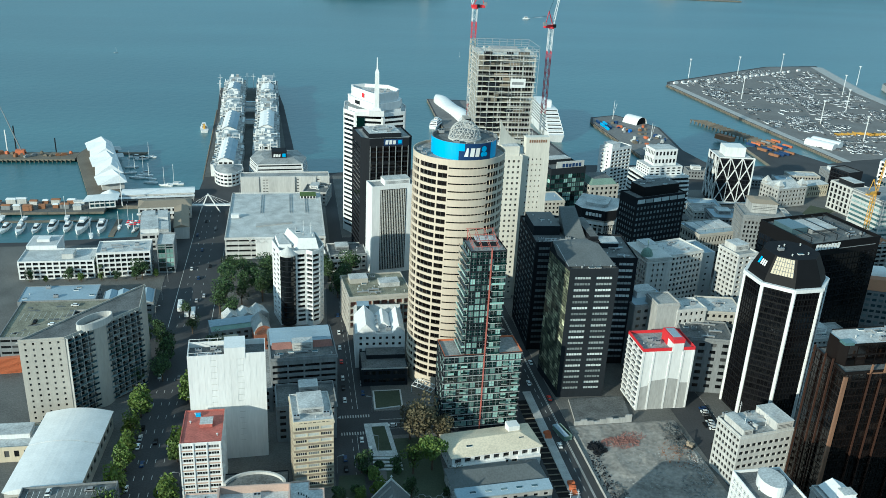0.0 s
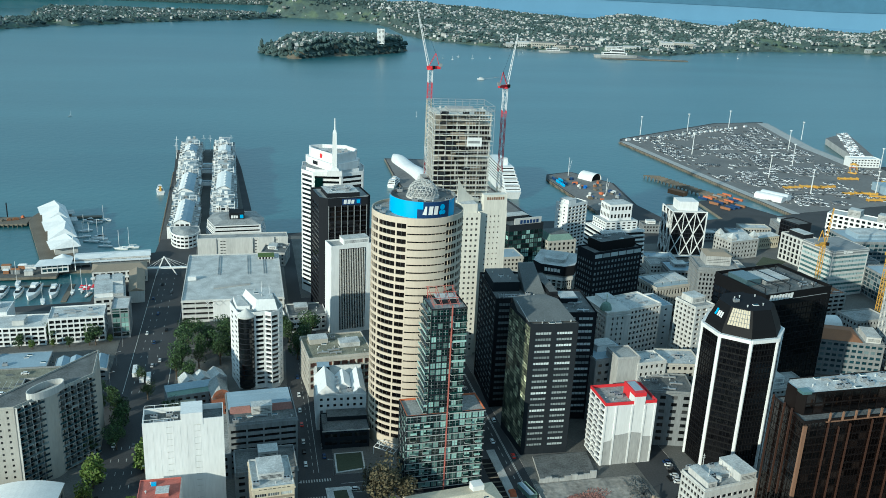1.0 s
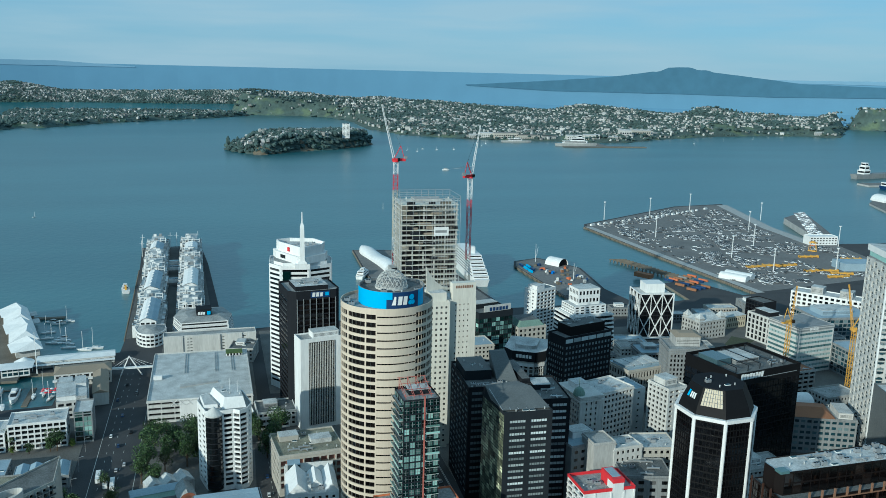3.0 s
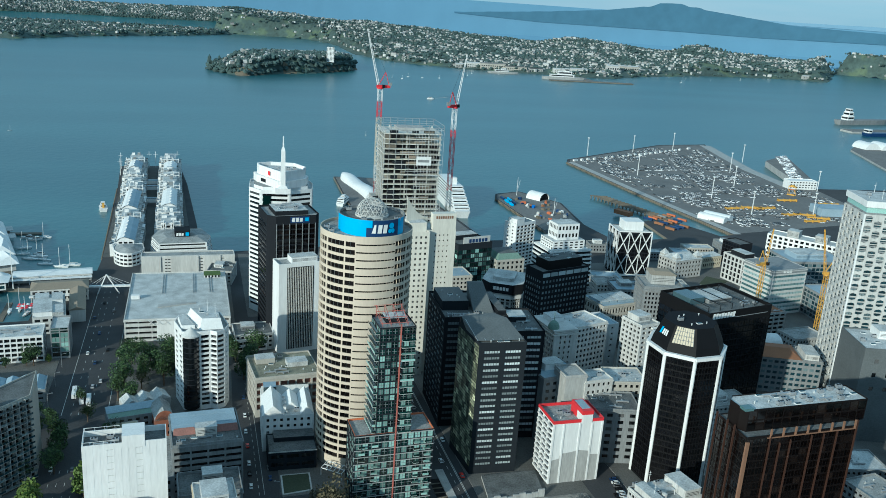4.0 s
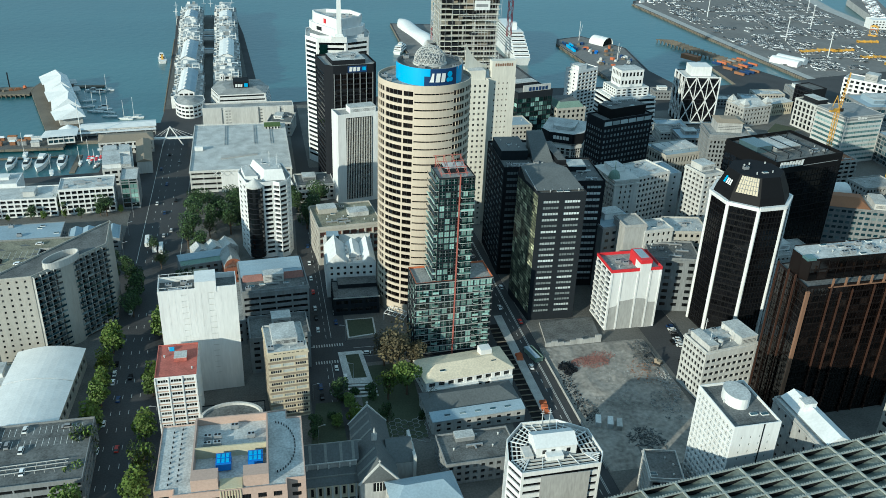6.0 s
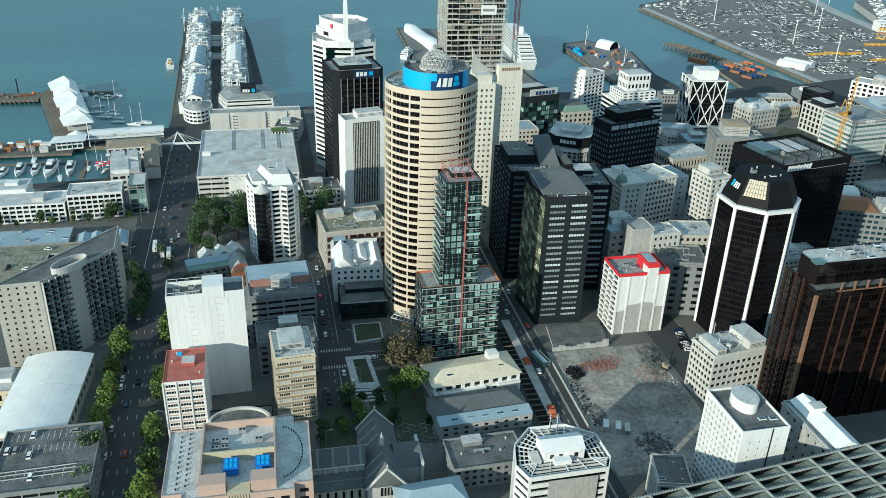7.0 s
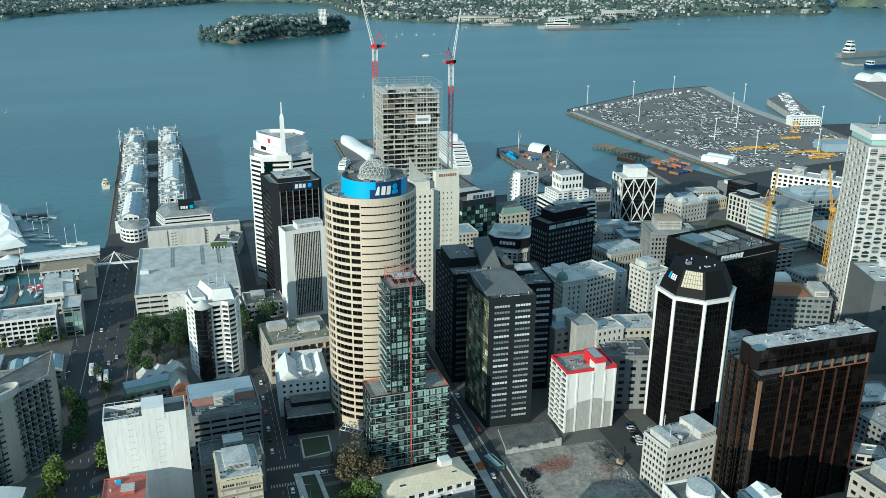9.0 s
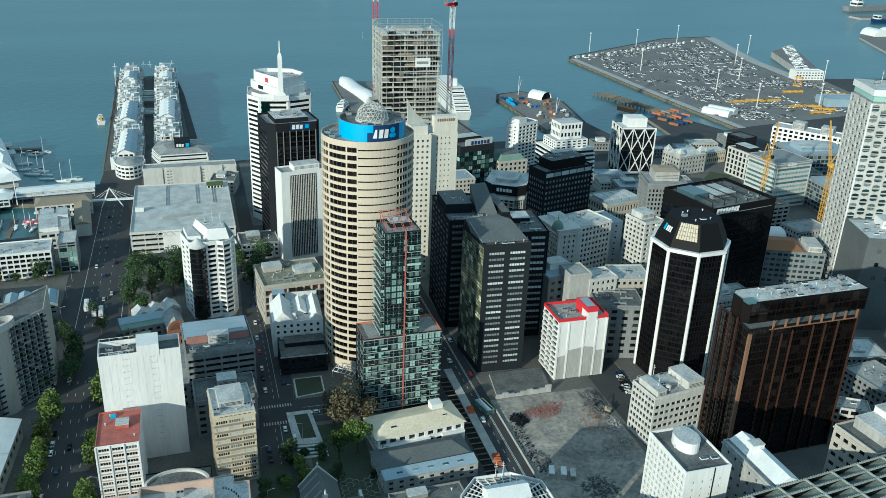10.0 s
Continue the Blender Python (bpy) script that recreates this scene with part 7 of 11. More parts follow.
clutter(root, -11, -1, -6, 6, 34.7, 4, 77, ("air_unit", "duct"))
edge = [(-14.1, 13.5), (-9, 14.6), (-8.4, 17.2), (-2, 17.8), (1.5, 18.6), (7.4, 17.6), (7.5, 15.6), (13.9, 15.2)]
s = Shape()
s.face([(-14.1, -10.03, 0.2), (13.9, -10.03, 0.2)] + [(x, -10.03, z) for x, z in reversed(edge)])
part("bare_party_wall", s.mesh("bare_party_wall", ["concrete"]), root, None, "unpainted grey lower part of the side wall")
bal = Shape().box(-0.9, 0, -4.2, 4.2, 0, 0.9).mesh("balcony", ["white"])
for k in range(11):
    for y in (-5, 4.6):
        part("balcony", bal, root, Matrix.Translation((-14.1, y, 1.2 + 3.05 * k)))

# low dark and white houses beside the round tower
root = tower("ochre_gallery_block", "weathered ochre block with open galleries and cluttered roof", 48, 470, 6, 38, 32, 25, F(8, 4, 0.84, 0.76, 4, 22, 0.5, 2.2, 0, glass="brickdust"), F(5, 4, 0.6, 0.5, 4, 21), None, F(7, 4, 0.6, 0.6, 4, 21), wall="beige", roof="roof_moss")
clutter(root, -16, 16, -12, 13, 24.1, 16, 78)
plant(root, -15, -4, 4, 12, 24.1, 3, "beige", False)
plant(root, 2, 14, -4, 4, 24.1, 2.6, "roof_light", False)
root = thing("white_gabled_house", "white rendered house row with steep gables", "house", 46, 430, 0, -2)
body(root, rect(27, 34), 21, [F(7, 5, 0.4, 0.45, 2, 20, 1), F(6, 6, 0.4, 0.4, 2, 20), None, F(9, 6, 0.5, 0.4, 2, 20)], "white", "roof_light", parapet=0.2)
pitched(root, -13.5, -2.5, -17, 7, 21, 6, "white", "y", "gable_roof", over=0.2)
pitched(root, -2, 6, -10, 7, 21, 4, "white", "y", "gable_roof", over=0.1)
pitched(root, 6.5, 13.5, -16.5, 8, 21, 4.5, "white", "y", "gable_roof", over=0.1)
pitched(root, -13, 13, 8.5, 16, 21, 3.5, "offwhite", "x", "gable_roof", over=0.1)
part("roof_lantern", Shape().box(-12, -5, 8, 15, 21, 25.6, 0, 1).mesh("roof_lantern", ["glass_blue", "roof_blue"]), root)
for k in range(3):
    part("dormer", Shape().box(-2.6, -1.0, -14 + 5 * k, -11.2 + 5 * k, 21, 24.4, 0, 1).mesh("dormer", ["white", "roof_grey"]), root)
clutter(root, -1, 5, -15, -12, 21, 2, 91, ("vent", "air_unit"))
root = tower("dark_low_block", "low black-clad block with a flat dark roof and white trim", 46, 402.6, -1, 24.6, 19, 11, F(3, 2, 0.8, 0.5, 1, 10, 0.5, 0.3, 2), None, None, F(2, 1, 0.6, 0.4, 1, 7), wall="darkgrey", roof="roof_dark", parapet=0.4)
part("white_trim", Shape().box(-12.4, 12.4, -9.65, -9.5, 10.3, 11).mesh("white_trim", ["offwhite"]), root)
part("roof_step", Shape().box(-9, 12, 1.0, 9.2, 10.6, 13.0, 0, 1).mesh("roof_step", ["darkgrey", "roof_dark"]), root)
root = thing("entrance_canopy", "white steel frame canopy over the tower entrance", "canopy", 66, 384, 0, -40)
s = Shape()
for k in range(6):
    s.beam((-6 + 2.4 * k, -3, 4.2), (-6 + 2.4 * k, 3, 5.2), 0.25)
for y, z in ((-3, 4.2), (0, 4.7), (3, 5.2)):
    s.beam((-6, y, z), (6, y, z), 0.3)
for x in (-6, 6):
    s.beam((x, -3, 0), (x, -3, 4.2), 0.3).beam((x, 3, 0), (x, 3, 5.2), 0.3)
part("frame", s.mesh("frame", ["white"]), root)
# ---------------- east side ----------------
# bronze glass tower with copper fins
root = thing("bronze_glass_tower", "black-bronze glass tower with copper vertical fins", "tower", 250, 283, 0, 2)
pol = [(-28.6, -10), (29.5, -10), (33, -6), (33, 12), (-27, 12)]
body(root, pol, 70, [F(16, 19, 0.92, 0.8, 1, 69, 0.2, 0.15, 1, split=False), F(1, 19, 0.9, 0.8, 1, 69, 0.2, 0.15, 0), F(4, 19, 0.9, 0.8, 1, 69, 0.2, 0.15, 1, split=False), None, F(6, 19, 0.9, 0.8, 1, 69, 0.2, 0.15, 1)],
     "brownstone", "roof_dark", "glass_bronze", "brownstone", 0.6)
s, ws = Shape(), []
pl = [(-25, -4.5), (38, -5), (38, 9), (-24, 9), (-27, 6), (-27, -1)]
for i in range(6):
    facade(s, ws, pl[i], pl[(i + 1) % 6], 80, F(14, 2, 0.92, 0.85, 69.6, 79.4, 0.2, 0.12, 0, split=False) if i in (0,) else None, "glass_bronze", "brownstone", 0, 69.4)
s.face([(*p, 79.4) for p in pl], 1)
part("upper_storey", s.mesh("upper_storey", ["brownstone", "roof_light"]), root)
vs = Shape()
for pos, ang, ww, wh, *_ in ws:
    vs.quad((pos.x - ww / 2, pos.y, pos.z), (pos.x + ww / 2, pos.y, pos.z), (pos.x + ww / 2, pos.y, pos.z + wh), (pos.x - ww / 2, pos.y, pos.z + wh))
part("upper_glazing", vs.mesh("upper_glazing", ["glass_bronze"]), root)
# fins in darkened copper; brighter copper paints the sun on panel, beam and caps
for k, (x, top) in enumerate(((-16.5, 70), (-11, 66), (-5.5, 67), (5.5, 68), (12, 68), (19, 68.5), (29.3, 73))):
    part("copper_fin", Shape().box(x - 0.22, x + 0.22, -10.8, -10.0, 0.2, top).mesh("copper_fin", ["copperfin_unlit"]), root)
for y in (10.5, 3, -2):
    part("copper_fin", Shape().box(-29.4, -28.5, y - 0.2, y + 0.2, 0.2, 72).mesh("copper_fin", ["copperfin_unlit"]), root)
part("copper_panel", Shape().box(-28.9, -27.3, -11.0, -10.02, 0.2, 68).mesh("copper_panel", ["copperfin"]), root, None, "wide copper corner panel")
part("edge_beam", Shape().box(-18, 29, -10.5, -10.02, 68.6, 69.0).mesh("edge_beam", ["copperfin"]), root)
for k in range(8):
    x = -16.5 + 6.4 * k
    part("fin_cap", Shape().box(x - 0.35, x + 0.35, -10.7, -10.02, 69.0, 73.0).mesh("fin_cap", ["copperfin"]), root)
part("glass_parapet", Shape().box(-27.3, -23, -4.9, -1, 79.4, 80.6).mesh("glass_parapet", ["glass_teal"]), root)
clutter(root, -20, 36, -3, 8, 79.4, 26, 81, ("air_unit", "duct", "skylight", "vent", "air_unit"))

# black octagonal tower with white corner piers
root = thing("octagonal_black_tower", "black glass octagonal tower with white corner piers", "tower", 243.8, 357.3, 0, 4)
Ro = 20.0
octo = [(Ro * math.cos(radians(22.5 + 45 * k)), Ro * math.sin(radians(22.5 + 45 * k))) for k in range(8)]
octo = octo[4:] + octo[:4]
body(root, octo, 76, [F(7, 22, 0.9, 0.82, 1, 73.5, 1.4, 0.3, 0, split=False) if k not in (0, 1, 2) else F(7, 22, 0.9, 0.82, 1, 73.5, 1.4, 0.3, 0) for k in range(8)], "black", "roof_dark", "glass_black", "charcoal", 0.5)
for k in range(8):
    p = octo[k]
    s = Shape()
    s.cyl(p[0] * 0.985, p[1] * 0.985, 0.2, 75.5, 1.0, 8)
    part("white_pier", s.mesh("white_pier", ["white"]), root)
for k in range(8):
    p, q = Vector((*octo[k], 0)), Vector((*octo[(k + 1) % 8], 0))
    s = Shape()
    s.beam(p + Vector((0, 0, 75.2)), q + Vector((0, 0, 75.2)), 1.8)
    part("white_beam", s.mesh("white_beam", ["white"]), root)
s = Shape()
s.prism(inset(octo, 0.8), 75.5, 80, 0, inset(octo, 2)).prism(inset(octo, 2), 80, 89, 0, inset(octo, 6), 1)
part("crown", s.mesh("crown", ["black", "charcoal"]), root, None, "black faceted sloping crown")
o1, o2 = inset(octo, 2), inset(octo, 6)
a, b_, c, d = Vector((*o1[0], 80)), Vector((*o1[1], 80)), Vector((*o2[1], 89)), Vector((*o2[0], 89))
nn = (b_ - a).cross(d - a).normalized() * 0.25
s = Shape()
lerp = lambda f, g: (a + (b_ - a) * f) * (1 - g) + (d + (c - d) * f) * g + nn
s.quad(lerp(0.1, 0.08), lerp(0.9, 0.08), lerp(0.9, 0.95), lerp(0.1, 0.95))
panel = part("skylight_panel", s.mesh("skylight_panel", ["cream"]), root, None, "large cream gridded skylight on the crown")
s = Shape()
for k in range(1, 9):
    s.beam(lerp(0.1 + 0.1 * k - 0.01, 0.08) + nn, lerp(0.1 + 0.1 * k - 0.01, 0.95) + nn, 0.18)
for k in range(1, 4):
    s.beam(lerp(0.1, 0.08 + 0.22 * k) + nn, lerp(0.9, 0.08 + 0.22 * k) + nn, 0.18)
part("skylight_bars", s.mesh("skylight_bars", ["grey"]), panel)
a, b_, c, d = Vector((*o1[7], 80)), Vector((*o1[0], 80)), Vector((*o2[0], 89)), Vector((*o2[7], 89))
nn = (b_ - a).cross(d - a).normalized() * 0.3
s = Shape()
for k in range(3):
    s.quad(lerp(0.42 + 0.12 * k, 0.25), lerp(0.51 + 0.12 * k, 0.25), lerp(0.51 + 0.12 * k, 0.55), lerp(0.42 + 0.12 * k, 0.55))
part("sign", s.mesh("sign", ["white"]), root)
s = Shape()
s.quad(lerp(0.26, 0.25), lerp(0.37, 0.25), lerp(0.37, 0.6), lerp(0.26, 0.6))
part("sign_emblem", s.mesh("sign_emblem", ["skyblue"]), root)
clutter(root, -9, 9, -8, 8, 89, 7, 82, ("vent", "skylight", "air_unit"))

# black glass office with a roof sign
root = tower("black_sign_office", "black glass office tower with a white roof-edge sign", 321, 447, 12, 54, 44, 66, F(12, 14, 0.93, 0.85, 1, 58, 0.3, 0.15, 1, split=False), F(8, 14, 0.93, 0.85, 1, 58, 0.3, 0.15, 1, split=False), None, F(8, 14, 0.93, 0.85, 1, 58, 0.3, 0.15, 1, split=False), category="tower", wall="black", roof="roof_dark", glass="glass_black", frame_m="charcoal", parapet=2.2)
bars(root, -24, -5, 61.6, 65.2, -22, 8, "white", 0.22, slant=0.15)
s = Shape()
s.box(-5, 24, -22.1, -22.02, 61.0, 61.4)
part("edge_strip", s.mesh("edge_strip", ["grey"]), root)
plant(root, -10, 10, -4, 14, 63.8, 2.4, "grey")
s = Shape()
for k in range(5):
    s.beam((-22 + 10 * k, -16, 67.5), (-22 + 10 * k, 16, 67.5), 0.4)
    s.beam((-22 + 10 * k, -16, 64), (-22 + 10 * k, -16, 67.5), 0.4)
    s.beam((-22 + 10 * k, 16, 64), (-22 + 10 * k, 16, 67.5), 0.4)
part("roof_frame", s.mesh("roof_frame", ["darkgrey"]), root)
s = Shape()
s.box(-24, -12, -2, 14, 63.8, 68, 0)
part("glass_lantern", s.mesh("glass_lantern", ["glass_blue"]), root)
clutter(root, 8, 22, -14, 10, 63.8, 6, 83)

# beige office with round roof tanks, in front of the octagon
root = tower("beige_office_block", "cream office block with square windows and stepped roof", 207.2, 302.5, 9, 29, 17, 27, F(9, 6, 0.72, 0.5, 1, 23, 0.5, 0.4, 1), F(5, 6, 0.6, 0.5, 1, 25, 0.5, 0.4, 0), None, F(7, 7, 0.7, 0.55, 1, 26, 0.5, 0.4, 1), wall="offwhite", roof="roof_grey")
plant(root, -13, -8, -8, 6, 26.1, 3.4, "offwhite")
plant(root, 5, 14, -8, 7, 26.1, 4.2, "offwhite")
plant(root, -7, 4, -2, 7, 26.1, 1.6, "offwhite", False)
clutter(root, -12, 12, -7, 7, 27.6, 12, 84, ("tank", "duct", "air_unit", "aerial"))

# white grid tower with an oval roof room, and a narrow pale slab beside
root = tower("white_grid_tower", "white residential tower with a gridded window side", 169, 227, 1, 19, 26, 50, F(4, 14, 0.16, 0.3, 1, 46, 2, 0.25, 0), None, None, F(10, 17, 0.72, 0.62, 1, 48.5, 0.5, 0.5, 1, 1), category="tower", wall="white", roof="roof_dark", glass="blind_dim", frame_m="white", parapet=1.0)
s = Shape()
s.prism([(4.6 * math.cos(radians(k)), 3 + 6.2 * math.sin(radians(k))) for k in range(0, 360, 15)], 49, 53.5, 0, None, 1)
part("oval_roof_room", s.mesh("oval_roof_room", ["white", "roof_light"]), root)
s = Shape()
s.box(2.4, 2.9, -13.12, -13.0, 0.2, 49.8)
part("wall_groove", s.mesh("wall_groove", ["darkgrey"]), root)
clutter(root, -8, 8, -11, 11, 49, 6, 85, ("vent", "skylight", "vent"))
root = tower("pale_slab_block", "narrow pale grey slab with a long pitched roof", 200, 224, 1, 13, 31, 41, F(3, 8, 0.2, 0.25, 2, 40, 1), None, None, F(6, 8, 0.25, 0.3, 2, 40, 2), wall="concrete", roof="roof_light")
pitched(root, -4, 6.5, -15, 15, 41, 3, "white", "y", "pitched_roof", over=0.1)
plant(root, -2, 3, 3, 7, 40.5, 5, "white", False)
root = tower("striped_low_block", "low block with dark and white sloping stripes", 147, 234, -14, 13, 17, 18, F(3, 4, 0.8, 0.4, 1, 17), F(4, 4, 0.8, 0.4, 1, 17), None, F(1, 5, 0.95, 0.5, 1, 17, 0.3, 0.6, 0, glass="black"), wall="offwhite", roof="roof_dark")
clutter(root, -5, 5, -6, 6, 17.1, 4, 86)
root = tower("pale_grid_block", "pale block with a small-window front and glass roof room", 263, 230, 6, 30, 22, 40, F(7, 8, 0.6, 0.4, 1, 38, 0.5, 0.3), F(5, 8, 0.6, 0.4, 1, 38), None, F(5, 8, 0.6, 0.4, 1, 38, 0.5, 0.3), wall="beige", roof="roof_dark")
plant(root, -8, 12, -8, 8, 39.1, 5, "concrete", False)
plant(root, 2, 14, -6, 8, 44.1, 3, "white", False)

# low roofs in the shade behind the bronze tower
root = tower("low_red_roofed_shop", "low shop with a dull dark red hipped roof", 303, 271, -8, 30, 16, 7, F(6, 2, 0.6, 0.5, 0.6, 6.6), None, None, F(3, 2, 0.6, 0.5, 0.6, 6.6), wall="brownstone", roof="roof_dark")
pitched(root, -15, 15, -8, 8, 7, 2.6, "brick", "x", "hipped_roof", 5)
root = tower("white_fronted_shop", "small brick block with a white windowed front", 300, 289, -30, 24, 11, 11, F(5, 2, 0.75, 0.6, 3, 10.4, 0.4, 0.3, 1), F(3, 2, 0.5, 0.5, 3, 10.4), None, F(3, 2, 0.5, 0.5, 3, 10.4), wall="offwhite", roof="roof_grey")
clutter(root, -10, 10, -4, 4, 10.1, 4, 191)

# right edge: tall white lattice-windowed tower and neighbours
root = tower("white_deco_tower", "very tall white apartment tower behind a honeycomb of staggered openings", 431, 436, -20, 40.4, 32.4, 127, F(7, 38, 0.94, 0.72, 4, 124, 0.6, 0.2, 2, 0, glass="glass_blue", split=False), F(6, 34, 0.6, 0.5, 4, 124, 2, 0.6, 0, split=False), None, F(6, 38, 0.94, 0.72, 4, 124, 0.6, 0.2, 2, glass="glass_blue", split=False), category="tower", wall="grey", roof="roof_light", glass="glass")


def honeycomb(wide, cols, z0, z1, rows, dep):
    """A white screen of staggered eight-cornered openings: one mesh a column, along x from 0, facing -y."""
    out = []
    b, h = wide / cols, (z1 - z0) / rows
    for odd in (0, 1):
        s = Shape()
        cells = [(z0 + h * (k + 0.5 * odd), z0 + h * (k + 1 + 0.5 * odd)) for k in range(rows - odd)]
        for za, zb in cells:
            m, c = (za + zb) / 2, 0.5 * (zb - za)
            o = [(0, m), (0, za), (b / 2, za), (b, za), (b, m), (b, zb), (b / 2, zb), (0, zb)]
            w, t = b * 0.42, c * 0.76
            i = [(b / 2 - w, m), (b / 2 - w * 0.9, m - t * 0.74), (b / 2, m - t), (b / 2 + w * 0.9, m - t * 0.74), (b / 2 + w, m), (b / 2 + w * 0.9, m + t * 0.74), (b / 2, m + t), (b / 2 - w * 0.9, m + t * 0.74)]
            for k in range(8):
                n = (k + 1) % 8
                s.quad((o[k][0], 0, o[k][1]), (o[n][0], 0, o[n][1]), (i[n][0], 0, i[n][1]), (i[k][0], 0, i[k][1]), 0)
                s.quad((i[k][0], 0, i[k][1]), (i[n][0], 0, i[n][1]), (i[n][0], dep, i[n][1]), (i[k][0], dep, i[k][1]), 0)
            s.box(0.3, b - 0.3, 0.5, dep - 0.02, m - 0.3, m + 0.25)
        if odd:
            s.box(0, b, 0.0, dep, z0, z0 + h / 2).box(0, b, 0.0, dep, z1 - h / 2, z1)
        out.append(s.mesh("screen_column", ["offwhite"]))
    return b, out


for wide, cols, m in ((42.0, 7, Matrix.Translation((-21, -17.1, 0))), (34.0, 6, Matrix.Translation((-21.1, 17, 0)) @ Matrix.Rotation(radians(-90), 4, "Z"))):
    b, cells = honeycomb(wide, cols, 3, 126, 19, 0.88)
    for k in range(cols):
        part("screen_column", cells[k % 2], root, m @ Matrix.Translation((b * k, 0, 0)))
for x in (-21.0, 21.0):
    part("pilaster", Shape().box(x - 0.5, x + 0.5, -17.5, -16.6, 2, 126).mesh("pilaster", ["white"]), root)
s = Shape()
s.box(-20, 20, -16, 16, 126, 130.5, 1).box(-21.2, 21.2, -17.2, 17.2, 130.5, 134.5, 0, 2)
part("roof_crown", s.mesh("roof_crown", ["white", "glass_green", "roof_light"]), root)
clutter(root, -16, 16, -12, 12, 134.5, 10, 90, ("air_unit", "duct", "aerial", "vent"))
root = tower("concrete_block", "bare grey concrete block with flat roof and railing", 398, 382, -18, 40, 34, 60, F(4, 3, 0.3, 0.3, 30, 56, 4), None, None, None, wall="slate", roof="roof_light")
clutter(root, -16, 16, -12, 12, 59.1, 8, 87)
plant(root, -4, 16, 2, 14, 59.1, 5, "white")
root = tower("red_roofed_hall", "low pale hall with a faded red roof between towers", 383, 446, -22, 40, 26, 25, F(10, 6, 0.7, 0.5, 1, 24), F(5, 6, 0.6, 0.5, 1, 24), None, F(5, 6, 0.6, 0.5, 1, 24), wall="grey", roof="roof_grey", glass="glass_blue")
pitched(root, -20, 6, -13, 13, 25, 2.5, "rust", "x", "hipped_roof", 5)
plant(root, 9, 18, -10, 8, 24, 4, "offwhite")
clutter(root, 8, 18, 8, 12, 24.1, 3, 89)

# waterfront blocks by the port
root = tower("brick_customs_house", "grey-brown stone hall with a pale hipped roof and pavilions", 442.5, 681, 13, 33, 24, 18, F(8, 4, 0.45, 0.55, 1, 17, 0.8, 0.35), F(6, 4, 0.45, 0.55, 1, 17, 0.8, 0.35), None, F(6, 4, 0.45, 0.55, 1, 17, 0.8, 0.35), wall="concrete", roof="roof_light")
pitched(root, -16.5, 16.5, -12, 12, 18, 4, "roof_light", "x", "hipped_roof", 9)
for x, y in ((-13, -8), (13, -8), (-13, 8)):
    s = Shape()
    s.box(x - 3, x + 3, y - 3, y + 3, 18, 20.5).prism([(x - 3.2, y - 3.2), (x + 3.2, y - 3.2), (x + 3.2, y + 3.2), (x - 3.2, y + 3.2)], 20.5, 25, 1, [(x - 0.2, y - 0.2), (x + 0.2, y - 0.2), (x + 0.2, y + 0.2), (x - 0.2, y + 0.2)])
    part("pavilion", s.mesh("pavilion", ["concrete", "roof_light"]), root)
root = tower("sandstone_station", "orange-cream stone building with arched windows", 487, 703, 12, 25, 14, 12, F(9, 2, 0.5, 0.6, 1, 11), F(5, 2, 0.5, 0.6, 1, 11), None, F(5, 2, 0.5, 0.6, 1, 11), wall="cream", roof="roof_light")
pitched(root, -12.5, 12.5, -7, 7, 12, 2.5, "roof_light", "x", "hipped_roof", 5)
slab("lawn", "small green lawn between the waterfront blocks", [(446, 650), (458, 638), (482, 656), (468, 672)], 0.1, 0.3, "lawn", "concrete", "lawn")
root = thing("braced_black_tower", "black office block behind a white diagonal steel lattice", "tower", 391, 690, 0, -8)
LH = 44
body(root, rect(31, 26), LH, [F(9, 11, 0.92, 0.8, 1, 42, 0.3, 0.15, 0), F(8, 11, 0.92, 0.8, 1, 42, 0.3, 0.15, 0, split=False), None, F(8, 11, 0.92, 0.8, 1, 42, 0.3, 0.15, 0)], "charcoal", "offwhite", "glass_black", "charcoal", 0.5)
for fx, fy, ux, uy, L in ((-16.1, -13.6, 1, 0, 32.2), (-16.1, 13.6, 0, -1, 27.2)):
    for k in range(4):
        x = L * k / 3
        part("column", Shape().beam((fx + ux * x, fy + uy * x, 2), (fx + ux * x, fy + uy * x, LH), 0.9 if k in (0, 3) else 0.55).mesh("column", ["white"]), root)
    for k in range(3):
        for half in range(2):
            za, zb = 2 + half * 21, 2 + (half + 1) * 21
            for xa, xb in ((L * k / 3, L * (k + 1) / 3), (L * (k + 1) / 3, L * k / 3)):
                part("brace", Shape().beam((fx + ux * xa, fy + uy * xa, za), (fx + ux * xb, fy + uy * xb, zb), 0.75).mesh("brace", ["white"]), root)
s = Shape()
s.box(-9, 9, -8, 8, LH - 0.4, LH + 8)
part("plant_room", s.mesh("plant_room", ["white"]), root)
for q in ((-16.3, 16.3, -13.9, -13.2, LH - 0.6, LH + 0.4), (-16.4, -15.7, -13.1, 13.9, LH - 0.6, LH + 0.4), (-16.3, 16.3, -14.4, -13.2, 1, 3)):
    part("edge_beam", Shape().box(*q).mesh("edge_beam", ["white"]), root)

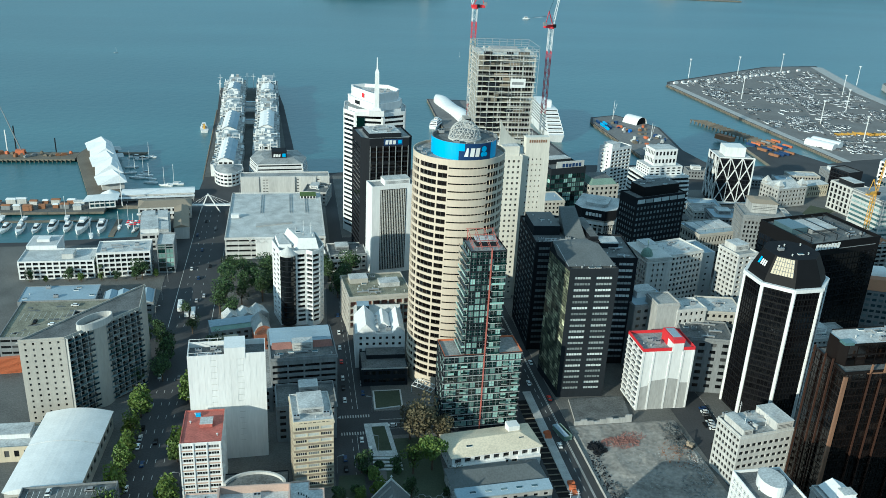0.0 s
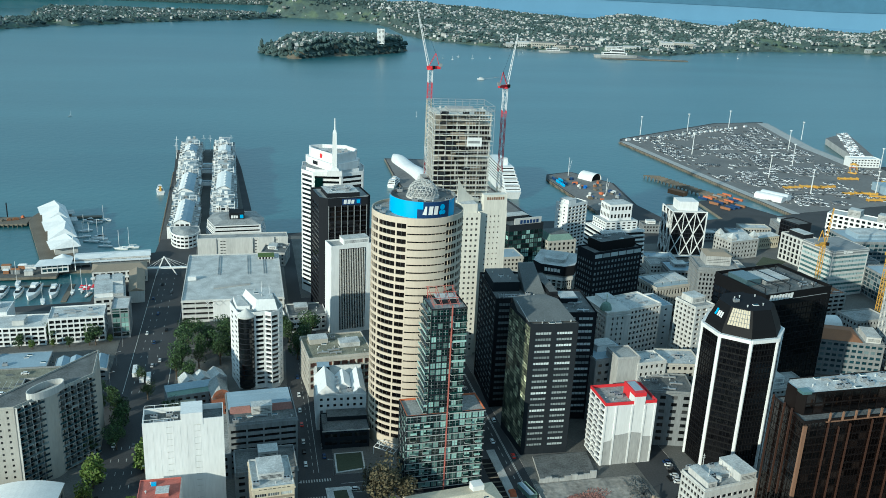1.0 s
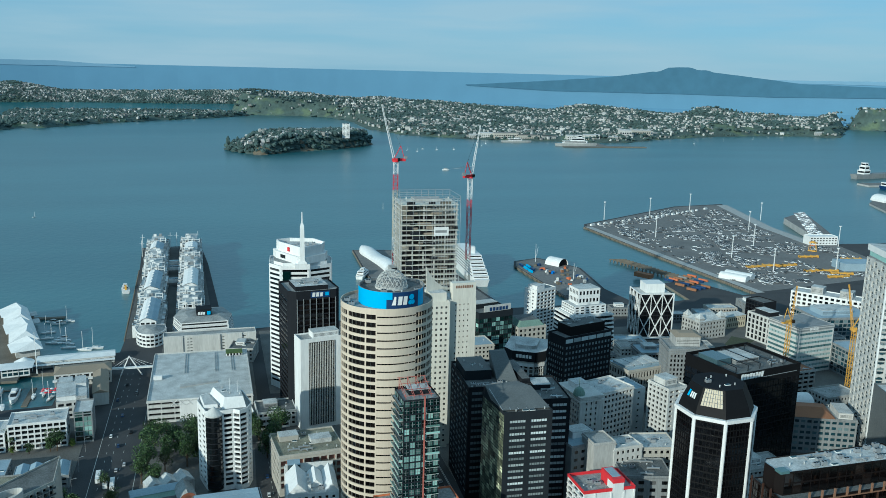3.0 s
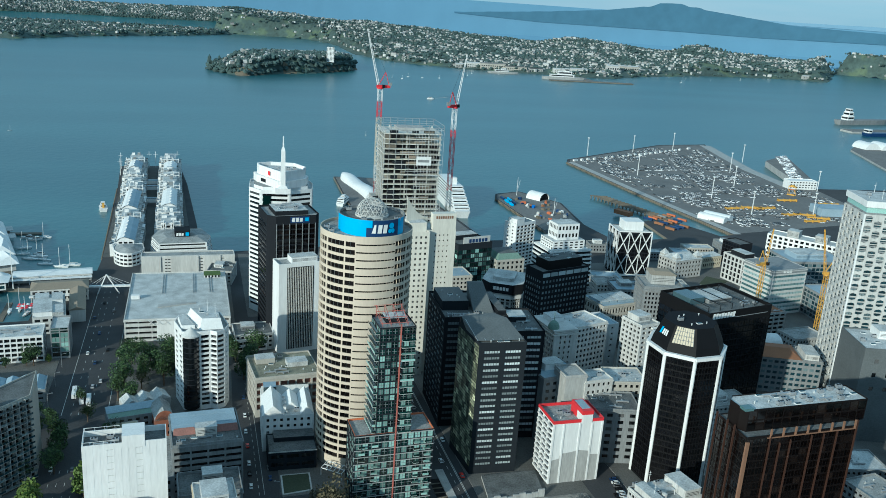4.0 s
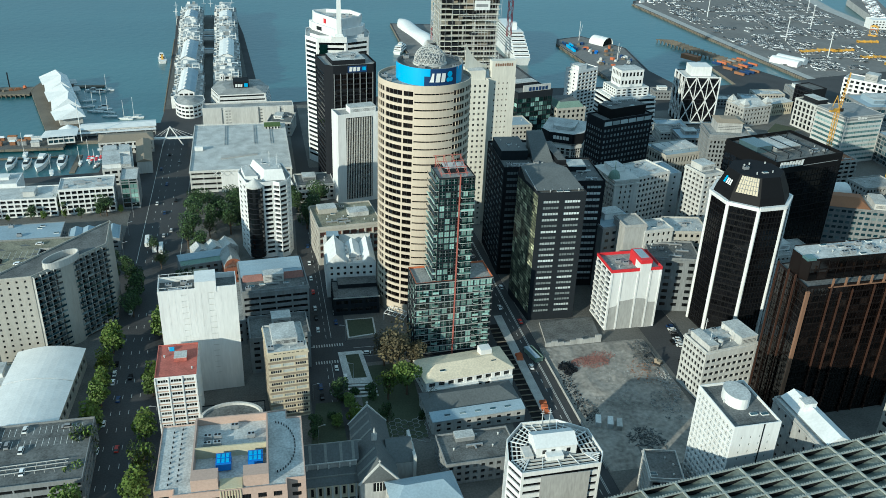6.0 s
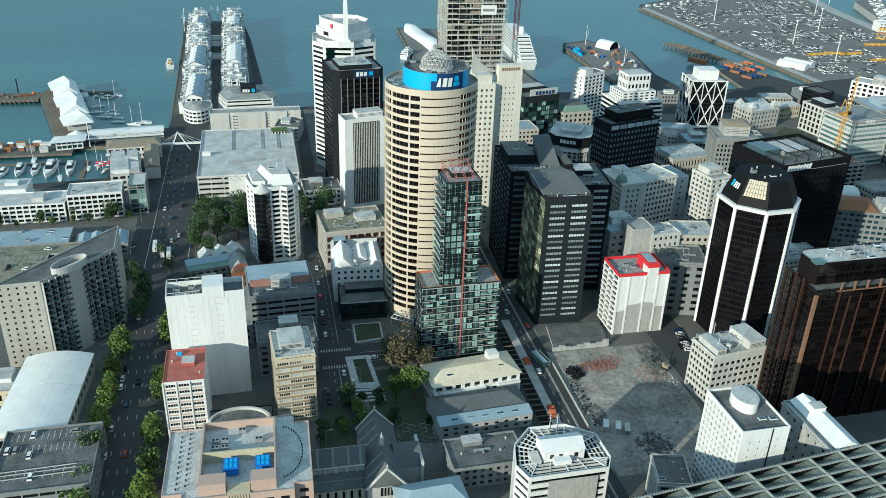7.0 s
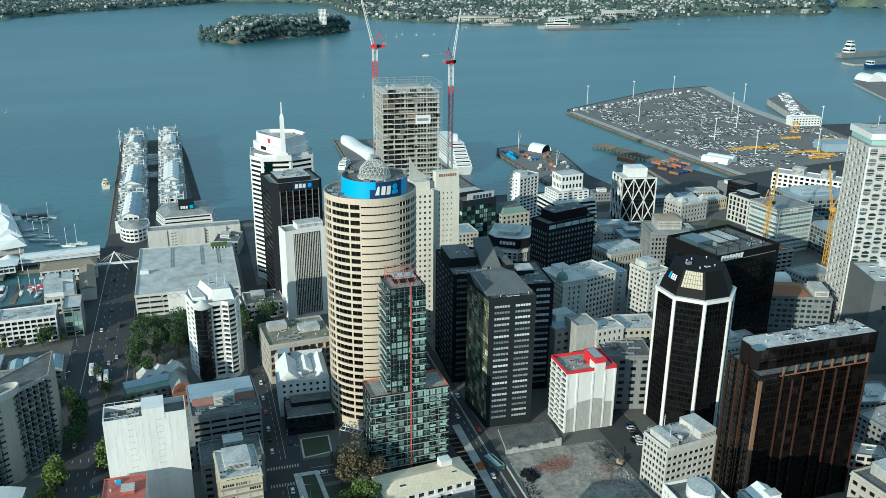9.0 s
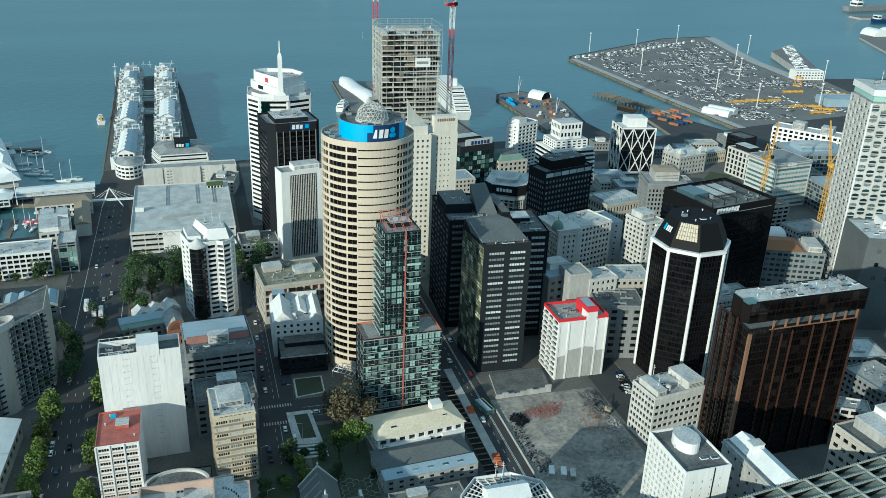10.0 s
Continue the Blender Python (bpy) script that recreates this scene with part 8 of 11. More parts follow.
root = tower("pale_apartment_row", "pale apartment row with tall paired windows", 493, 648, -80, 44, 18, 26, F(9, 5, 0.6, 0.75, 1, 25, 0.5, 0.5, 1), F(4, 5, 0.6, 0.7, 1, 25), None, F(4, 5, 0.6, 0.7, 1, 25, 0.5, 0.5), wall="offwhite", roof="roof_dark")
plant(root, -18, 0, -4, 7, 25, 4, "charcoal")
root = tower("dark_glass_block", "dark glass block behind the apartment row", 523, 708, -76, 22, 18, 24, F(6, 6, 0.9, 0.8, 1, 23, split=False), None, None, F(5, 6, 0.9, 0.8, 1, 23), wall="charcoal", roof="roof_dark", glass="glass_black")
root = tower("banded_glass_office", "office block with alternating pale and green glass bands", 476, 588, 8, 38, 34, 40, F(1, 9, 0.97, 0.5, 1, 36, 0.3, 0.3, 9, glass="glass_teal"), F(1, 9, 0.97, 0.5, 1, 36, 0.3, 0.3, 8, glass="glass_teal"), None, F(1, 9, 0.97, 0.5, 1, 36, 0.3, 0.3, 8, glass="glass_teal"), wall="offwhite", roof="white")
bars(root, -8, 2, 37.2, 39.4, -17.2, 3, "white", 0.2)
s = Shape()
s.box(-19.15, 19.15, -17.15, 17.1, 36.6, 39.8)
part("top_band", s.mesh("top_band", ["grey"]), root)
root = tower("blue_glass_office", "long blue glass office with grey spandrels", 562, 650, -6, 60, 40, 26, F(14, 6, 0.85, 0.7, 1, 24, 0.3, 0.2, 0), F(9, 6, 0.85, 0.7, 1, 24, split=False), None, F(9, 6, 0.85, 0.7, 1, 24, 0.3, 0.2, 0), wall="grey", roof="roof_blue", glass="glass_blue")
plant(root, -20, 10, -10, 10, 25, 5, "roof_blue")
root = tower("blue_glass_office", "blue glass office with fine grid front", 520, 560, -4, 46, 34, 24, F(12, 6, 0.85, 0.75, 1, 23, 0.3, 0.2, 0), F(8, 6, 0.85, 0.75, 1, 23, split=False), None, F(8, 6, 0.85, 0.75, 1, 23, 0.3, 0.2, 0), wall="grey", roof="roof_blue", glass="glass_blue")
root = tower("long_white_block", "long white terraced block with square windows", 610, 712, -52, 76, 22, 24, F(14, 5, 0.6, 0.6, 1, 23, 0.5, 0.6), F(4, 5, 0.6, 0.6, 1, 23), None, F(4, 5, 0.6, 0.6, 1, 23), wall="white", roof="roof_light")
plant(root, -20, -8, -6, 6, 23, 7, "concrete")
plant(root, 8, 20, -6, 6, 23, 7, "concrete")
root = tower("white_shed", "long white-roofed shed on the waterfront", 640, 660, -8, 60, 26, 14, F(10, 3, 0.6, 0.4, 1, 13), None, None, None, wall="offwhite", roof="white")
root = tower("white_barrel_shed", "hall with a white barrel roof", 398, 500, -12, 36, 18, 10, None, None, None, None, wall="grey", roof="roof_light")
s = Shape()
pts = [(9.2 * math.cos(radians(a)), 10 + 5 * math.sin(radians(a))) for a in range(0, 181, 18)]
for k in range(10):
    (y0, z0_), (y1, z1_) = pts[k], pts[k + 1]
    s.quad((-18, y0, z0_), (18, y0, z0_), (18, y1, z1_), (-18, y1, z1_))
for x in (-18, 18):
    s.face([(x, y, z) for y, z in pts])
part("barrel_roof", s.mesh("barrel_roof", ["white"]), root)
crane(432.5, 548, 52, (4, 1, 30), 2.4, ["yellow"], "yellow luffing tower crane between office blocks", [0], "yellow")
crane(462, 512, 55, (-8, 2, 36), 2.4, ["yellow"], "yellow luffing tower crane with a steep jib", [0], "yellow")
# front floors filled with black panes as their inner shade
root = tower("site_hut_block", "unfinished floors of a low building with orange formwork", 428, 540, 6, 34, 26, 20, F(6, 5, 0.8, 0.6, 1, 19, 0.4, 1.0, 0, glass="black"), F(5, 5, 0.8, 0.6, 1, 19), None, F(5, 5, 0.8, 0.6, 1, 19), wall="concrete", roof="rust")
clutter(root, -14, 14, -10, 10, 19.1, 14, 88)
# filler blocks of the old town between the named ones
rg = random.Random(17)
FILL = [(300, 360, 30, 24, 18), (300, 395, 30, 18, 22), (335, 375, 26, 26, 20), (360, 470, 30, 24, 26), (352, 500, 26, 22, 30), (340, 590, 30, 24, 24), (372, 590, 26, 26, 18), (330, 610, 24, 20, 22), (286, 588, 26, 26, 26), (262, 600, 22, 22, 22), (400, 620, 22, 20, 14),
        (344, 640, 26, 20, 16), (360, 560, 30, 22, 20), (410, 575, 22, 24, 16), (278, 455, 20, 24, 30), (285, 420, 22, 22, 26), (268, 408, 14, 16, 32), (440, 500, 30, 20, 14), (455, 470, 26, 22, 18), (430, 455, 20, 20, 12), (345, 334, 28, 22, 12), (330, 300, 22, 26, 16),
        (352, 300, 18, 20, 22), (304, 330, 14, 18, 14), (350, 270, 30, 24, 14), (320, 262, 24, 22, 12), (390, 330, 24, 26, 18), (430, 340, 30, 26, 16), (98, 562, 26, 28, 24), (120, 590, 30, 24, 22), (20, 700, 20, 26, 12), (36, 560, 26, 22, 12), (110, 470, 14, 30, 24), (182, 560, 30, 30, 30), (190, 600, 26, 22, 36),
        (445, 733, 26, 14, 8), (470, 726, 18, 16, 10), (500, 742, 30, 16, 9), (398, 760, 26, 14, 9), (430, 770, 16, 14, 7), (540, 745, 26, 22, 12), (530, 620, 20, 26, 16)]
for i, (x, y, w, d, h) in enumerate(FILL):
    wl_ = rg.choice(("offwhite", "beige", "concrete", "grey", "grey", "concrete"))
    if x > 300 and y < 420:
        wl_ = "grey"
    nf = max(2, int(h / 3.6))
    fw = rg.choice((0.4, 0.5, 0.6))
    sp = F(max(3, int(w / 2.9)), nf, fw, 0.52, 1, h - 1, 0.6, 0.45, 0)
    root = tower("city_block", {"offwhite": "off-white rendered", "beige": "weathered beige", "concrete": "grey concrete", "grey": "dark grey", "white": "white painted"}[wl_] + " low city block with punched windows", x, y, rg.choice((3, -8, -12, 6)), w, d, h, sp, F(max(3, int(d / 2.9)), nf, fw, 0.52, 1, h - 1, 0.6, 0.45, split=False), None, F(max(3, int(d / 2.9)), nf, fw, 0.52, 1, h - 1, 0.6, 0.45, split=False),
                 group="low city blocks", wall=wl_, roof=rg.choice(("roof_grey", "roof_light", "roof_dark", "roof_blue")), glass="glass")
    clutter(root, -w * 0.4, w * 0.4, -d * 0.38, d * 0.38, h - 0.9, rg.randint(3, 6), 300 + i)
    if rg.random() < 0.5:
        plant(root, -w * 0.3, w * 0.05, -d * 0.1, d * 0.3, h - 0.9, rg.uniform(2.5, 4), rg.choice(("concrete", "white", "grey")))
# ---------------- nearest blocks, under the viewpoint ----------------
# pink and grey office with a sunken roof court
root = thing("pink_office_block", "pink-panelled office block with pale roof decks and a sunken plant court", "building", -16.5, 251, 0, -1)
H_P = 34
pol = [(-25.5, -18), (-19, -18), (-19, -21), (19, -21), (19, -18), (25.5, -18), (25.5, 16), (20, 16), (20, 21), (-14, 19), (-14, 17), (-25.5, 17)]
body(root, pol, H_P, [F(1, 8, 0.6, 0.5, 2, 32), None, F(7, 8, 0.55, 0.6, 2, 32, 0.6, 0.4, 2, 2), None, F(1, 8, 0.6, 0.5, 2, 32), F(6, 8, 0.5, 0.5, 2, 32), None, None, None, None, None, F(6, 8, 0.5, 0.5, 2, 32)], "pink", "roof_light", "glass", "charcoal", 0.5)
s = Shape()
s.box(-13, 13, 14, 14.6, 33.5, 38.2, 0).box(12.4, 13, -14, 14, 33.5, 38.2, 0).box(-13, -12.4, -14, 14, 33.5, 38.2, 0).box(-12.4, 12.4, -3, -2.4, 33.5, 38.2, 1)
part("court_wall", s.mesh("court_wall", ["pink", "yellowwall"]), root)
s = Shape()
s.box(-12.4, 12.4, -2.4, 14, 33.5, 35, 0)
part("court_deck", s.mesh("court_deck", ["roof_light"]), root)
for x0, x1 in ((-13, -4), (4.4, 13)):
    s = Shape()
    s.box(x0, x1, -19.5, -14, 30, 38.2)
    part("parapet_block", s.mesh("parapet_block", ["pink"]), root)
s = Shape()
s.box(-3.6, 4, -20.5, -15.2, 33.4, 34.2)
for k in range(8):
    s.box(-3.5 + k * 0.95, -3.1 + k * 0.95, -21.3, -21.02, 20, 33.8)
part("cream_louvres", s.mesh("cream_louvres", ["yellowwall"]), root)
for x in (-2.5, 8.5):
    s = Shape()
    s.box(x - 2.6, x + 2.6, -11, -5, 34, 37, 0)
    for k in range(3):
        for j in range(2):
            s.box(x - 2.1 + 1.5 * k, x - 1.0 + 1.5 * k, -10.2 + 2.6 * j, -8.4 + 2.6 * j, 37, 37.3, 1)
    part("cooling_unit", s.mesh("cooling_unit", ["blue", "skyblue"]), root, None, "bright blue cooling unit")
for x, y in ((-8.5, 6), (-5, 6), (-8.5, 2), (-5, 2), (7, 5), (1, 11)):
    part("air_unit", kit_mesh("air_unit"), root, pose(x, y, 35))
stud = Shape().box(-0.18, 0.18, -0.35, 0.35, 0, 0.5).mesh("roof_stud", ["darkgrey"])
for k in range(22):
    a = -80 + 160 * k / 21
    part("roof_stud", stud, root, pose(14.5 + 8 * math.cos(radians(a)), 14 * math.sin(radians(a)), 33.5))
    part("roof_stud", stud, root, pose(-21 + (k % 2) * 3, -15 + 1.4 * k, 33.5))
# small arched roof and dark yard behind it
root = thing("arched_hall", "dark low hall with a curved white roof rim", "hall", -18.5, 302, 0, 0)
body(root, rect(28, 24), 8, [None, F(6, 2, 0.5, 0.4, 1, 7), None, None], "darkgrey", "roof_dark", parapet=0.4)
s = Shape()
for k in range(16):
    a0, a1 = radians(15 + 150 * k / 16), radians(15 + 150 * (k + 1) / 16)
    for r0, r1, z in ((13.4, 12.2, 11.6),):
        p = [(r * math.cos(t), -2 + 0.75 * r * math.sin(t)) for r, t in ((r0, a0), (r0, a1), (r1, a1), (r1, a0))]
        s.prism([p[3], p[0], p[1], p[2]], 7.6, z)
part("curved_rim", s.mesh("curved_rim", ["offwhite"]), root)
s = Shape()
s.prism([(12.2 * math.cos(radians(15 + 150 * k / 16)), -2 + 0.75 * 12.2 * math.sin(radians(15 + 150 * k / 16))) for k in range(17)], 7.6, 10.4)
part("curved_roof", s.mesh("curved_roof", ["roof_dark"]), root)

# stone church with slate roofs: nave, crossing, transepts and chancel
root = thing("stone_church", "grey stone cathedral with slate roofs and white buttressed aisle", "church", 37.3, 265.5, 0, 0)
s = Shape()
s.box(-34, -7.5, -4.6, 4.6, 0.15, 14.5, 0).box(-34, -7.5, 4.6, 9, 0.15, 7, 0)
part("nave_wall", s.mesh("nave_wall", ["concrete"]), root)
for x in (-32, -26, -20, -14, -9.2):
    part("slate_band", Shape().prism([(x, -4.9), (x + 1.1, -4.9), (x + 1.1, -4.7), (x, -4.7)], 14.75, 20.0, 0, [(x, -0.3), (x + 1.1, -0.3), (x + 1.1, -0.1), (x, -0.1)]).mesh("slate_band", ["pale_slate"]), root)
part("slate_band", Shape().beam((-33.8, -7.3, 9.72), (-7.8, -7.3, 9.72), 0.5).mesh("slate_band", ["pale_slate"]), root)
part("gutter", Shape().box(-34.2, -7.4, -5.3, -4.9, 14.3, 14.7).mesh("gutter", ["offwhite"]), root)
part("ridge_cap", Shape().beam((-34.4, 0, 20.05), (-5, 0, 20.05), 0.4).mesh("ridge_cap", ["pale_slate"]), root)
for y in (-11, -5.5, 6, 11.5, 17):
    part("slate_band", Shape().prism([(-7.9, y), (-7.7, y), (-7.7, y + 1.2), (-7.9, y + 1.2)], 11.5, 19.4, 0, [(-0.6, y), (-0.4, y), (-0.4, y + 1.2), (-0.6, y + 1.2)]).mesh("slate_band", ["pale_slate"]), root)
pitched(root, -34, -7, -4.6, 4.6, 14.5, 5.5, "slate", "x", "nave_roof", 0, 0.4)
s, ws = Shape(), []
facade(s, ws, (-34, -9.5), (-7.6, -9.5), 7.5, F(8, 1, 0.34, 0.72, 0.8, 6.8, 0.8, 0.4, 0), "glass", "offwhite", 0, 0.15)
s.quad((-7.6, -9.5, 0.15), (-7.6, -4.6, 0.15), (-7.6, -4.6, 10), (-7.6, -9.5, 7.5))
part("aisle_wall", s.mesh("aisle_wall", ["cream"]), root, None, "sunlit cream aisle wall with pointed windows")
for pos, ang, ww, wh, mull, brs, gl, split in ws:
    w2 = Shape()
    w2.face([(-ww / 2, 0, 0), (ww / 2, 0, 0), (ww / 2, 0, wh), (-ww / 2, 0, wh)])
    part("aisle_window", w2.mesh("aisle_window", ["glass"]), root, Matrix.Translation(pos))
for k in range(9):
    s = Shape()
    x = -33.2 + 3.1 * k
    s.prism([(x - 0.35, -10.6), (x + 0.35, -10.6), (x + 0.35, -9.5), (x - 0.35, -9.5)], 0.15, 6.8, 0, [(x - 0.35, -9.9), (x + 0.35, -9.9), (x + 0.35, -9.5), (x - 0.35, -9.5)])
    part("buttress", s.mesh("buttress", ["offwhite"]), root)
s = Shape()
s.quad((-34.3, -10.0, 7.4), (-7.4, -10.0, 7.4), (-7.4, -4.6, 11.6), (-34.3, -4.6, 11.6))
s.quad((-34.3, -10.0, 7.2), (-34.3, -4.6, 11.4), (-7.4, -4.6, 11.4), (-7.4, -10.0, 7.2))
part("aisle_roof", s.mesh("aisle_roof", ["slate"]), root)
for k in range(6):
    s = Shape()
    s.box(-31.5 + 4.2 * k, -30.9 + 4.2 * k, -5.2, -4.6, 11.6, 13.2).prism([(-31.6 + 4.2 * k, -5.4), (-30.8 + 4.2 * k, -5.4), (-30.8 + 4.2 * k, -4.6), (-31.6 + 4.2 * k, -4.6)], 13.2, 14, 0, [(-31.3 + 4.2 * k, -5.0), (-31.1 + 4.2 * k, -5.0), (-31.1 + 4.2 * k, -4.8), (-31.3 + 4.2 * k, -4.8)])
    part("clerestory_gable", s.mesh("clerestory_gable", ["offwhite"]), root)
s = Shape()
s.box(-7.4, 7.4, -15, 21, 0.15, 11.4, 0)
for y, sg in ((-15, -1), (21, 1)):
    s.face([(-7.4 * -sg, y, 11.4), (7.4 * -sg, y, 11.4), (0, y, 19.6)][::1 if sg > 0 else -1])
part("transept_wall", s.mesh("transept_wall", ["concrete"]), root)
pitched(root, -7.4, 7.4, -15, 21, 11.4, 8.4, "slate", "y", "transept_roof", 0, 0.5)
for sx in (-1, 1):
    for y in (-15.5, 21.5):
        part("gable_coping", Shape().beam((sx * 8.0, y, 10.9), (0, y, 20.2), 0.7).mesh("gable_coping", ["offwhite"]), root)
for y in (-15.5, 21.5):
    part("finial", Shape().beam((0, y, 20), (0, y, 22.2), 0.35).beam((-0.5, y, 21.5), (0.5, y, 21.5), 0.25).mesh("finial", ["offwhite"]), root)
s = Shape()
s.face([(-2.4, -15.2, 6.5), (2.4, -15.2, 6.5), (2.4, -15.2, 11.5), (1.6, -15.2, 13.4), (0, -15.2, 14.8), (-1.6, -15.2, 13.4), (-2.4, -15.2, 11.5)])
gw = part("gable_window", s.mesh("gable_window", ["glass"]), root, None, "tall pointed traceried window")
s = Shape()
for x in (-1.2, 0, 1.2):
    s.box(x - 0.12, x + 0.12, -15.4, -15.2, 6.5, 14 if x == 0 else 13)
s.box(-2.4, 2.4, -15.4, -15.2, 10.9, 11.2)
part("tracery", s.mesh("tracery", ["offwhite"]), gw)
s = Shape()
s.cyl(0, 0, 19, 21.6, 0.8, 8).cyl(0, 0, 21.6, 25.5, 0.8, 8, 0, 0.05)
for k in range(4):
    s.cyl(0.9 * math.cos(k * 1.57), 0.9 * math.sin(k * 1.57), 19, 22.6, 0.2, 6)
part("bell_turret", s.mesh("bell_turret", ["offwhite"]), root, None, "small white spirelet at the crossing")
s = Shape()
s.box(7.4, 15, -5.5, 10, 0.15, 11).box(15, 16.2, -6.5, 11, 0.15, 13.5, 1)
part("chancel_wall", s.mesh("chancel_wall", ["concrete", "offwhite"]), root)
pitched(root, 5, 15, -5.5, 10, 11, 6, "slate", "x", "chancel_roof", 0, 0.3)
s = Shape()
s.box(-14, -7.5, 8.5, 15, 0.15, 8, 0, 1)
part("vestry", s.mesh("vestry", ["concrete", "roof_dark"]), root)

root = thing("hexagon_paving", "pale outlines of hexagonal paving in the church garden", "paving", 0, 0, 0.2, 0)
s = Shape()
for i in range(7):
    for j in range(6):
        cx, cy = 50 + i * 2.6, 283 + j * 3.0 + (1.5 if i % 2 else 0)
        if noise.noise(Vector((cx * 0.2, cy * 0.2, 1))) < -0.15:
            continue
        for k in range(6):
            a0, a1 = radians(60 * k), radians(60 * k + 60)
            s.beam((cx + 1.7 * math.cos(a0), cy + 1.7 * math.sin(a0), 0.1), (cx + 1.7 * math.cos(a1), cy + 1.7 * math.sin(a1), 0.1), 0.22)
ob = part("edging", s.mesh("edging", ["roof_grey"]), root)
ob["kind"] = "stuff"

root = tower("white_terrace_villa", "white villa-like block with a cream hipped roof and terraces", 88.5, 325, 7, 43, 18, 9.4, F(9, 2, 0.65, 0.55, 0.5, 9, 0.5, 0.8, 1), F(4, 2, 0.65, 0.55, 0.5, 9), None, F(4, 2, 0.65, 0.55, 0.5, 9, 0.5, 0.6), wall="white", roof="roof_light", parapet=0.1)
pitched(root, -21.5, 21.5, -9, 9, 9.4, 2.6, "villaroof", "x", "hipped_roof", 8, 0.9)
s = Shape()
s.box(-21.3, 4, -10.6, -9, 0.15, 5.2).box(10, 21.3, -10.6, -9, 0.15, 5.6)
part("terrace_front", s.mesh("terrace_front", ["white"]), root)
s = Shape()
s.box(9.5, 15, 2, 7, 9.4, 14)
part("stair_head", s.mesh("stair_head", ["white"]), root)
for x, y in ((-12, -4), (14, -3)):
    part("skylight", kit_mesh("skylight"), root, pose(x, y, 10.6))
root = tower("slate_roofed_block", "old grey block with a dark hipped slate roof and blue-grey lean-to", 86.5, 300, 4, 43, 22, 6.5, F(9, 2, 0.4, 0.5, 0.5, 6), F(5, 2, 0.4, 0.5, 0.5, 6), None, F(6, 2, 0.4, 0.5, 0.5, 6), wall="concrete", roof="roof_dark", parapet=0.1)
pitched(root, -21.5, 21.5, -4, 11, 6.5, 4.2, "slate", "x", "hipped_roof", 8, 0.5)
s = Shape()
s.quad((-21.5, -11.4, 7.2), (21.5, -11.4, 7.2), (21.5, -5.2, 8.2), (-21.5, -5.2, 8.2))
s.box(-21.4, 21.4, -11, -5, 6.4, 7.0)
part("lean_to_roof", s.mesh("lean_to_roof", ["roof_blue"]), root)
for k in range(5):
    part("skylight", kit_mesh("skylight"), root, pose(-14 + 7 * k, -8.3, 7.3))
root = tower("grey_flat_block", "low grey rendered block with flat felt roof and sash windows", 80, 265.5, 2, 31, 19, 11, F(9, 3, 0.5, 0.5, 0.5, 10, 0.5, 0.4), F(6, 3, 0.5, 0.5, 0.5, 10), None, F(6, 3, 0.5, 0.5, 0.5, 10, 0.5, 0.4), wall="grey", roof="roof_dark")
clutter(root, -12, 12, -2, 7, 10.1, 6, 91)
plant(root, -8, 0, 4, 8.5, 10.1, 2, "grey", False)
root = tower("hip_roofed_house", "pale house with a blue-grey hipped metal roof", 53, 242, 4, 26, 15, 12, F(4, 3, 0.5, 0.5, 0.5, 11), F(4, 3, 0.5, 0.5, 0.5, 11), None, F(4, 3, 0.5, 0.5, 0.5, 11), category="house", wall="offwhite", roof="roof_light", parapet=0.1)
pitched(root, -13, 13, -7.5, 7.5, 12, 4, "roof_blue", "x", "hipped_roof", 6, 0.6)

# octagonal white banded office with an open roof grid
root = thing("octagonal_white_office", "white banded octagonal office with a louvred roof ring", "building", 101, 240, 0, 0)
ow = [(-18.5, -7), (-15.5, -14.8), (15.5, -14), (18.3, -8.5), (17.6, 5.5), (7.2, 13.2), (-7.5, 13.4), (-15.8, 4.5)]
body(root, ow, 30, [F(1, 8, 0.96, 0.45, 1, 29, 0.3, 0.5, 3, glass="glass_black")], "white", "black", "glass_black", "charcoal", 2.0)
for k in range(4):
    s = Shape()
    a, b_ = inset(ow, 1.6 + 1.7 * k), inset(ow, 2.1 + 1.7 * k)
    for i in range(8):
        j = (i + 1) % 8
        s.face([(*a[i], 29.2), (*a[j], 29.2), (*b_[j], 29.2), (*b_[i], 29.2)])
        s.face([(*a[i], 28.5), (*a[j], 28.5), (*a[j], 29.2), (*a[i], 29.2)])
        s.face([(*b_[j], 28.5), (*b_[i], 28.5), (*b_[i], 29.2), (*b_[j], 29.2)])
    part("roof_ring", s.mesh("roof_ring", ["offwhite"]), root)
for i in range(8):
    for f in (0.0, 0.25, 0.5, 0.75):
        o_, q_ = inset(ow, 1.2), inset(ow, 7.6)
        p = Vector(o_[i]).lerp(Vector(o_[(i + 1) % 8]), f)
        q = Vector(q_[i]).lerp(Vector(q_[(i + 1) % 8]), f)
        part("roof_rafter", Shape().beam((p.x, p.y, 29.3), (q.x, q.y, 29.3), 0.4 if f == 0 else 0.25).mesh("roof_rafter", ["white"]), root)
s = Shape()
s.box(-7.5, 8.5, -6, 3.5, 28, 33, 0)
part("roof_house", s.mesh("roof_house", ["white"]), root)
pitched(root, -7.5, 8.5, -6, 3.5, 33, 2.6, "white", "x", "roof_house_roof", 0, 0.3)
for x in (-5, -1.5, 4.5):
    part("roof_house_window", Shape().box(x, x + 1.5, -6.08, -6.0, 30, 31.8).mesh("roof_house_window", ["glass"]), root)
part("roof_house_wing", Shape().box(-4, 2.5, -9, -6, 28, 31, 0).mesh("roof_house_wing", ["white"]), root)
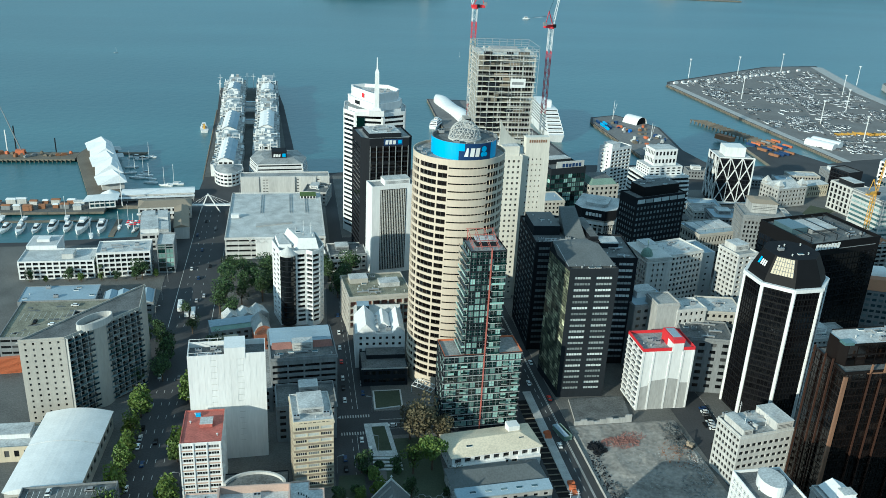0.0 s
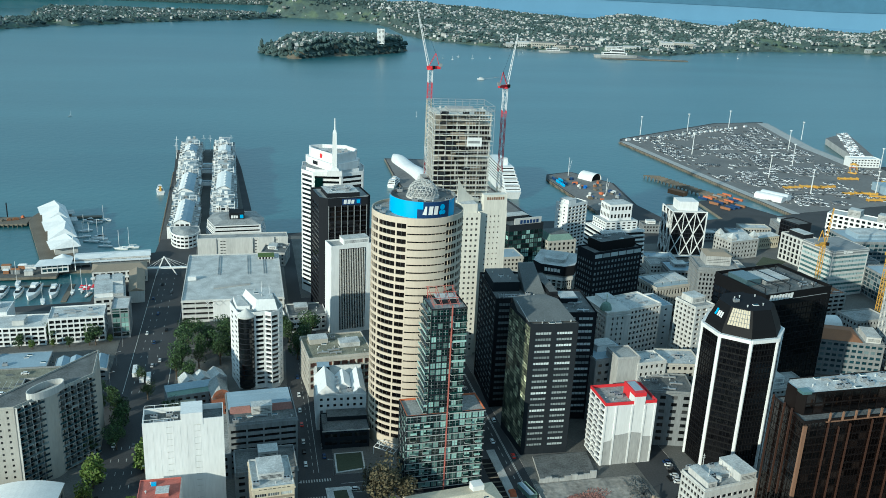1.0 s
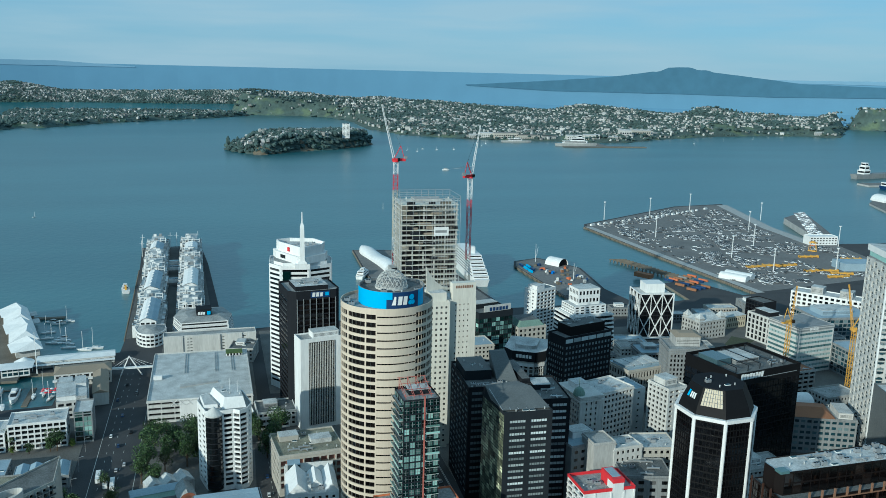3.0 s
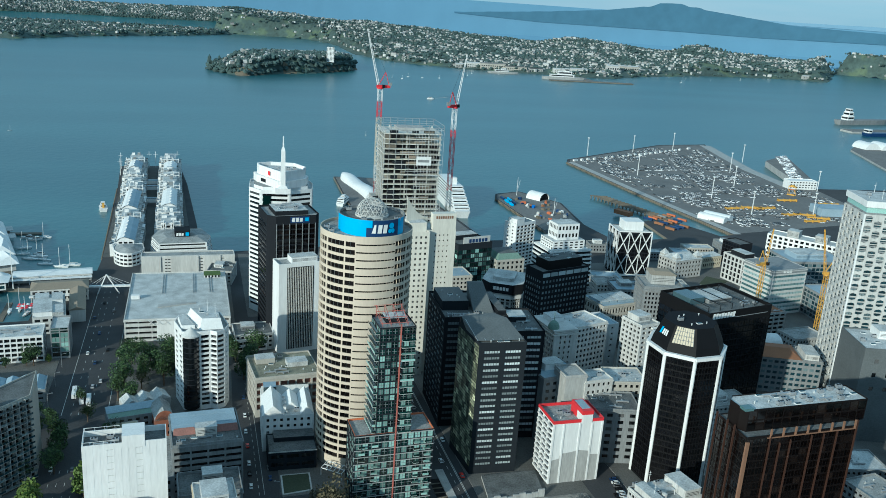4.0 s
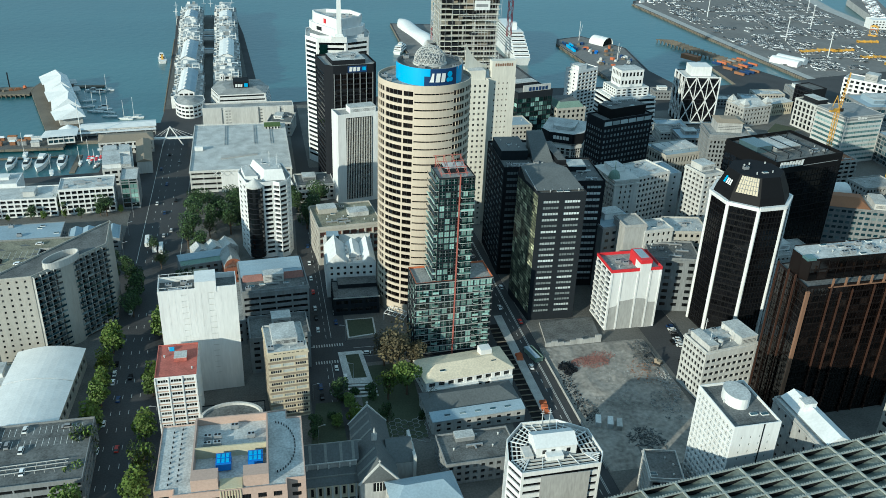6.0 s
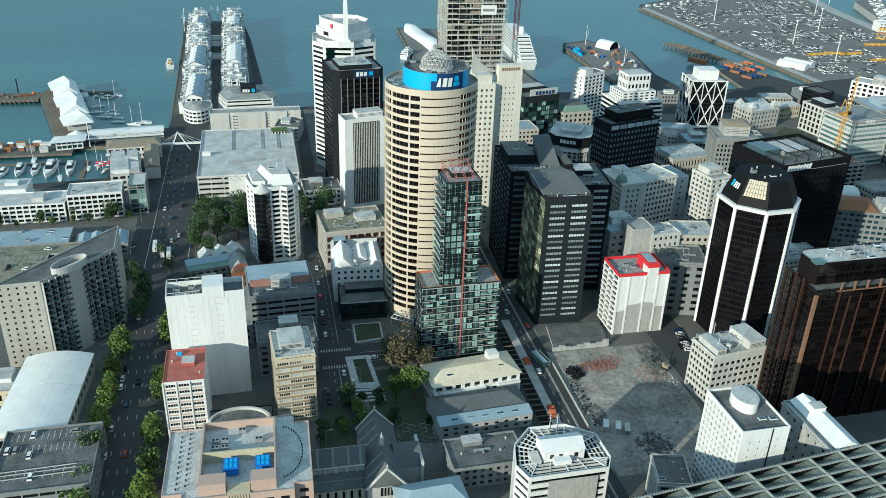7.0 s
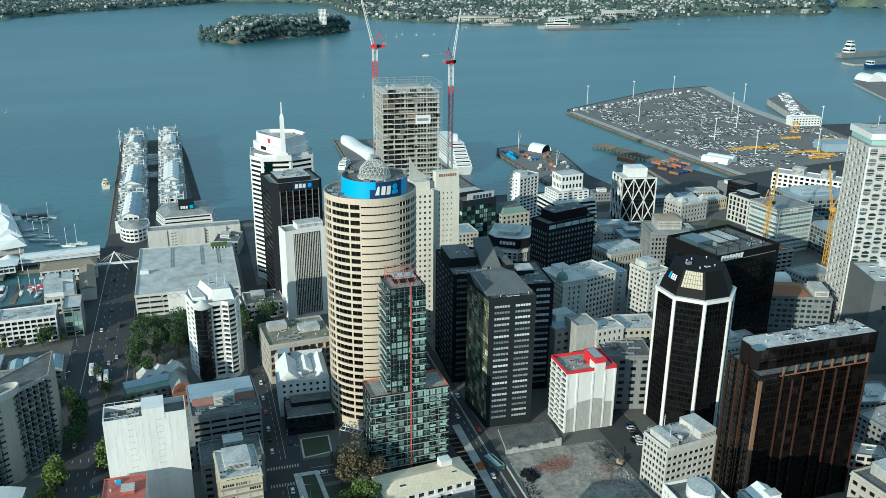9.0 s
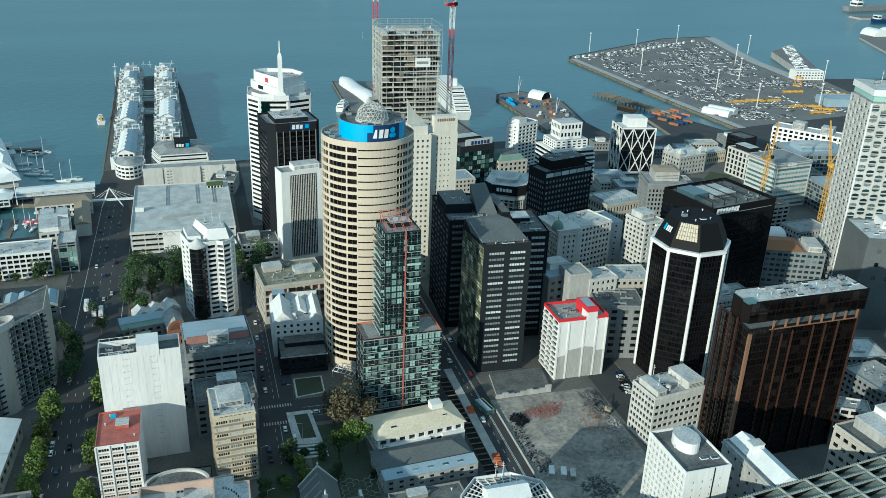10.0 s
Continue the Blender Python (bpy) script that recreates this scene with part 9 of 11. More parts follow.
part("roof_plant", Shape().box(-12, -8.5, -7, -1, 28, 30.5).mesh("roof_plant", ["offwhite"]), root)
s = Shape()
s.box(-8, 11, -15.05, -14.75, 2, 27.5)
part("stone_panel", s.mesh("stone_panel", ["concrete"]), root)
part("aerial", kit_mesh("aerial"), root, pose(1, 12.6, 29))
part("aerial", kit_mesh("aerial"), root, pose(4, 12.6, 29))

# dark scalloped glass roof of the complex just below the viewpoint
root = thing("scalloped_glass_roof", "dark green glass roof with pale diagonal ribs and serrated battens", "glass roof", 150, 150, 0, 0)
GZ = 42.0
edge0, edge1 = Vector((79, 192.4, 0)), Vector((368, 228.5, 0))
ue = (edge1 - edge0).normalized()
ve = Vector((0.18, -1, 0)).normalized()
org = root.location
poly4 = [edge0, edge0 + ve * 88, edge1 + ve * 88, edge1]
s = Shape()
s.prism([((p - org).x, (p - org).y) for p in poly4], 0, GZ - 2.6)
part("body", s.mesh("body", ["darkgrey"]), root)
cell_u, cell_v, NU, NV = 13.0, 4.6, 22, 19
rib, pil, back = Shape(), Shape(), Shape()
up = Vector((0, 0, 1))
for i in range(NU + 1):
    a = edge0 + ue * (i * cell_u) - org + up * (GZ + 0.2)
    r1 = Shape().beam(a, a + ve * (NV * cell_v), 0.62)
    part("rib", r1.mesh("rib", ["rib"]), root)
for j in range(NV):
    tooth = Shape()
    for i in range(NU):
        c = edge0 + ue * (i * cell_u) + ve * (j * cell_v) - org
        n = 8
        for k in range(n):
            t0, t1 = k / n, (k + 1) / n
            skew = lambda t: 2.1 * math.sin(math.pi * t ** 0.62) ** 1.3
            p0, p1 = c + ue * cell_u * t0, c + ue * cell_u * t1
            q0, q1 = p0 + ve * cell_v, p1 + ve * cell_v
            d0, d1 = up * (GZ - 0.25 - skew(t0)), up * (GZ - 0.25 - skew(t1))
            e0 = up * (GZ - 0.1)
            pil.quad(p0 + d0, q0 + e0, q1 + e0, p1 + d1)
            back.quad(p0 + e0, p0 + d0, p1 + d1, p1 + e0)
        a, b_ = c + up * (GZ + 0.15), c + ue * cell_u + up * (GZ + 0.15)
        tooth.beam(a, b_, 0.42)
        if j < 16:
            for k in range(11):
                p = c + ue * cell_u * (k + 0.5) / 11
                tooth.prism([(p.x - 0.22, p.y - 0.1), (p.x + 0.22, p.y - 0.1), (p.x + 0.22, p.y + 0.5), (p.x - 0.22, p.y + 0.5)], GZ + 0.1, GZ + 0.5)
    part("batten", tooth.mesh("batten", ["rib"]), root)
part("glass_pillow", pil.mesh("glass_pillow", ["pillow"]), root, None, "grey-green scalloped roof glass")
# closed upright faces, coloured black for the shade in the slots
part("clerestory", back.mesh("clerestory", ["black"]), root, None, "black faces painted as shade in the slots under the roof battens")
# ---------------- trees ----------------
def crown_mesh(kind, seed, r, h, n, m):
    """A crown of many small leaf clumps set on uneven lobes, with gaps."""
    rg = random.Random(seed)
    lobes = [(rg.uniform(-0.5, 0.5) * r, rg.uniform(-0.5, 0.5) * r, rg.uniform(0.42, 0.95) * h, rg.uniform(0.35, 0.6) * r) for _ in range(9)]
    s = Shape()
    for _ in range(n):
        lx, ly, lz, lr = rg.choice(lobes)
        d = Vector((rg.gauss(0, 1), rg.gauss(0, 1), rg.gauss(0, 0.8))).normalized() * lr * rg.uniform(0.7, 1.08)
        c = Vector((lx, ly, lz)) + d
        a = Vector((rg.gauss(0, 1), rg.gauss(0, 1), rg.gauss(0, 1))).normalized()
        b_ = a.orthogonal().normalized()
        q = rg.uniform(0.28, 0.62)
        s.quad(c - a * q, c - b_ * q * 0.7, c + a * q, c + b_ * q * 0.7)
    return s.mesh("crown", [m])


def trunk_mesh(seed, h, r):
    rg = random.Random(seed)
    s = Shape()
    s.cyl(0, 0, 0, h * 0.5, 0.035 * h, 7, 0, 0.022 * h)
    for k in range(5):
        a = k * 1.26 + rg.uniform(0, 0.5)
        s.beam((0, 0, h * rg.uniform(0.3, 0.48)), (r * 0.5 * math.cos(a), r * 0.5 * math.sin(a), h * rg.uniform(0.6, 0.85)), 0.025 * h, 0, 0.008 * h)
    return s.mesh("trunk", ["bark"])


TREES = {}
for nm, m, r, h, n in (("street", "leaf_bright", 4.2, 9.5, 900), ("street_b", "leaf_bright", 3.6, 8, 700), ("park", "leaf", 7, 14, 1500), ("park_b", "leaf", 6, 12, 1300), ("brown", "leaf_brown", 6.5, 13, 1300), ("green", "leaf_bright", 5, 12, 1100), ("shrub", "leaf", 2.6, 3.2, 350)):
    TREES[nm] = (crown_mesh(nm, len(nm) * 3 + int(r * 10), r, h, n, m), trunk_mesh(len(nm), h, r))


def tree(kind, x, y, sc=1.0, rot=0.0, z=0.1):
    lab = {"street": "leafy bright green street tree", "street_b": "small bright green street tree", "park": "large dark green park tree", "park_b": "dense dark green park tree", "brown": "sparse olive-brown tree in the churchyard", "green": "tall bright green tree in the churchyard", "shrub": "low dark green shrub by the path"}[kind]
    root = thing("shrub" if kind == "shrub" else "tree", lab, "tree", x, y, z, rot, "street and park trees")
    root.scale = (sc, sc, sc)
    part("trunk", TREES[kind][1], root)
    part("crown", TREES[kind][0], root)


rg = random.Random(31)
for y in (262, 278, 296, 312, 331, 344, 356, 375):
    tree(rg.choice(("street", "street_b")), -77 + rg.uniform(-1, 1), y, rg.uniform(1.25, 1.7), rg.uniform(0, 360))
for y in (266, 281, 305, 336, 343, 385, 393):
    tree(rg.choice(("street", "street_b")), -54.5 + rg.uniform(-1, 1), y, rg.uniform(1.25, 1.7), rg.uniform(0, 360))
for x, y in ((-44, 556), (-36, 552), (-40, 540), (-30, 534), (-20, 545), (-44, 522), (-34, 515), (-24, 520), (-16, 528), (-42, 500), (-32, 496), (-22, 500), (-14, 508), (-46, 484), (-38, 476), (10, 545), (18, 538), (22, 552), (26, 516), (28, 505), (33, 522), (24, 530), (36, 536)):
    tree(rg.choice(("park", "park_b")), x + rg.uniform(-2, 2), y + rg.uniform(-2, 2), rg.uniform(0.95, 1.25) * (0.6 if y > 548 else 1), rg.uniform(0, 360))
for x, y in ((-96, 462), (-88, 470), (-84, 452), (-90, 412), (-84, 404), (-87, 420), (-48, 441), (-44, 433), (-74, 445)):
    tree(rg.choice(("park_b", "park")), x, y, rg.uniform(0.6, 0.9), rg.uniform(0, 360))
for x, y, q in ((-78, 456, 0.9), (-71.5, 438, 1.0), (-70.5, 427, 1.1), (-70.5, 417, 0.9), (-60, 461, 0.7), (-66, 484, 0.6), (-128, 548, 0.8), (-100, 541, 0.9), (-70, 408, 0.9)):
    tree(rg.choice(("park", "park_b")), x, y, q, rg.uniform(0, 360))
tree("brown", 59, 338, 1.6, 20)
tree("brown", 66, 338, 1.1, 120)
tree("green", 60, 318, 1.4, 60)
tree("street", 33, 312, 0.8, 10)
tree("street", 26, 300, 0.7, 70)
tree("park_b", 28, 319, 0.85, 70)
tree("green", 51, 316, 1.25, 220)
tree("street", 33.5, 300, 1.05, 140)
tree("park_b", 16, 300, 0.6, 10)
tree("park_b", 15, 293, 0.5, 100)
tree("street_b", 41, 292, 0.7, 40)
tree("park_b", 48, 300, 0.7, 260)
tree("brown", 53, 343, 1.2, 250)
tree("brown", 70, 306, 0.6, 30)
tree("park_b", 116, 412, 0.7, 30)
tree("park_b", 118, 398, 0.6, 90)
tree("park_b", 122, 424, 0.6, 200)
for x, y in ((-146, 541), (-138, 540), (-126, 541), (-116, 540), (-104, 541), (-92, 545), (-160, 540), (-170, 541)):
    tree(rg.choice(("street_b", "park_b")), x, y, rg.uniform(0.5, 0.75), rg.uniform(0, 360))
for x, y in ((30, 318), (36, 322), (44, 318), (52, 328), (44, 324), (24, 306), (64, 300), (40, 300)):
    tree("shrub", x, y, rg.uniform(0.7, 1.1), rg.uniform(0, 360))
slab("lawn", "dim leaf-strewn churchyard lawn", [(38, 286), (64, 286), (66, 344), (40, 344)], 0.1, 0.17, "lawn", "lawn", "lawn")
slab("lawn", "shaded garden strip along the church", [(12, 278), (29, 278), (29, 318), (18, 318)], 0.1, 0.18, "lawn", "lawn", "lawn")
slab("forecourt", "white stone edging round a small sunken lawn", [(33, 331), (46, 329.5), (44, 358), (32, 358)], 0.1, 0.24, "roof_light", "concrete", "paving")
slab("lawn", "small lawn between white stone edges", [(36.5, 335), (43.5, 334.5), (42, 355), (35.5, 355)], 0.2, 0.3, "lawn", "lawn", "lawn")
for k in range(4):
    slab("steps", "pale stone steps up to the churchyard", [(33 + k * 0.3, 320 + 2.6 * k), (47, 319 + 2.6 * k), (47, 320.4 + 2.6 * k), (33 + k * 0.3, 321.4 + 2.6 * k)], 0.1, 0.34 + 0.16 * k, "roof_light", "concrete", "steps")
slab("forecourt", "pale stone rim of a small garden beside the tower", [(38.5, 370), (53.4, 372), (54, 388), (39, 388)], 0.1, 0.5, "offwhite", "white", "paving")
slab("lawn", "small sunken garden beside the tower", [(39.3, 370.8), (52.6, 372.6), (53.2, 387.2), (39.8, 387.2)], 0.45, 0.56, "lawn", "lawn", "lawn")

root = thing("orange_container", "orange site container beside the parking deck", "container", -148, 424, 0.1, 5)
s = Shape()
for k in range(24):
    s.box(-6 + 0.5 * k, -5.7 + 0.5 * k, -1.3, 1.3, 0.3, 9)
s.box(-6, 6, -1.22, 1.22, 0, 9.1)
part("shell", s.mesh("shell", ["orange"]), root)
# ---------------- vehicles ----------------
def car_meshes(m):
    s = Shape()
    s.prism([(-0.9, -2.2), (0.9, -2.2), (0.9, 2.2), (-0.9, 2.2)], 0.3, 0.85, 0, [(-0.85, -2.1), (0.85, -2.1), (0.85, 2.15), (-0.85, 2.15)])
    s.prism([(-0.7, -1.2), (0.7, -1.2), (0.7, 1.0), (-0.7, 1.0)], 1.38, 1.45, 0)
    bd = s.mesh("body", [m])
    s = Shape()
    s.prism([(-0.82, -1.75), (0.82, -1.75), (0.82, 1.4), (-0.82, 1.4)], 0.85, 1.4, 0, [(-0.68, -1.2), (0.68, -1.2), (0.68, 0.8), (-0.68, 0.8)])
    return bd, s.mesh("cabin_glass", ["glass"])


WHEEL = Shape()
WHEEL.prism([(0.32 * math.cos(k * 0.785), 0.32 * math.sin(k * 0.785)) for k in range(8)], -0.1, 0.1)
WHEEL = WHEEL.mesh("wheel", ["rubber"])
CARS = {c: car_meshes(m) for c, m in (("silver", "carpaint"), ("red", "carpaint_red"), ("white", "white"), ("black", "black"), ("blue", "navy"))}


def car(x, y, rot, colour, z=0.012):
    root = thing("car", {"silver": "silver-grey", "red": "red", "white": "white", "black": "black", "blue": "dark blue"}[colour] + " car on the street far below", "car", x, y, z, rot, "cars on the streets")
    part("body", CARS[colour][0], root)
    part("cabin_glass", CARS[colour][1], root)
    for sx in (-0.8, 0.8):
        for sy in (-1.35, 1.35):
            part("wheel", WHEEL, root, pose(sx, sy, 0.32, 0, 90, 0))


rg = random.Random(8)
COL = ("silver", "white", "silver", "black", "white", "blue", "red")
for k, c in enumerate(("white", "silver", "white", "black", "silver", "white", "blue")):
    car(207.5 + 0.5 * k, 336 + 3.1 * k, 78, c, 0.165)
for x, y in ((-74, 300), (-73.6, 318), (-69.5, 335), (-73.5, 349), (-73.5, 356), (-73.5, 364), (-73.8, 380), (-66, 352), (-58, 288), (-66, 300), (-62, 410), (-72, 412), (-64, 540), (-70, 556), (-58, 560), (-66, 590), (-72, 620), (-60, 632), (-68, 650), (-58, 512), (-62, 505)):
    car(x, y, rg.choice((0, 180)), rg.choice(COL))
for x, y in ((21.2, 330), (21.2, 322), (33.5, 336), (33.6, 318), (24, 380), (24, 392), (24.2, 402), (33.8, 386), (34, 396), (24.5, 420), (24.5, 436), (34, 430), (25, 455), (34.6, 462), (25.5, 478), (30, 344), (46, 355), (60, 360), (74, 355.5), (40, 488), (52, 487)):
    car(x, y, 90 if 350 < y < 366 or y > 480 else rg.choice((0, 180)), rg.choice(COL))
for x, y in ((124.4, 330), (131.4, 372), (124.4, 388), (131.4, 410), (124.4, 450), (124.4, 268), (201, 322), (205, 340), (199, 300), (207, 400), (201, 440), (205, 470)):
    car(x, y, rg.choice((0, 180)), rg.choice(COL))
for x, y in ((-108, 294), (-105, 294), (-99, 290), (-84, 303), (-96, 277), (-100, 303)):
    car(x, y, rg.choice((0, 90)), rg.choice(("white", "silver")), 12.13)
for x, y in ((-120, 470), (-135, 456), (-128, 480), (-112, 480), (-108, 480), (-145, 460)):
    car(x, y, rg.choice((0, 90)), rg.choice(("white", "silver", "black")), 11.12)


def bus(x, y, rot):
    root = thing("bus", "white city bus stopped at the junction", "bus", x, y, 0.012, rot, "city buses")
    s = Shape()
    s.box(-1.25, 1.25, -6, 6, 0.4, 1.3).box(-1.25, 1.25, -6, 6, 2.5, 3.1)
    for k in range(7):
        s.box(-1.25, 1.25, -6 + 1.98 * k, -5.85 + 1.98 * k, 1.3, 2.5)
    s.box(-0.7, 0.7, -3, 0, 3.1, 3.35)
    part("body", s.mesh("body", ["white"]), root)
    s = Shape()
    s.box(-1.2, 1.2, -5.9, 5.9, 1.3, 2.5)
    part("window_band", s.mesh("window_band", ["glass"]), root)
    for sx in (-1.1, 1.1):
        for sy in (-3.6, 3.4):
            part("wheel", WHEEL, root, pose(sx, sy, 0.45, 0, 90, 0) @ Matrix.Scale(1.4, 4))


bus(-66, 488, 3)
bus(-62, 485, 3)
bus(-71, 496, 3)
bus(31.5, 505, 2)

# street lamps along the two long streets
s = Shape()
s.beam((0, 0, 0), (0, 0, 9), 0.22, 0, 0.14).beam((0, 0, 9), (2.4, 0, 9.6), 0.12).box(2.0, 3.0, -0.2, 0.2, 9.5, 9.7)
LAMP = s.mesh("pole", ["steel"])
for x, y, r in [(-80, yy, 0) for yy in range(270, 420, 30)] + [(-50.5, yy, 180) for yy in range(285, 420, 30)] + [(17, yy, 0) for yy in range(290, 440, 30)] + [(37, yy, 180) for yy in range(300, 470, 34)] + [(-83, yy, 0) for yy in range(480, 590, 28)]:
    root = thing("street_lamp", "grey steel street lamp on the pavement edge", "street lamp", x, y, 0.14, r, "street lamps")
    part("pole", LAMP, root)

# ---------------- street works and the demolition site ----------------
# nothing is dug: a flat black slab stands for the trench's shaded depth
slab("trench_deck", "open dark rail trench with timber struts", [(112.6, 262), (118, 262), (118.6, 372), (113.4, 372)], 0.004, 0.02, "black", "black", "trench")
root = thing("trench_struts", "row of brown struts across the open trench", "struts", 115, 262, 0.02, -0.4)
for k in range(26):
    s = Shape()
    s.box(-2.6, 3.1, k * 4.2, k * 4.2 + 0.5, 0, 0.4)
    part("strut", s.mesh("strut", ["timber"]), root)
slab("walkway", "pale temporary walkway along the trench", [(118.2, 262), (122.4, 262), (123.2, 380), (118.8, 380)], 0.004, 0.35, "concrete", "concrete", "walkway")
root = thing("hoarding", "pale site fence along the road", "fence", 133.4, 254, 0, 0)
for k in range(18):
    s = Shape()
    s.box(-0.1, 0.1, k * 5, k * 5 + 4.9, 0, 1.6)
    part("fence_panel", s.mesh("fence_panel", ["concrete"]), root)
for x, y in ((120.5, 297), (121, 300.5), (120.8, 337), (121.2, 340), (120, 293.5)):
    root = thing("barrier", "stack of orange plastic road barriers", "barrier", x, y, 0.35, rg.uniform(-20, 20), "orange barriers")
    s = Shape()
    for k in range(3):
        s.prism([(-1.6, -0.6 + 0.8 * k), (1.6, -0.6 + 0.8 * k), (1.6, 0 + 0.8 * k), (-1.6, 0 + 0.8 * k)], 0, 1.4, 0, [(-1.5, -0.4 + 0.8 * k), (1.5, -0.4 + 0.8 * k), (1.5, -0.2 + 0.8 * k), (-1.5, -0.2 + 0.8 * k)])
    part("body", s.mesh("body", ["orange"]), root)
root = thing("site_gate", "dull teal hoarding box at the site corner", "hoarding", 128.6, 339.5, 0.1, 14)
for a0, a1, c0, c1 in ((-2.2, 2.2, -5.5, -5.3), (-2.2, 2.2, 5.3, 5.5), (-2.2, -2.0, -5.3, 5.3), (2.0, 2.2, -5.3, 5.3)):
    part("panel", Shape().box(a0, a1, c0, c1, 0, 2.6).mesh("panel", ["roof_green"]), root)
part("canopy", Shape().box(-2.4, 0.4, -5.7, 5.7, 2.6, 2.75).mesh("canopy", ["roof_blue"]), root)
# rubble ground
gx0, gx1, gy0, gy1, st = 134.6, 190.6, 252.0, 346.0, 2.0
vs, fs = [], []
nx, ny = int((gx1 - gx0) / st) + 1, int((gy1 - gy0) / st) + 1
for j in range(ny):
    for i in range(nx):
        x, y = gx0 + i * st, gy0 + j * st
        e = min(i, j, nx - 1 - i, ny - 1 - j)
        vs.append((x, y, 0.16 + (0.0 if e == 0 else 0.25 + 0.8 * max(0, noise.noise(Vector((x * 0.09, y * 0.09, 2)))) + 0.5 * abs(noise.noise(Vector((x * 0.4, y * 0.4, 7)))))))
for j in range(ny - 1):
    for i in range(nx - 1):
        fs.append((j * nx + i, j * nx + i + 1, (j + 1) * nx + i + 1, (j + 1) * nx + i))
tagged(new("rubble_ground", from_lists("rubble_ground", vs, fs, ["gravel"])), "grey rubble and gravel ground of a cleared demolition site", "rubble", kind="structure")


def debris(name, label, x, y, rx, ry, n, m, seed, size=(0.4, 1.4), hmax=1.6):
    rg = random.Random(seed)
    s = Shape()
    for _ in range(n):
        a, r = rg.uniform(0, 6.28), rg.random() ** 0.6
        px, py = rx * r * math.cos(a), ry * r * math.sin(a)
        q = rg.uniform(*size)
        z = (1 - r) * hmax * rg.random()
        d = Vector((rg.gauss(0, 1), rg.gauss(0, 1), rg.gauss(0, 0.35))).normalized()
        s.beam(Vector((px, py, z)) - d * q, Vector((px, py, z + q * 0.3)) + d * q, q * rg.uniform(0.25, 0.7))
    ob = new(name, s.mesh(name, [m]))
    ob.location = (x, y, 0.6)
    return tagged(ob, label, "debris", kind="stuff")


debris("brick_rubble", "heap of broken red brick and steel", 155, 329, 10, 5, 520, "brickdust", 1, (0.2, 0.7), 0.7)
debris("brick_rubble", "scattered red brick rubble", 163, 334, 7, 4, 200, "brickdust", 2, (0.12, 0.5), 0.6)
debris("concrete_rubble", "scattered broken concrete", 164, 318, 16, 22, 180, "roof_grey", 3, (0.12, 0.5), 0.4)
debris("scrap", "dark scrap metal and timber", 184, 330, 6, 16, 260, "roof_dark", 4, (0.15, 0.8), 1.2)
debris("scrap", "dark scrap heap", 142, 325, 4, 6, 110, "charcoal", 5)
debris("scrap", "heap of mixed scrap by the fence", 141, 292, 4, 8, 180, "roof_dark", 6, (0.15, 0.7), 1.0)
debris("scrap", "heap of grey demolition waste", 178, 290, 7, 12, 220, "roof_grey", 7, (0.12, 0.6), 0.8)
debris("scrap", "bent steel and timber along the back of the site", 186, 336, 4, 8, 240, "roof_dark", 8, (0.2, 0.9), 1.4)
debris("scrap", "rust-brown steel offcuts on the rubble", 180, 318, 9, 12, 200, "rust", 9, (0.12, 0.5), 0.5)
debris("concrete_rubble", "pale broken concrete heaped at the edge", 186, 305, 4, 14, 260, "concrete", 10, (0.15, 0.7), 1.2)
debris("concrete_rubble", "pale concrete lumps strewn over the dirt", 160, 300, 14, 26, 240, "concrete", 11, (0.1, 0.35), 0.3)
debris("scrap", "dark scrap strewn along the street fence", 138, 306, 3, 24, 220, "charcoal", 12, (0.12, 0.6), 0.7)
debris("scrap", "dark heap of timber and pipe", 158, 268, 9, 9, 260, "roof_dark", 13, (0.2, 0.9), 1.0)
root = thing("retaining_wall", "rough pale concrete retaining wall with broken top", "wall", 137, 346.6, 0, 0.5)
for k in range(9):
    s = Shape()
    s.box(k * 3.4, k * 3.4 + 3.3, -0.4, 0.4, 0.1, 2.4 + 1.4 * max(0, k - 4) / 4 + 0.7 * math.sin(k * 1.7))
    part("wall_panel", s.mesh("wall_panel", ["concrete"]), root)
slab("forecourt", "flat dark grey deck between the towers", [(138, 348), (168, 348.4), (171, 369), (141, 369)], 0.1, 1.4, "roof_dark", "concrete", "deck")
for x, y, c in ((141, 283, "white"), (146, 281, "white"), (149.5, 279, "offwhite")):
    root = thing("site_container", "white site container with a door", "container", x, y, 0.4, 70)
    s = Shape()
    for k in range(12):
        s.box(-3 + k * 0.5, -2.72 + k * 0.5, -1.22, 1.22, 0, 2.6)
    s.box(-3, 3, -1.18, 1.18, 0.05, 2.55)
    part("body", s.mesh("body", [c]), root)
root = thing("excavator", "parked dark digger on the rubble", "excavator", 188, 322, 0.8, 40)
s = Shape()
s.box(-1.6, -0.9, -2, 2, 0, 0.9).box(0.9, 1.6, -2, 2, 0, 0.9)
part("tracks", s.mesh("tracks", ["rubber"]), root)
s = Shape()
s.box(-1.3, 1.3, -1.8, 1.4, 0.9, 2.2).box(-1.2, 0, 0.2, 1.6, 2.2, 3.2)
part("cab", s.mesh("cab", ["brownband"]), root)
s = Shape()
s.beam((0.5, 1.4, 1.8), (0.5, 5, 4.6), 0.5).beam((0.5, 5, 4.6), (0.5, 7, 1.4), 0.4).box(0, 1, 6.6, 7.6, 0.3, 1.4)
part("arm", s.mesh("arm", ["darkgrey"]), root)
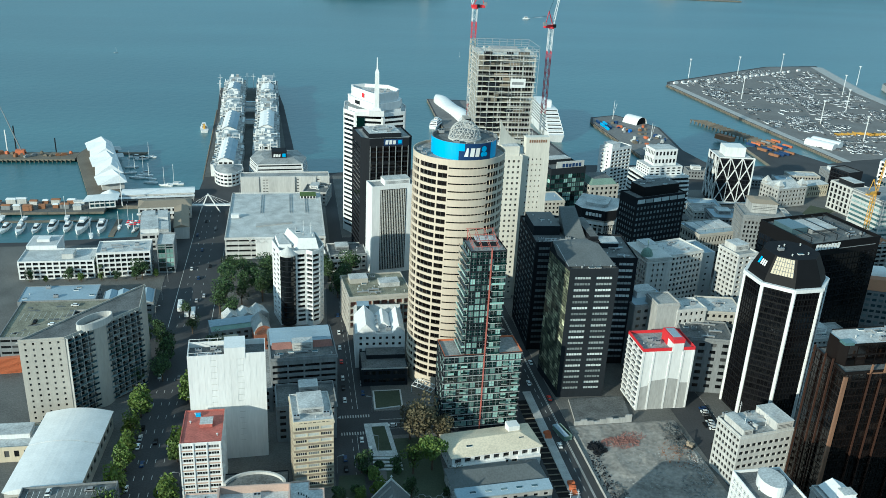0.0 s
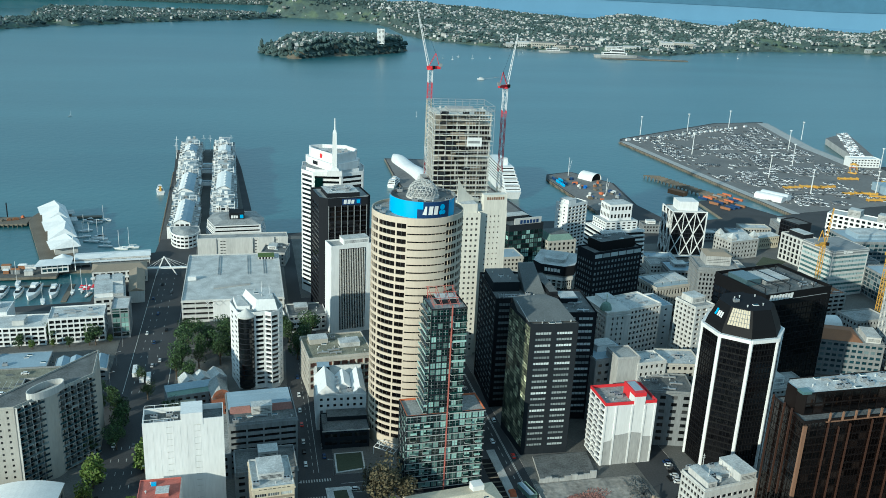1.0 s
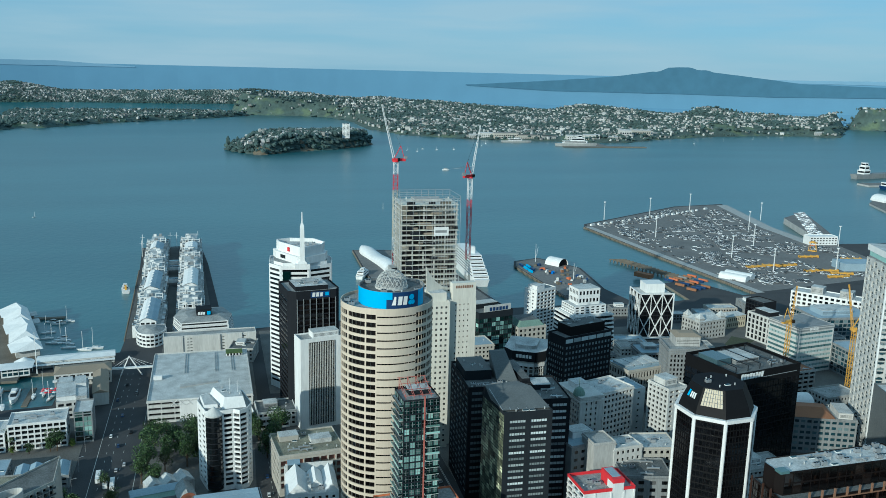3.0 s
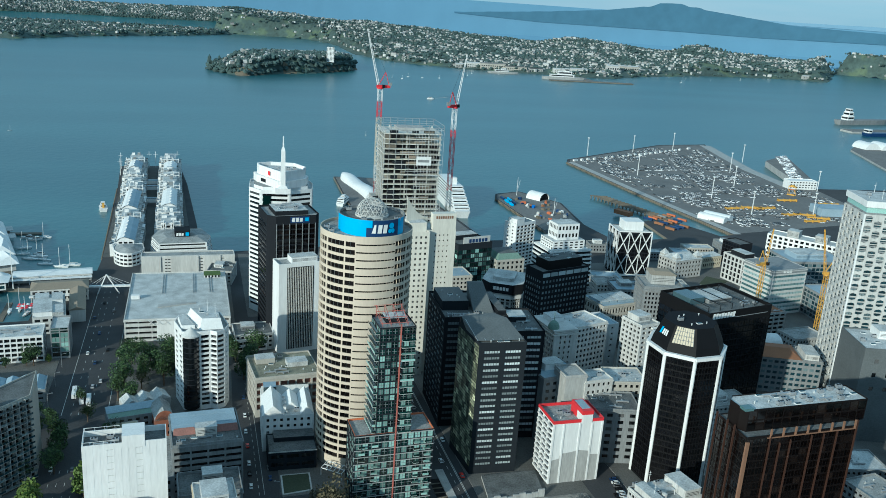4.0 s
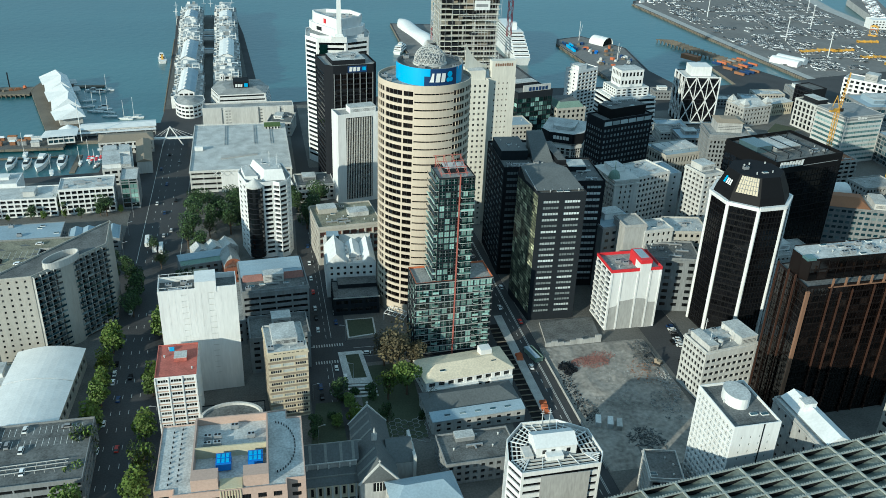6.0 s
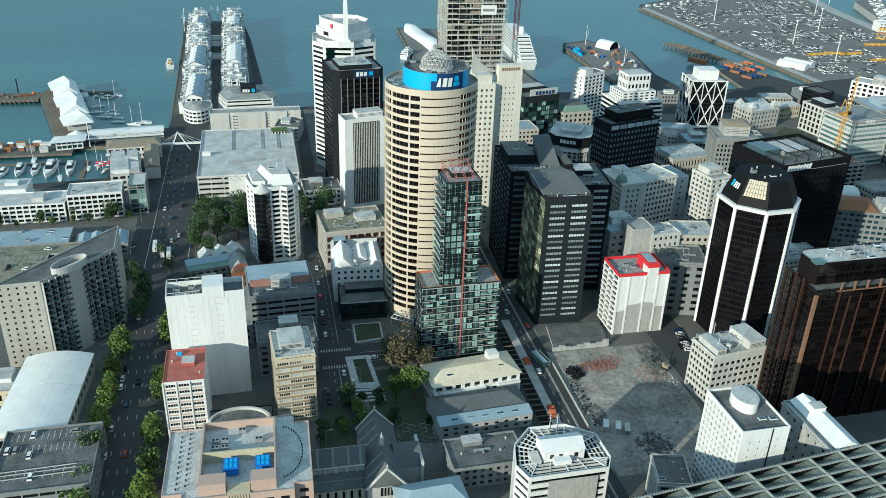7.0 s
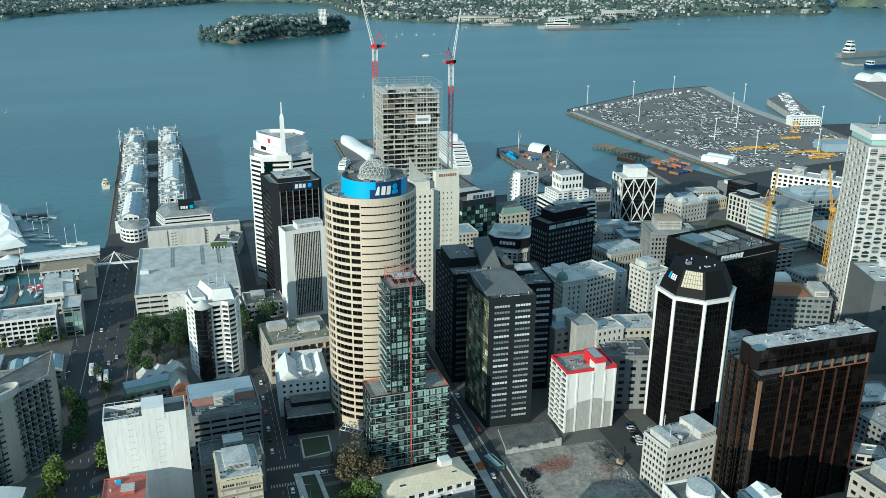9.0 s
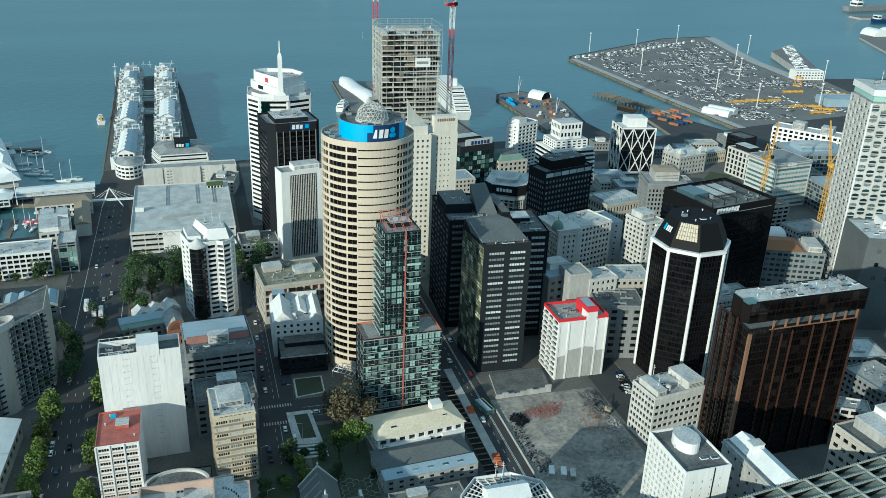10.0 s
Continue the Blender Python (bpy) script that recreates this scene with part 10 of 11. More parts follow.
# ---------------- port, ships and boats ----------------
slab("port_deck", "worn grey container terminal deck", [(594, 815), (850, 860), (888, 1040), (846, 1058), (854, 1137), (864, 1187), (936, 1419), (832, 1404), (583, 1252), (574, 1232), (584, 998)], -0.1, 0.06, "portdeck", "concrete", "terminal deck")
slab("port_deck", "pale concrete quay apron of the terminal", [(571, 1234), (581, 998), (594, 813), (604, 813), (592, 998), (582, 1230)], -0.1, 0.1, "concrete", "concrete", "quay apron")
slab("port_deck", "grey wharf deck with old rails", [(366, 988), (370, 840), (424, 862), (440, 962), (409, 1023), (374, 1010)], -0.1, 0.06, "portdeck", "concrete", "wharf deck")
slab("port_deck", "grey wharf apron beside the white hall", [(174, 980), (178, 800), (286, 806), (265, 1095), (179, 1109)], -0.1, 0.06, "portdeck", "concrete", "wharf deck")
slab("port_deck", "dark timber deck round the pier apartments", [(-80, 768), (-3, 778), (-8, 880), (-16, 1060), (-25, 1169), (-91, 1163), (-85, 1040)], -0.1, 0.06, "pierdeck", "timber", "pier deck")
slab("wharf", "broad concrete finger wharf with parked cars on its roof", [(868, 1062), (905, 1068), (1015, 1282), (935, 1228)], -2.5, 7.5, "portdeck", "concrete", "wharf shed")

# rows of parked cars on the terminal
rg = random.Random(77)
zone = [(600, 830), (840, 872), (870, 1030), (836, 1050), (846, 1180), (900, 1360), (830, 1392), (600, 1245), (596, 1000)]
body_s, glass_s = Shape(), Shape()
for row in np.arange(835, 1395, 5.8):
    for col in np.arange(600, 905, 3.0):
        x, y = float(col) + rg.uniform(-0.4, 0.4), float(row) + rg.uniform(-0.4, 0.4)
        dens = noise.noise(Vector((x * 0.016, y * 0.02, 3))) + 0.35 * noise.noise(Vector((x * 0.05, y * 0.08, 9)))
        if dens < -0.06 + (0.25 if int(row / 5.8) % 4 == 0 else 0) or rg.random() < 0.1 or 0 < (x - y * 0.35) % 46 < 7:
            continue
        if not (in_poly(np.array([x]), np.array([y]), zone)[0]):
            continue
        body_s.box(x - 0.9, x + 0.9, y - 2.2, y + 2.2, 0.35, 1.0)
        glass_s.prism([(x - 0.8, y - 1.5), (x + 0.8, y - 1.5), (x + 0.8, y + 1.3), (x - 0.8, y + 1.3)], 1.0, 1.5, 0, [(x - 0.7, y - 1.0), (x + 0.7, y - 1.0), (x + 0.7, y + 0.8), (x - 0.7, y + 0.8)])
for k in range(160):
    x, y = 872 + (k % 5) * 6 + (k // 5) * 3.6 + rg.uniform(-0.4, 0.4), 1078 + (k // 5) * 6.0 + (k % 5) * 2
    body_s.box(x - 1, x + 1, y - 2.2, y + 2.2, 7.6, 8.8)


# one island per car body keeps its own colour
def welded(shape, name, m):
    me = shape.mesh(name, [m])
    return new(name, me)


tagged(welded(body_s, "parked_cars", "carpaint"), "hundreds of parked import cars in rows", "cars", kind="stuff")
tagged(welded(glass_s, "parked_car_cabins", "glass"), "dark cabins of the parked cars", "cars", kind="stuff")

s = Shape()
s.beam((0, 0, 0), (0, 0, 30), 0.9, 0, 0.6).cyl(0, 0, 30, 30.8, 2.0, 10, 0).cyl(0, 0, 29.2, 30, 1.2, 10, 0)
POLE = s.mesh("mast", ["white"])
for x, y in ((631, 1290), (733, 1322), (835, 1362), (827, 1170), (674, 985), (678, 900), (882, 1030), (763, 890), (642, 1135), (905, 1250), (760, 1060)):
    root = thing("light_mast", "tall white port light mast with a lamp ring", "light mast", x, y, 0.06, 0, "port light masts")
    part("mast", POLE, root)


def straddle(x, y, rot):
    root = thing("straddle_carrier", "yellow straddle carrier on the terminal", "straddle carrier", x, y, 0.06, rot, "yellow straddle carriers")
    s = Shape()
    for sx in (-2.4, 2.4):
        for sy in (-4.5, 4.5):
            s.beam((sx, sy, 0.8), (sx, sy, 13), 0.45)
        s.box(sx - 0.5, sx + 0.5, -5.5, 5.5, 0.5, 1.4)
    part("legs", s.mesh("legs", ["yellow"]), root)
    s = Shape()
    s.box(-2.8, 2.8, -5, 5, 12.6, 13.8).box(-2.2, 2.2, -2, 2, 13.8, 15)
    part("top_frame", s.mesh("top_frame", ["yellow"]), root)
    s = Shape()
    s.box(-1.4, 1.4, -4, 4, 8.4, 9.2)
    part("spreader", s.mesh("spreader", ["orange"]), root)


for x, y, r in ((818, 1005, 30),):
    straddle(x, y, r)
for k in range(9):
    root = thing("container_spreader_rack", "long yellow equipment rack on the terminal", "rack", (672, 719, 734, 744, 785, 835, 700, 752, 760)[k], (928, 928, 894, 862, 971, 948, 931, 893, 876)[k], 0.06, 6 - 3 * k, "yellow racks")
    s = Shape()
    s.box(-14, 14, -2.2, 2.2, 0.6, 2.4).box(-14, -13, -2.6, 2.6, 0, 3).box(13, 14, -2.6, 2.6, 0, 3).box(-5, -4, -2.6, 2.6, 0, 3).box(4, 5, -2.6, 2.6, 0, 3)
    part("frame", s.mesh("frame", ["yellow"]), root)


def container(x, y, z, rot, m, lab):
    root = thing("shipping_container", lab + " shipping container on the wharf", "container", x, y, z, rot, "shipping containers")
    key = "container_" + m
    if key not in KIT:
        s = Shape()
        zig = [(-6 + 0.3 * k, -1.2 + (0.05 if k % 4 < 2 else -0.03)) for k in range(41)]
        s.prism(zig + [(x, -y) for x, y in reversed(zig)], 0.05, 2.6)
        KIT[key] = s.mesh("box", [m])
    part("box", KIT[key], root)


rg = random.Random(12)
LABC = {"rust": "rust-brown", "redpaint": "red", "orange": "orange", "navy": "dark blue", "skyblue": "light blue", "grey": "grey"}
for k in range(16):
    c = rg.choice(("rust", "rust", "orange", "navy", "grey", "rust", "navy"))
    i, j = k % 6, k // 6
    container(520 + i * 8 + j * 2, 880 - j * 22 + i * 3, 0.05 , -62, c, LABC[c])
for k in range(5):
    container(372 + (k % 2) * 6, 985 - k * 8, 0.06, 88, "skyblue" if k % 3 else "navy", "light blue" if k % 3 else "dark blue")
root = tower("red_roofed_shed", "long shed with a faded red roof on the wharf", 500, 905, -62, 22, 9, 5, None, None, None, None, category="shed", wall="rust", roof="rust", parapet=0.2)
root = thing("long_white_shed", "pair of long white barrel-roofed sheds by the quay", "shed", 612, 880, 0.06, -58)
for y in (-7, 7):
    s = Shape()
    pts = [(y + 6.5 * math.cos(radians(a)), 3 + 4 * math.sin(radians(a))) for a in range(0, 181, 20)]
    pts = [(y + 6.5, 0)] + pts + [(y - 6.5, 0)]
    for k in range(len(pts) - 1):
        s.quad((-17, *pts[k]), (17, *pts[k]), (17, *pts[k + 1]), (-17, *pts[k + 1]))
    for x in (-17, 17):
        s.face([(x, *p) for p in pts])
    part("barrel_roof", s.mesh("barrel_roof", ["white"]), root)
root = tower("blue_roofed_shed", "large port shed with a blue roof", 802, 900, -10, 50, 30, 10, None, None, None, None, category="shed", wall="roof_blue", roof="roof_blue", parapet=0.3)
root = tower("white_port_office", "white flat port office block on the wharf root", 868, 1052, -8, 44, 18, 13, F(9, 3, 0.6, 0.4, 1, 12), None, None, None, wall="white", roof="white")
# jetty of bare piles
for k in range(20):
    t = k / 19
    root = thing("pile_row", "row of bare timber piles with a cap beam", "piles", 512 + 34 * t, 998 - 122 * t, -3, -14, "pile rows of an old jetty")
    s = Shape()
    for j in range(5):
        s.cyl(-10 + 5 * j, 0, -3, 3.2, 0.7, 6)
    part("pile", s.mesh("pile", ["timber"]), root)
    s = Shape()
    s.box(-11.5, 11.5, -0.7, 0.7, 3.2, 4.2)
    part("cap_beam", s.mesh("cap_beam", ["timber"]), root)
# tent on the middle wharf, small mobile cranes, white vans
root = thing("dome_tent", "white arched storage tent on the wharf", "tent", 420, 986, 0.06, 30)
s = Shape()
pts = [(10 * math.cos(radians(a)), 9 * math.sin(radians(a))) for a in range(0, 181, 15)]
for k in range(12):
    s.quad((pts[k][0], -11, pts[k][1]), (pts[k + 1][0], -11, pts[k + 1][1]), (pts[k + 1][0], 11, pts[k + 1][1]), (pts[k][0], 11, pts[k][1]))
s.face([(p[0], 11, p[1]) for p in pts])
part("canopy", s.mesh("canopy", ["white"]), root)
# black sheet across the mouth in place of the tent's inner shade
s = Shape()
s.face([(p[0] * 0.96, -9.5, p[1] * 0.96) for p in pts])
part("opening", s.mesh("opening", ["black"]), root)
rg = random.Random(6)
for k in range(44):
    t = rg.random()
    x, y = 380 + 44 * rg.random() + 6 * t, 850 + 140 * t
    if abs(x - 420) < 13 and abs(y - 986) < 13:
        continue
    root = thing("wharf_crate", "small stacked load on the wharf", "crate", x, y, 0.06, rg.uniform(0, 180), "crates and loads on the wharf")
    s = Shape()
    a, b_, h = rg.uniform(1, 3.5), rg.uniform(1, 2), rg.uniform(1, 2.8)
    s.box(-a, a, -b_, b_, 0, h).box(-a * 0.9, a * 0.5, -b_ * 0.8, b_ * 0.8, h, h + 0.5)
    part("load", s.mesh("load", [rg.choice(("navy", "white", "grey", "blue", "rust", "timber", "offwhite", "orange"))]), root)
for x, y, h in ((398, 1004, 24), (408, 905, 20)):
    root = thing("wharf_mast", "thin white derrick mast on the wharf", "mast", x, y, 0.06, 0)
    s = Shape()
    s.beam((0, 0, 0), (0, 0, h), 0.6, 0, 0.3).beam((0, 0, 2), (4, 2, h * 0.8), 0.25)
    part("mast", s.mesh("mast", ["white"]), root)

# white hull-shaped event hall on the wharf
root = thing("white_hull_hall", "long white hull-shaped event hall on the wharf", "hall", 198.5, 1050, 0.06, 5.7)
s = Shape()
NS, NR = 24, 12
prev = None
for i in range(NS + 1):
    t = i / NS
    y = -66 + 132 * t
    w = 10.5 * (0.82 + 0.18 * math.sin(math.pi * t)) * (1 if t < 0.75 else 1 - 0.75 * ((t - 0.75) / 0.25) ** 2)
    h = 8.0 + 1.6 * math.sin(9 * t) - (3.5 * (t - 0.8) / 0.2 if t > 0.8 else 0)
    ring_ = [(2 * math.sin(t * 5) + w * math.cos(radians(180 * k / NR)), y, max(0.0, h * math.sin(radians(180 * k / NR)) ** 0.7)) for k in range(NR + 1)]
    if prev:
        for k in range(NR):
            s.quad(prev[k], ring_[k], ring_[k + 1], prev[k + 1])
    else:
        s.face(ring_)
    prev = ring_
s.face(list(reversed(prev)))
part("shell", s.mesh("shell", ["white"]), root)


def hull(s, L, B, H, mi=0, bow=0.3, z0=-1.0):
    """A ship's hull along +y with a pointed bow, deck at H."""
    o = [(-B / 2 * 0.85, -L / 2), (B / 2 * 0.85, -L / 2), (B / 2, -L / 2 + L * 0.12), (B / 2, L / 2 - L * bow), (B * 0.3, L / 2 - L * bow * 0.35), (0, L / 2), (-B * 0.3, L / 2 - L * bow * 0.35), (-B / 2, L / 2 - L * bow), (-B / 2, -L / 2 + L * 0.12)]
    s.prism([(x * 0.8, y * 0.96) for x, y in o], z0, H, mi, o)
    return o


def ship(name, label, category, x, y, rot, L, B, H, decks, hullm="white", funnel=None):
    root = thing(name, label, category, x, y, -3, rot)
    s = Shape()
    o = hull(s, L, B, H)
    part("hull", s.mesh("hull", [hullm]), root)
    for k, (y0, y1, w, z0, z1) in enumerate(decks):
        s, ws = Shape(), []
        pl = [(-w / 2, y0), (w / 2, y0), (w / 2, y1 - w * 0.3), (w * 0.25, y1), (-w * 0.25, y1), (-w / 2, y1 - w * 0.3)]
        for i in range(6):
            facade(s, ws, pl[i], pl[(i + 1) % 6], z1, F(1, 1, 0.92, 0.45, z0, z1, 0.2, 0.25, 0), "glass", "white", 0, z0)
        s.face([(*p, z1) for p in pl])
        part("deck_house", s.mesh("deck_house", ["white"]), root)
        for pos, ang, ww, wh, mull, brs, gl, split in ws:
            part("window", window_mesh(ww, wh, mull, gl, "white", brs), root, Matrix.Translation(pos) @ Matrix.Rotation(ang, 4, "Z"))
    if funnel:
        fy, fz, fh, fm = funnel
        s = Shape()
        s.prism([(-B * 0.12, fy - B * 0.15), (B * 0.12, fy - B * 0.15), (B * 0.1, fy + B * 0.18), (-B * 0.1, fy + B * 0.18)], fz, fz + fh, 0)
        part("funnel", s.mesh("funnel", [fm]), root)
    return root


ship("cruise_ship", "large white cruise ship moored at the wharf", "ship", 298, 990, -3, 180, 20, 9, [(-84 + 5 * k, 60 - 7 * k, 18.5 - 0.5 * k, 9 + 3 * k, 12 + 3 * k) for k in range(7)], funnel=(-40, 30, 8, "white"))
ship("ferry", "white harbour ferry by the wharf", "ferry", 168, 975, -25, 34, 10, 3.5, [(-14, 12, 8.5, 3.5, 6.2), (-12, 6, 7.5, 6.2, 8.6), (-4, 3, 4, 8.6, 10.6)])
ship("tug_boat", "white and yellow harbour tug", "boat", -96, 950, 8, 24, 8.5, 3, [(-3, 6, 5.5, 3, 5.8), (0, 5, 4, 5.8, 8)], funnel=(-5, 3, 5, "yellow"))
ship("grey_ship", "grey naval ship moored across the harbour", "ship", 1195, 2690, -94, 150, 16, 10, [(-48, 40, 13, 10, 18), (-20, 30, 11, 18, 28), (4, 20, 8, 28, 38)], "concrete", funnel=(-10, 28, 10, "concrete"))
ship("grey_ship", "low grey patrol ship moored across the harbour", "ship", 1030, 2830, -92, 110, 13, 7, [(-30, 20, 10, 7, 13), (-8, 10, 8, 13, 19)], "concrete")
ship("cargo_ship", "white-housed cargo ship at the far wharf", "ship", 1640, 1800, -80, 190, 24, 12, [(-70, -42, 20, 12, 22), (-66, -46, 18, 22, 32), (-64, -50, 14, 32, 40)], "grey")
ship("cargo_ship", "dark blue container ship at the far wharf", "ship", 1545, 1605, -88, 150, 20, 8, [(-70, -56, 16, 8, 16)], "navy")
slab("wharf", "far concrete wharf with storage tents", [(1150, 1170), (1400, 1190), (1520, 1470), (1355, 1485), (1258, 1398)], -3, 0.5, "portdeck", "concrete", "wharf")
slab("wharf", "far concrete quay beside the moored ships", [(1470, 1640), (1800, 1660), (1820, 1700), (1470, 1680)], -3, 1, "portdeck", "concrete", "wharf")
for x, y in ((1312, 1418), (1348, 1414), (1384, 1410)):
    root = thing("dome_tent", "white arched storage tent on the far wharf", "tent", x, y, 0.5, 0, "white storage tents")
    s = Shape()
    pts = [(17 * math.cos(radians(a)), 13 * math.sin(radians(a))) for a in range(0, 181, 15)]
    for k in range(12):
        s.quad((pts[k][0], -20, pts[k][1]), (pts[k + 1][0], -20, pts[k + 1][1]), (pts[k + 1][0], 20, pts[k + 1][1]), (pts[k][0], 20, pts[k][1]))
    s.face([(p[0], -20, p[1]) for p in pts])
    part("canopy", s.mesh("canopy", ["white"]), root)
ship("harbour_boat", "small white launch leaving a wake", "boat", 556, 2029, -96, 18, 6, 2.5, [(-5, 4, 4, 2.5, 5)])
s = Shape()
s.face([(548, 2030, -2.95), (546, 2027, -2.95), (646, 2106, -2.95), (650, 2116, -2.95), (600, 2064, -2.95)])
tagged(new("wake", s.mesh("wake", ["white"])), "thin white wake on the water", "wake", kind="structure")


def motor_yacht(x, y, rot, L, label="white motor yacht moored in the marina"):
    root = thing("motor_yacht", label, "yacht", x, y, -3, rot, "yachts in the marina")
    s = Shape()
    hull(s, L, L * 0.28, L * 0.13, 0, 0.4, -0.4)
    part("hull", s.mesh("hull", ["white"]), root)
    B = L * 0.28
    s = Shape()
    s.prism([(-B * 0.38, -L * 0.3), (B * 0.38, -L * 0.3), (B * 0.3, L * 0.18), (-B * 0.3, L * 0.18)], L * 0.13, L * 0.21, 1, [(-B * 0.36, -L * 0.28), (B * 0.36, -L * 0.28), (B * 0.26, L * 0.1), (-B * 0.26, L * 0.1)], 0)
    s.prism([(-B * 0.3, -L * 0.22), (B * 0.3, -L * 0.22), (B * 0.22, L * 0.02), (-B * 0.22, L * 0.02)], L * 0.215, L * 0.26, 0)
    part("cabin", s.mesh("cabin", ["white", "glass"]), root)
    s = Shape()
    s.box(-B * 0.34, B * 0.34, -L * 0.47, -L * 0.3, L * 0.13, L * 0.14)
    part("aft_deck", s.mesh("aft_deck", ["timber"]), root)


def sail_boat(x, y, rot, L, sail=False):
    root = thing("sailing_yacht", "white sailing yacht under sail" if sail else "moored white sailing yacht with a bare mast", "yacht", x, y, -3, rot, "sailing yachts")
    s = Shape()
    hull(s, L, L * 0.24, L * 0.09, 0, 0.5, -0.3)
    s.box(-L * 0.07, L * 0.07, -L * 0.2, L * 0.12, L * 0.09, L * 0.13)
    part("hull", s.mesh("hull", ["white"]), root)
    s = Shape()
    s.beam((0, L * 0.08, 0), (0, L * 0.08, L * 1.3), 0.25).beam((0, L * 0.08, L * 0.2), (0, -L * 0.35, L * 0.2), 0.2)
    part("mast", s.mesh("mast", ["white"]), root)
    if sail:
        s = Shape()
        s.face([(0, L * 0.06, L * 0.22), (0, -L * 0.33, L * 0.22), (0, L * 0.06, L * 1.25)])
        s.face([(0.3, L * 0.12, L * 1.1), (0.3, L * 0.48, L * 0.1), (0.9, L * 0.12, L * 0.15)])
        part("sail", s.mesh("sail", ["white"]), root)


rg = random.Random(3)
for k, (x, L) in enumerate(((-238, 19), (-226, 20), (-215, 18), (-204, 21), (-193, 17), (-182, 22), (-171, 19), (-160, 29), (-146, 24))):
    motor_yacht(x, 646 + rg.uniform(-2, 2), 180 + rg.uniform(-4, 4), L)
for x, y in ((-208, 666), (-133, 646), (-127, 652), (-121, 640), (-150, 628), (-176, 667), (-224, 668)):
    sail_boat(x, y, rg.uniform(150, 200), rg.uniform(11, 16))
for x, y in ((-140, 775), (-134, 782), (-148, 790), (-128, 772), (-150, 808), (-138, 842), (-126, 760), (-112, 752), (-104, 755)):
    sail_boat(x, y, rg.uniform(60, 110), rg.uniform(11, 15))
for x, y in ((-152, 842), (-145, 836), (-135, 790)):
    motor_yacht(x, y, rg.uniform(60, 110), rg.uniform(9, 13), "small launch at the floating pier")
for x, y, sl in ((-275, 1443, True), (289, 1471, True), (458, 2792, True), (728, 2569, False), (632, 2585, False), (670, 2557, False), (573, 2537, False), (596, 2508, False), (2100, 3000, False), (1700, 2780, False), (1900, 2900, False), (860, 2700, False), (900, 2780, True), (1000, 2790, False)):
    sail_boat(x, y, rg.uniform(0, 360), 7 if sl else 8, False)
for x, y, w in ((-184, 655, 3), (-136, 640, 2)):
    slab("pontoon", "grey floating marina pontoon", R4(x - 48 if w == 3 else x - 2, x + 40 if w == 3 else x + 2, y - 12 if w == 2 else y - 1.5 + 8, y + 25 if w == 2 else y + 1.5 + 8), -3.2, -2.2, "timber", "timber", "pontoon")

# left wharf: crane barge, huts, work boats
root = thing("barge_crane", "rusty crawler crane on the timber wharf", "crane", -257, 845, 0.2, 0)
s = Shape()
s.box(-4, 4, -3, 3, 1, 4).box(-4.5, 4.5, -3.5, -2, 0, 1.2).box(-4.5, 4.5, 2, 3.5, 0, 1.2)
part("house", s.mesh("house", ["orange"]), root)
s = Shape()
s.beam((1, 0, 3), (-14, 4, 46), 1.0, 0, 0.5)
part("boom", s.mesh("boom", ["grey"]), root)
rg = random.Random(14)
for k in range(18):
    root = thing("wharf_crate", "work gear and huts on the timber wharf", "crate", -300 + 5.2 * k, 838 + rg.uniform(-7, 8), 0.2, rg.uniform(0, 90), "crates and loads on the wharf")
    s = Shape()
    a, b_, h = rg.uniform(1, 3.2), rg.uniform(1, 2), rg.uniform(1, 3)
    s.box(-a, a, -b_, b_, 0, h).box(-a * 0.6, a * 0.6, -b_ * 0.6, b_ * 0.6, h, h + 0.6)
    part("load", s.mesh("load", [rg.choice(("rust", "orange", "white", "grey", "timber"))]), root)
for x, h in ((-270, 22), (-262, 26), (-226, 14)):
    root = thing("wharf_mast", "dark steel pile standing by the wharf", "mast", x, 850, 0.2, 0)
    s = Shape()
    s.beam((0, 0, -5), (0, 0, h), 0.9)
    part("mast", s.mesh("mast", ["white" if h == 22 else "charcoal"]), root)
# promenade clutter: kiosks, white sheds and a footbridge mast
for k in range(30):
    root = thing("promenade_kiosk", "small pale kiosk on the promenade", "kiosk", -300 + 9.2 * (k % 15) + rg.uniform(-2, 2), (697, 685)[k // 15] + rg.uniform(-3, 3), 0, rg.uniform(-4, 4), "kiosks on the promenade")
    s = Shape()
    w, h = rg.uniform(2, 4.5), rg.uniform(2.4, 4)
    s.box(-w, w, -2, 2, 0, h).prism([(-w - 0.4, -2.4), (w + 0.4, -2.4), (w + 0.4, 2.4), (-w - 0.4, 2.4)], h, h + 0.9, 1, [(-w + 0.4, -0.3), (w - 0.4, -0.3), (w - 0.4, 0.3), (-w + 0.4, 0.3)])
    part("hut", s.mesh("hut", [rg.choice(("offwhite", "white", "rust", "grey")), rg.choice(("white", "rust", "roof_light"))]), root)
for k in range(14):
    root = thing("parasol", "red cafe parasol on the quay", "parasol", -126 + 2.8 * (k % 5), 640 + 4 * (k // 5), 0, 0, "cafe parasols")
    s = Shape()
    s.beam((0, 0, 0), (0, 0, 2.4), 0.1).cyl(0, 0, 2.4, 3.1, 1.5, 8, 1, 0.1)
    part("canopy", s.mesh("canopy", ["steel", "redpaint" if k % 3 else "white"]), root)
root = thing("quay_mast", "tall thin white mast on the quay", "mast", -138, 690, 0, 0)
s = Shape()
s.beam((0, 0, 0), (0, 0, 34), 0.7, 0, 0.3)
part("mast", s.mesh("mast", ["white"]), root)

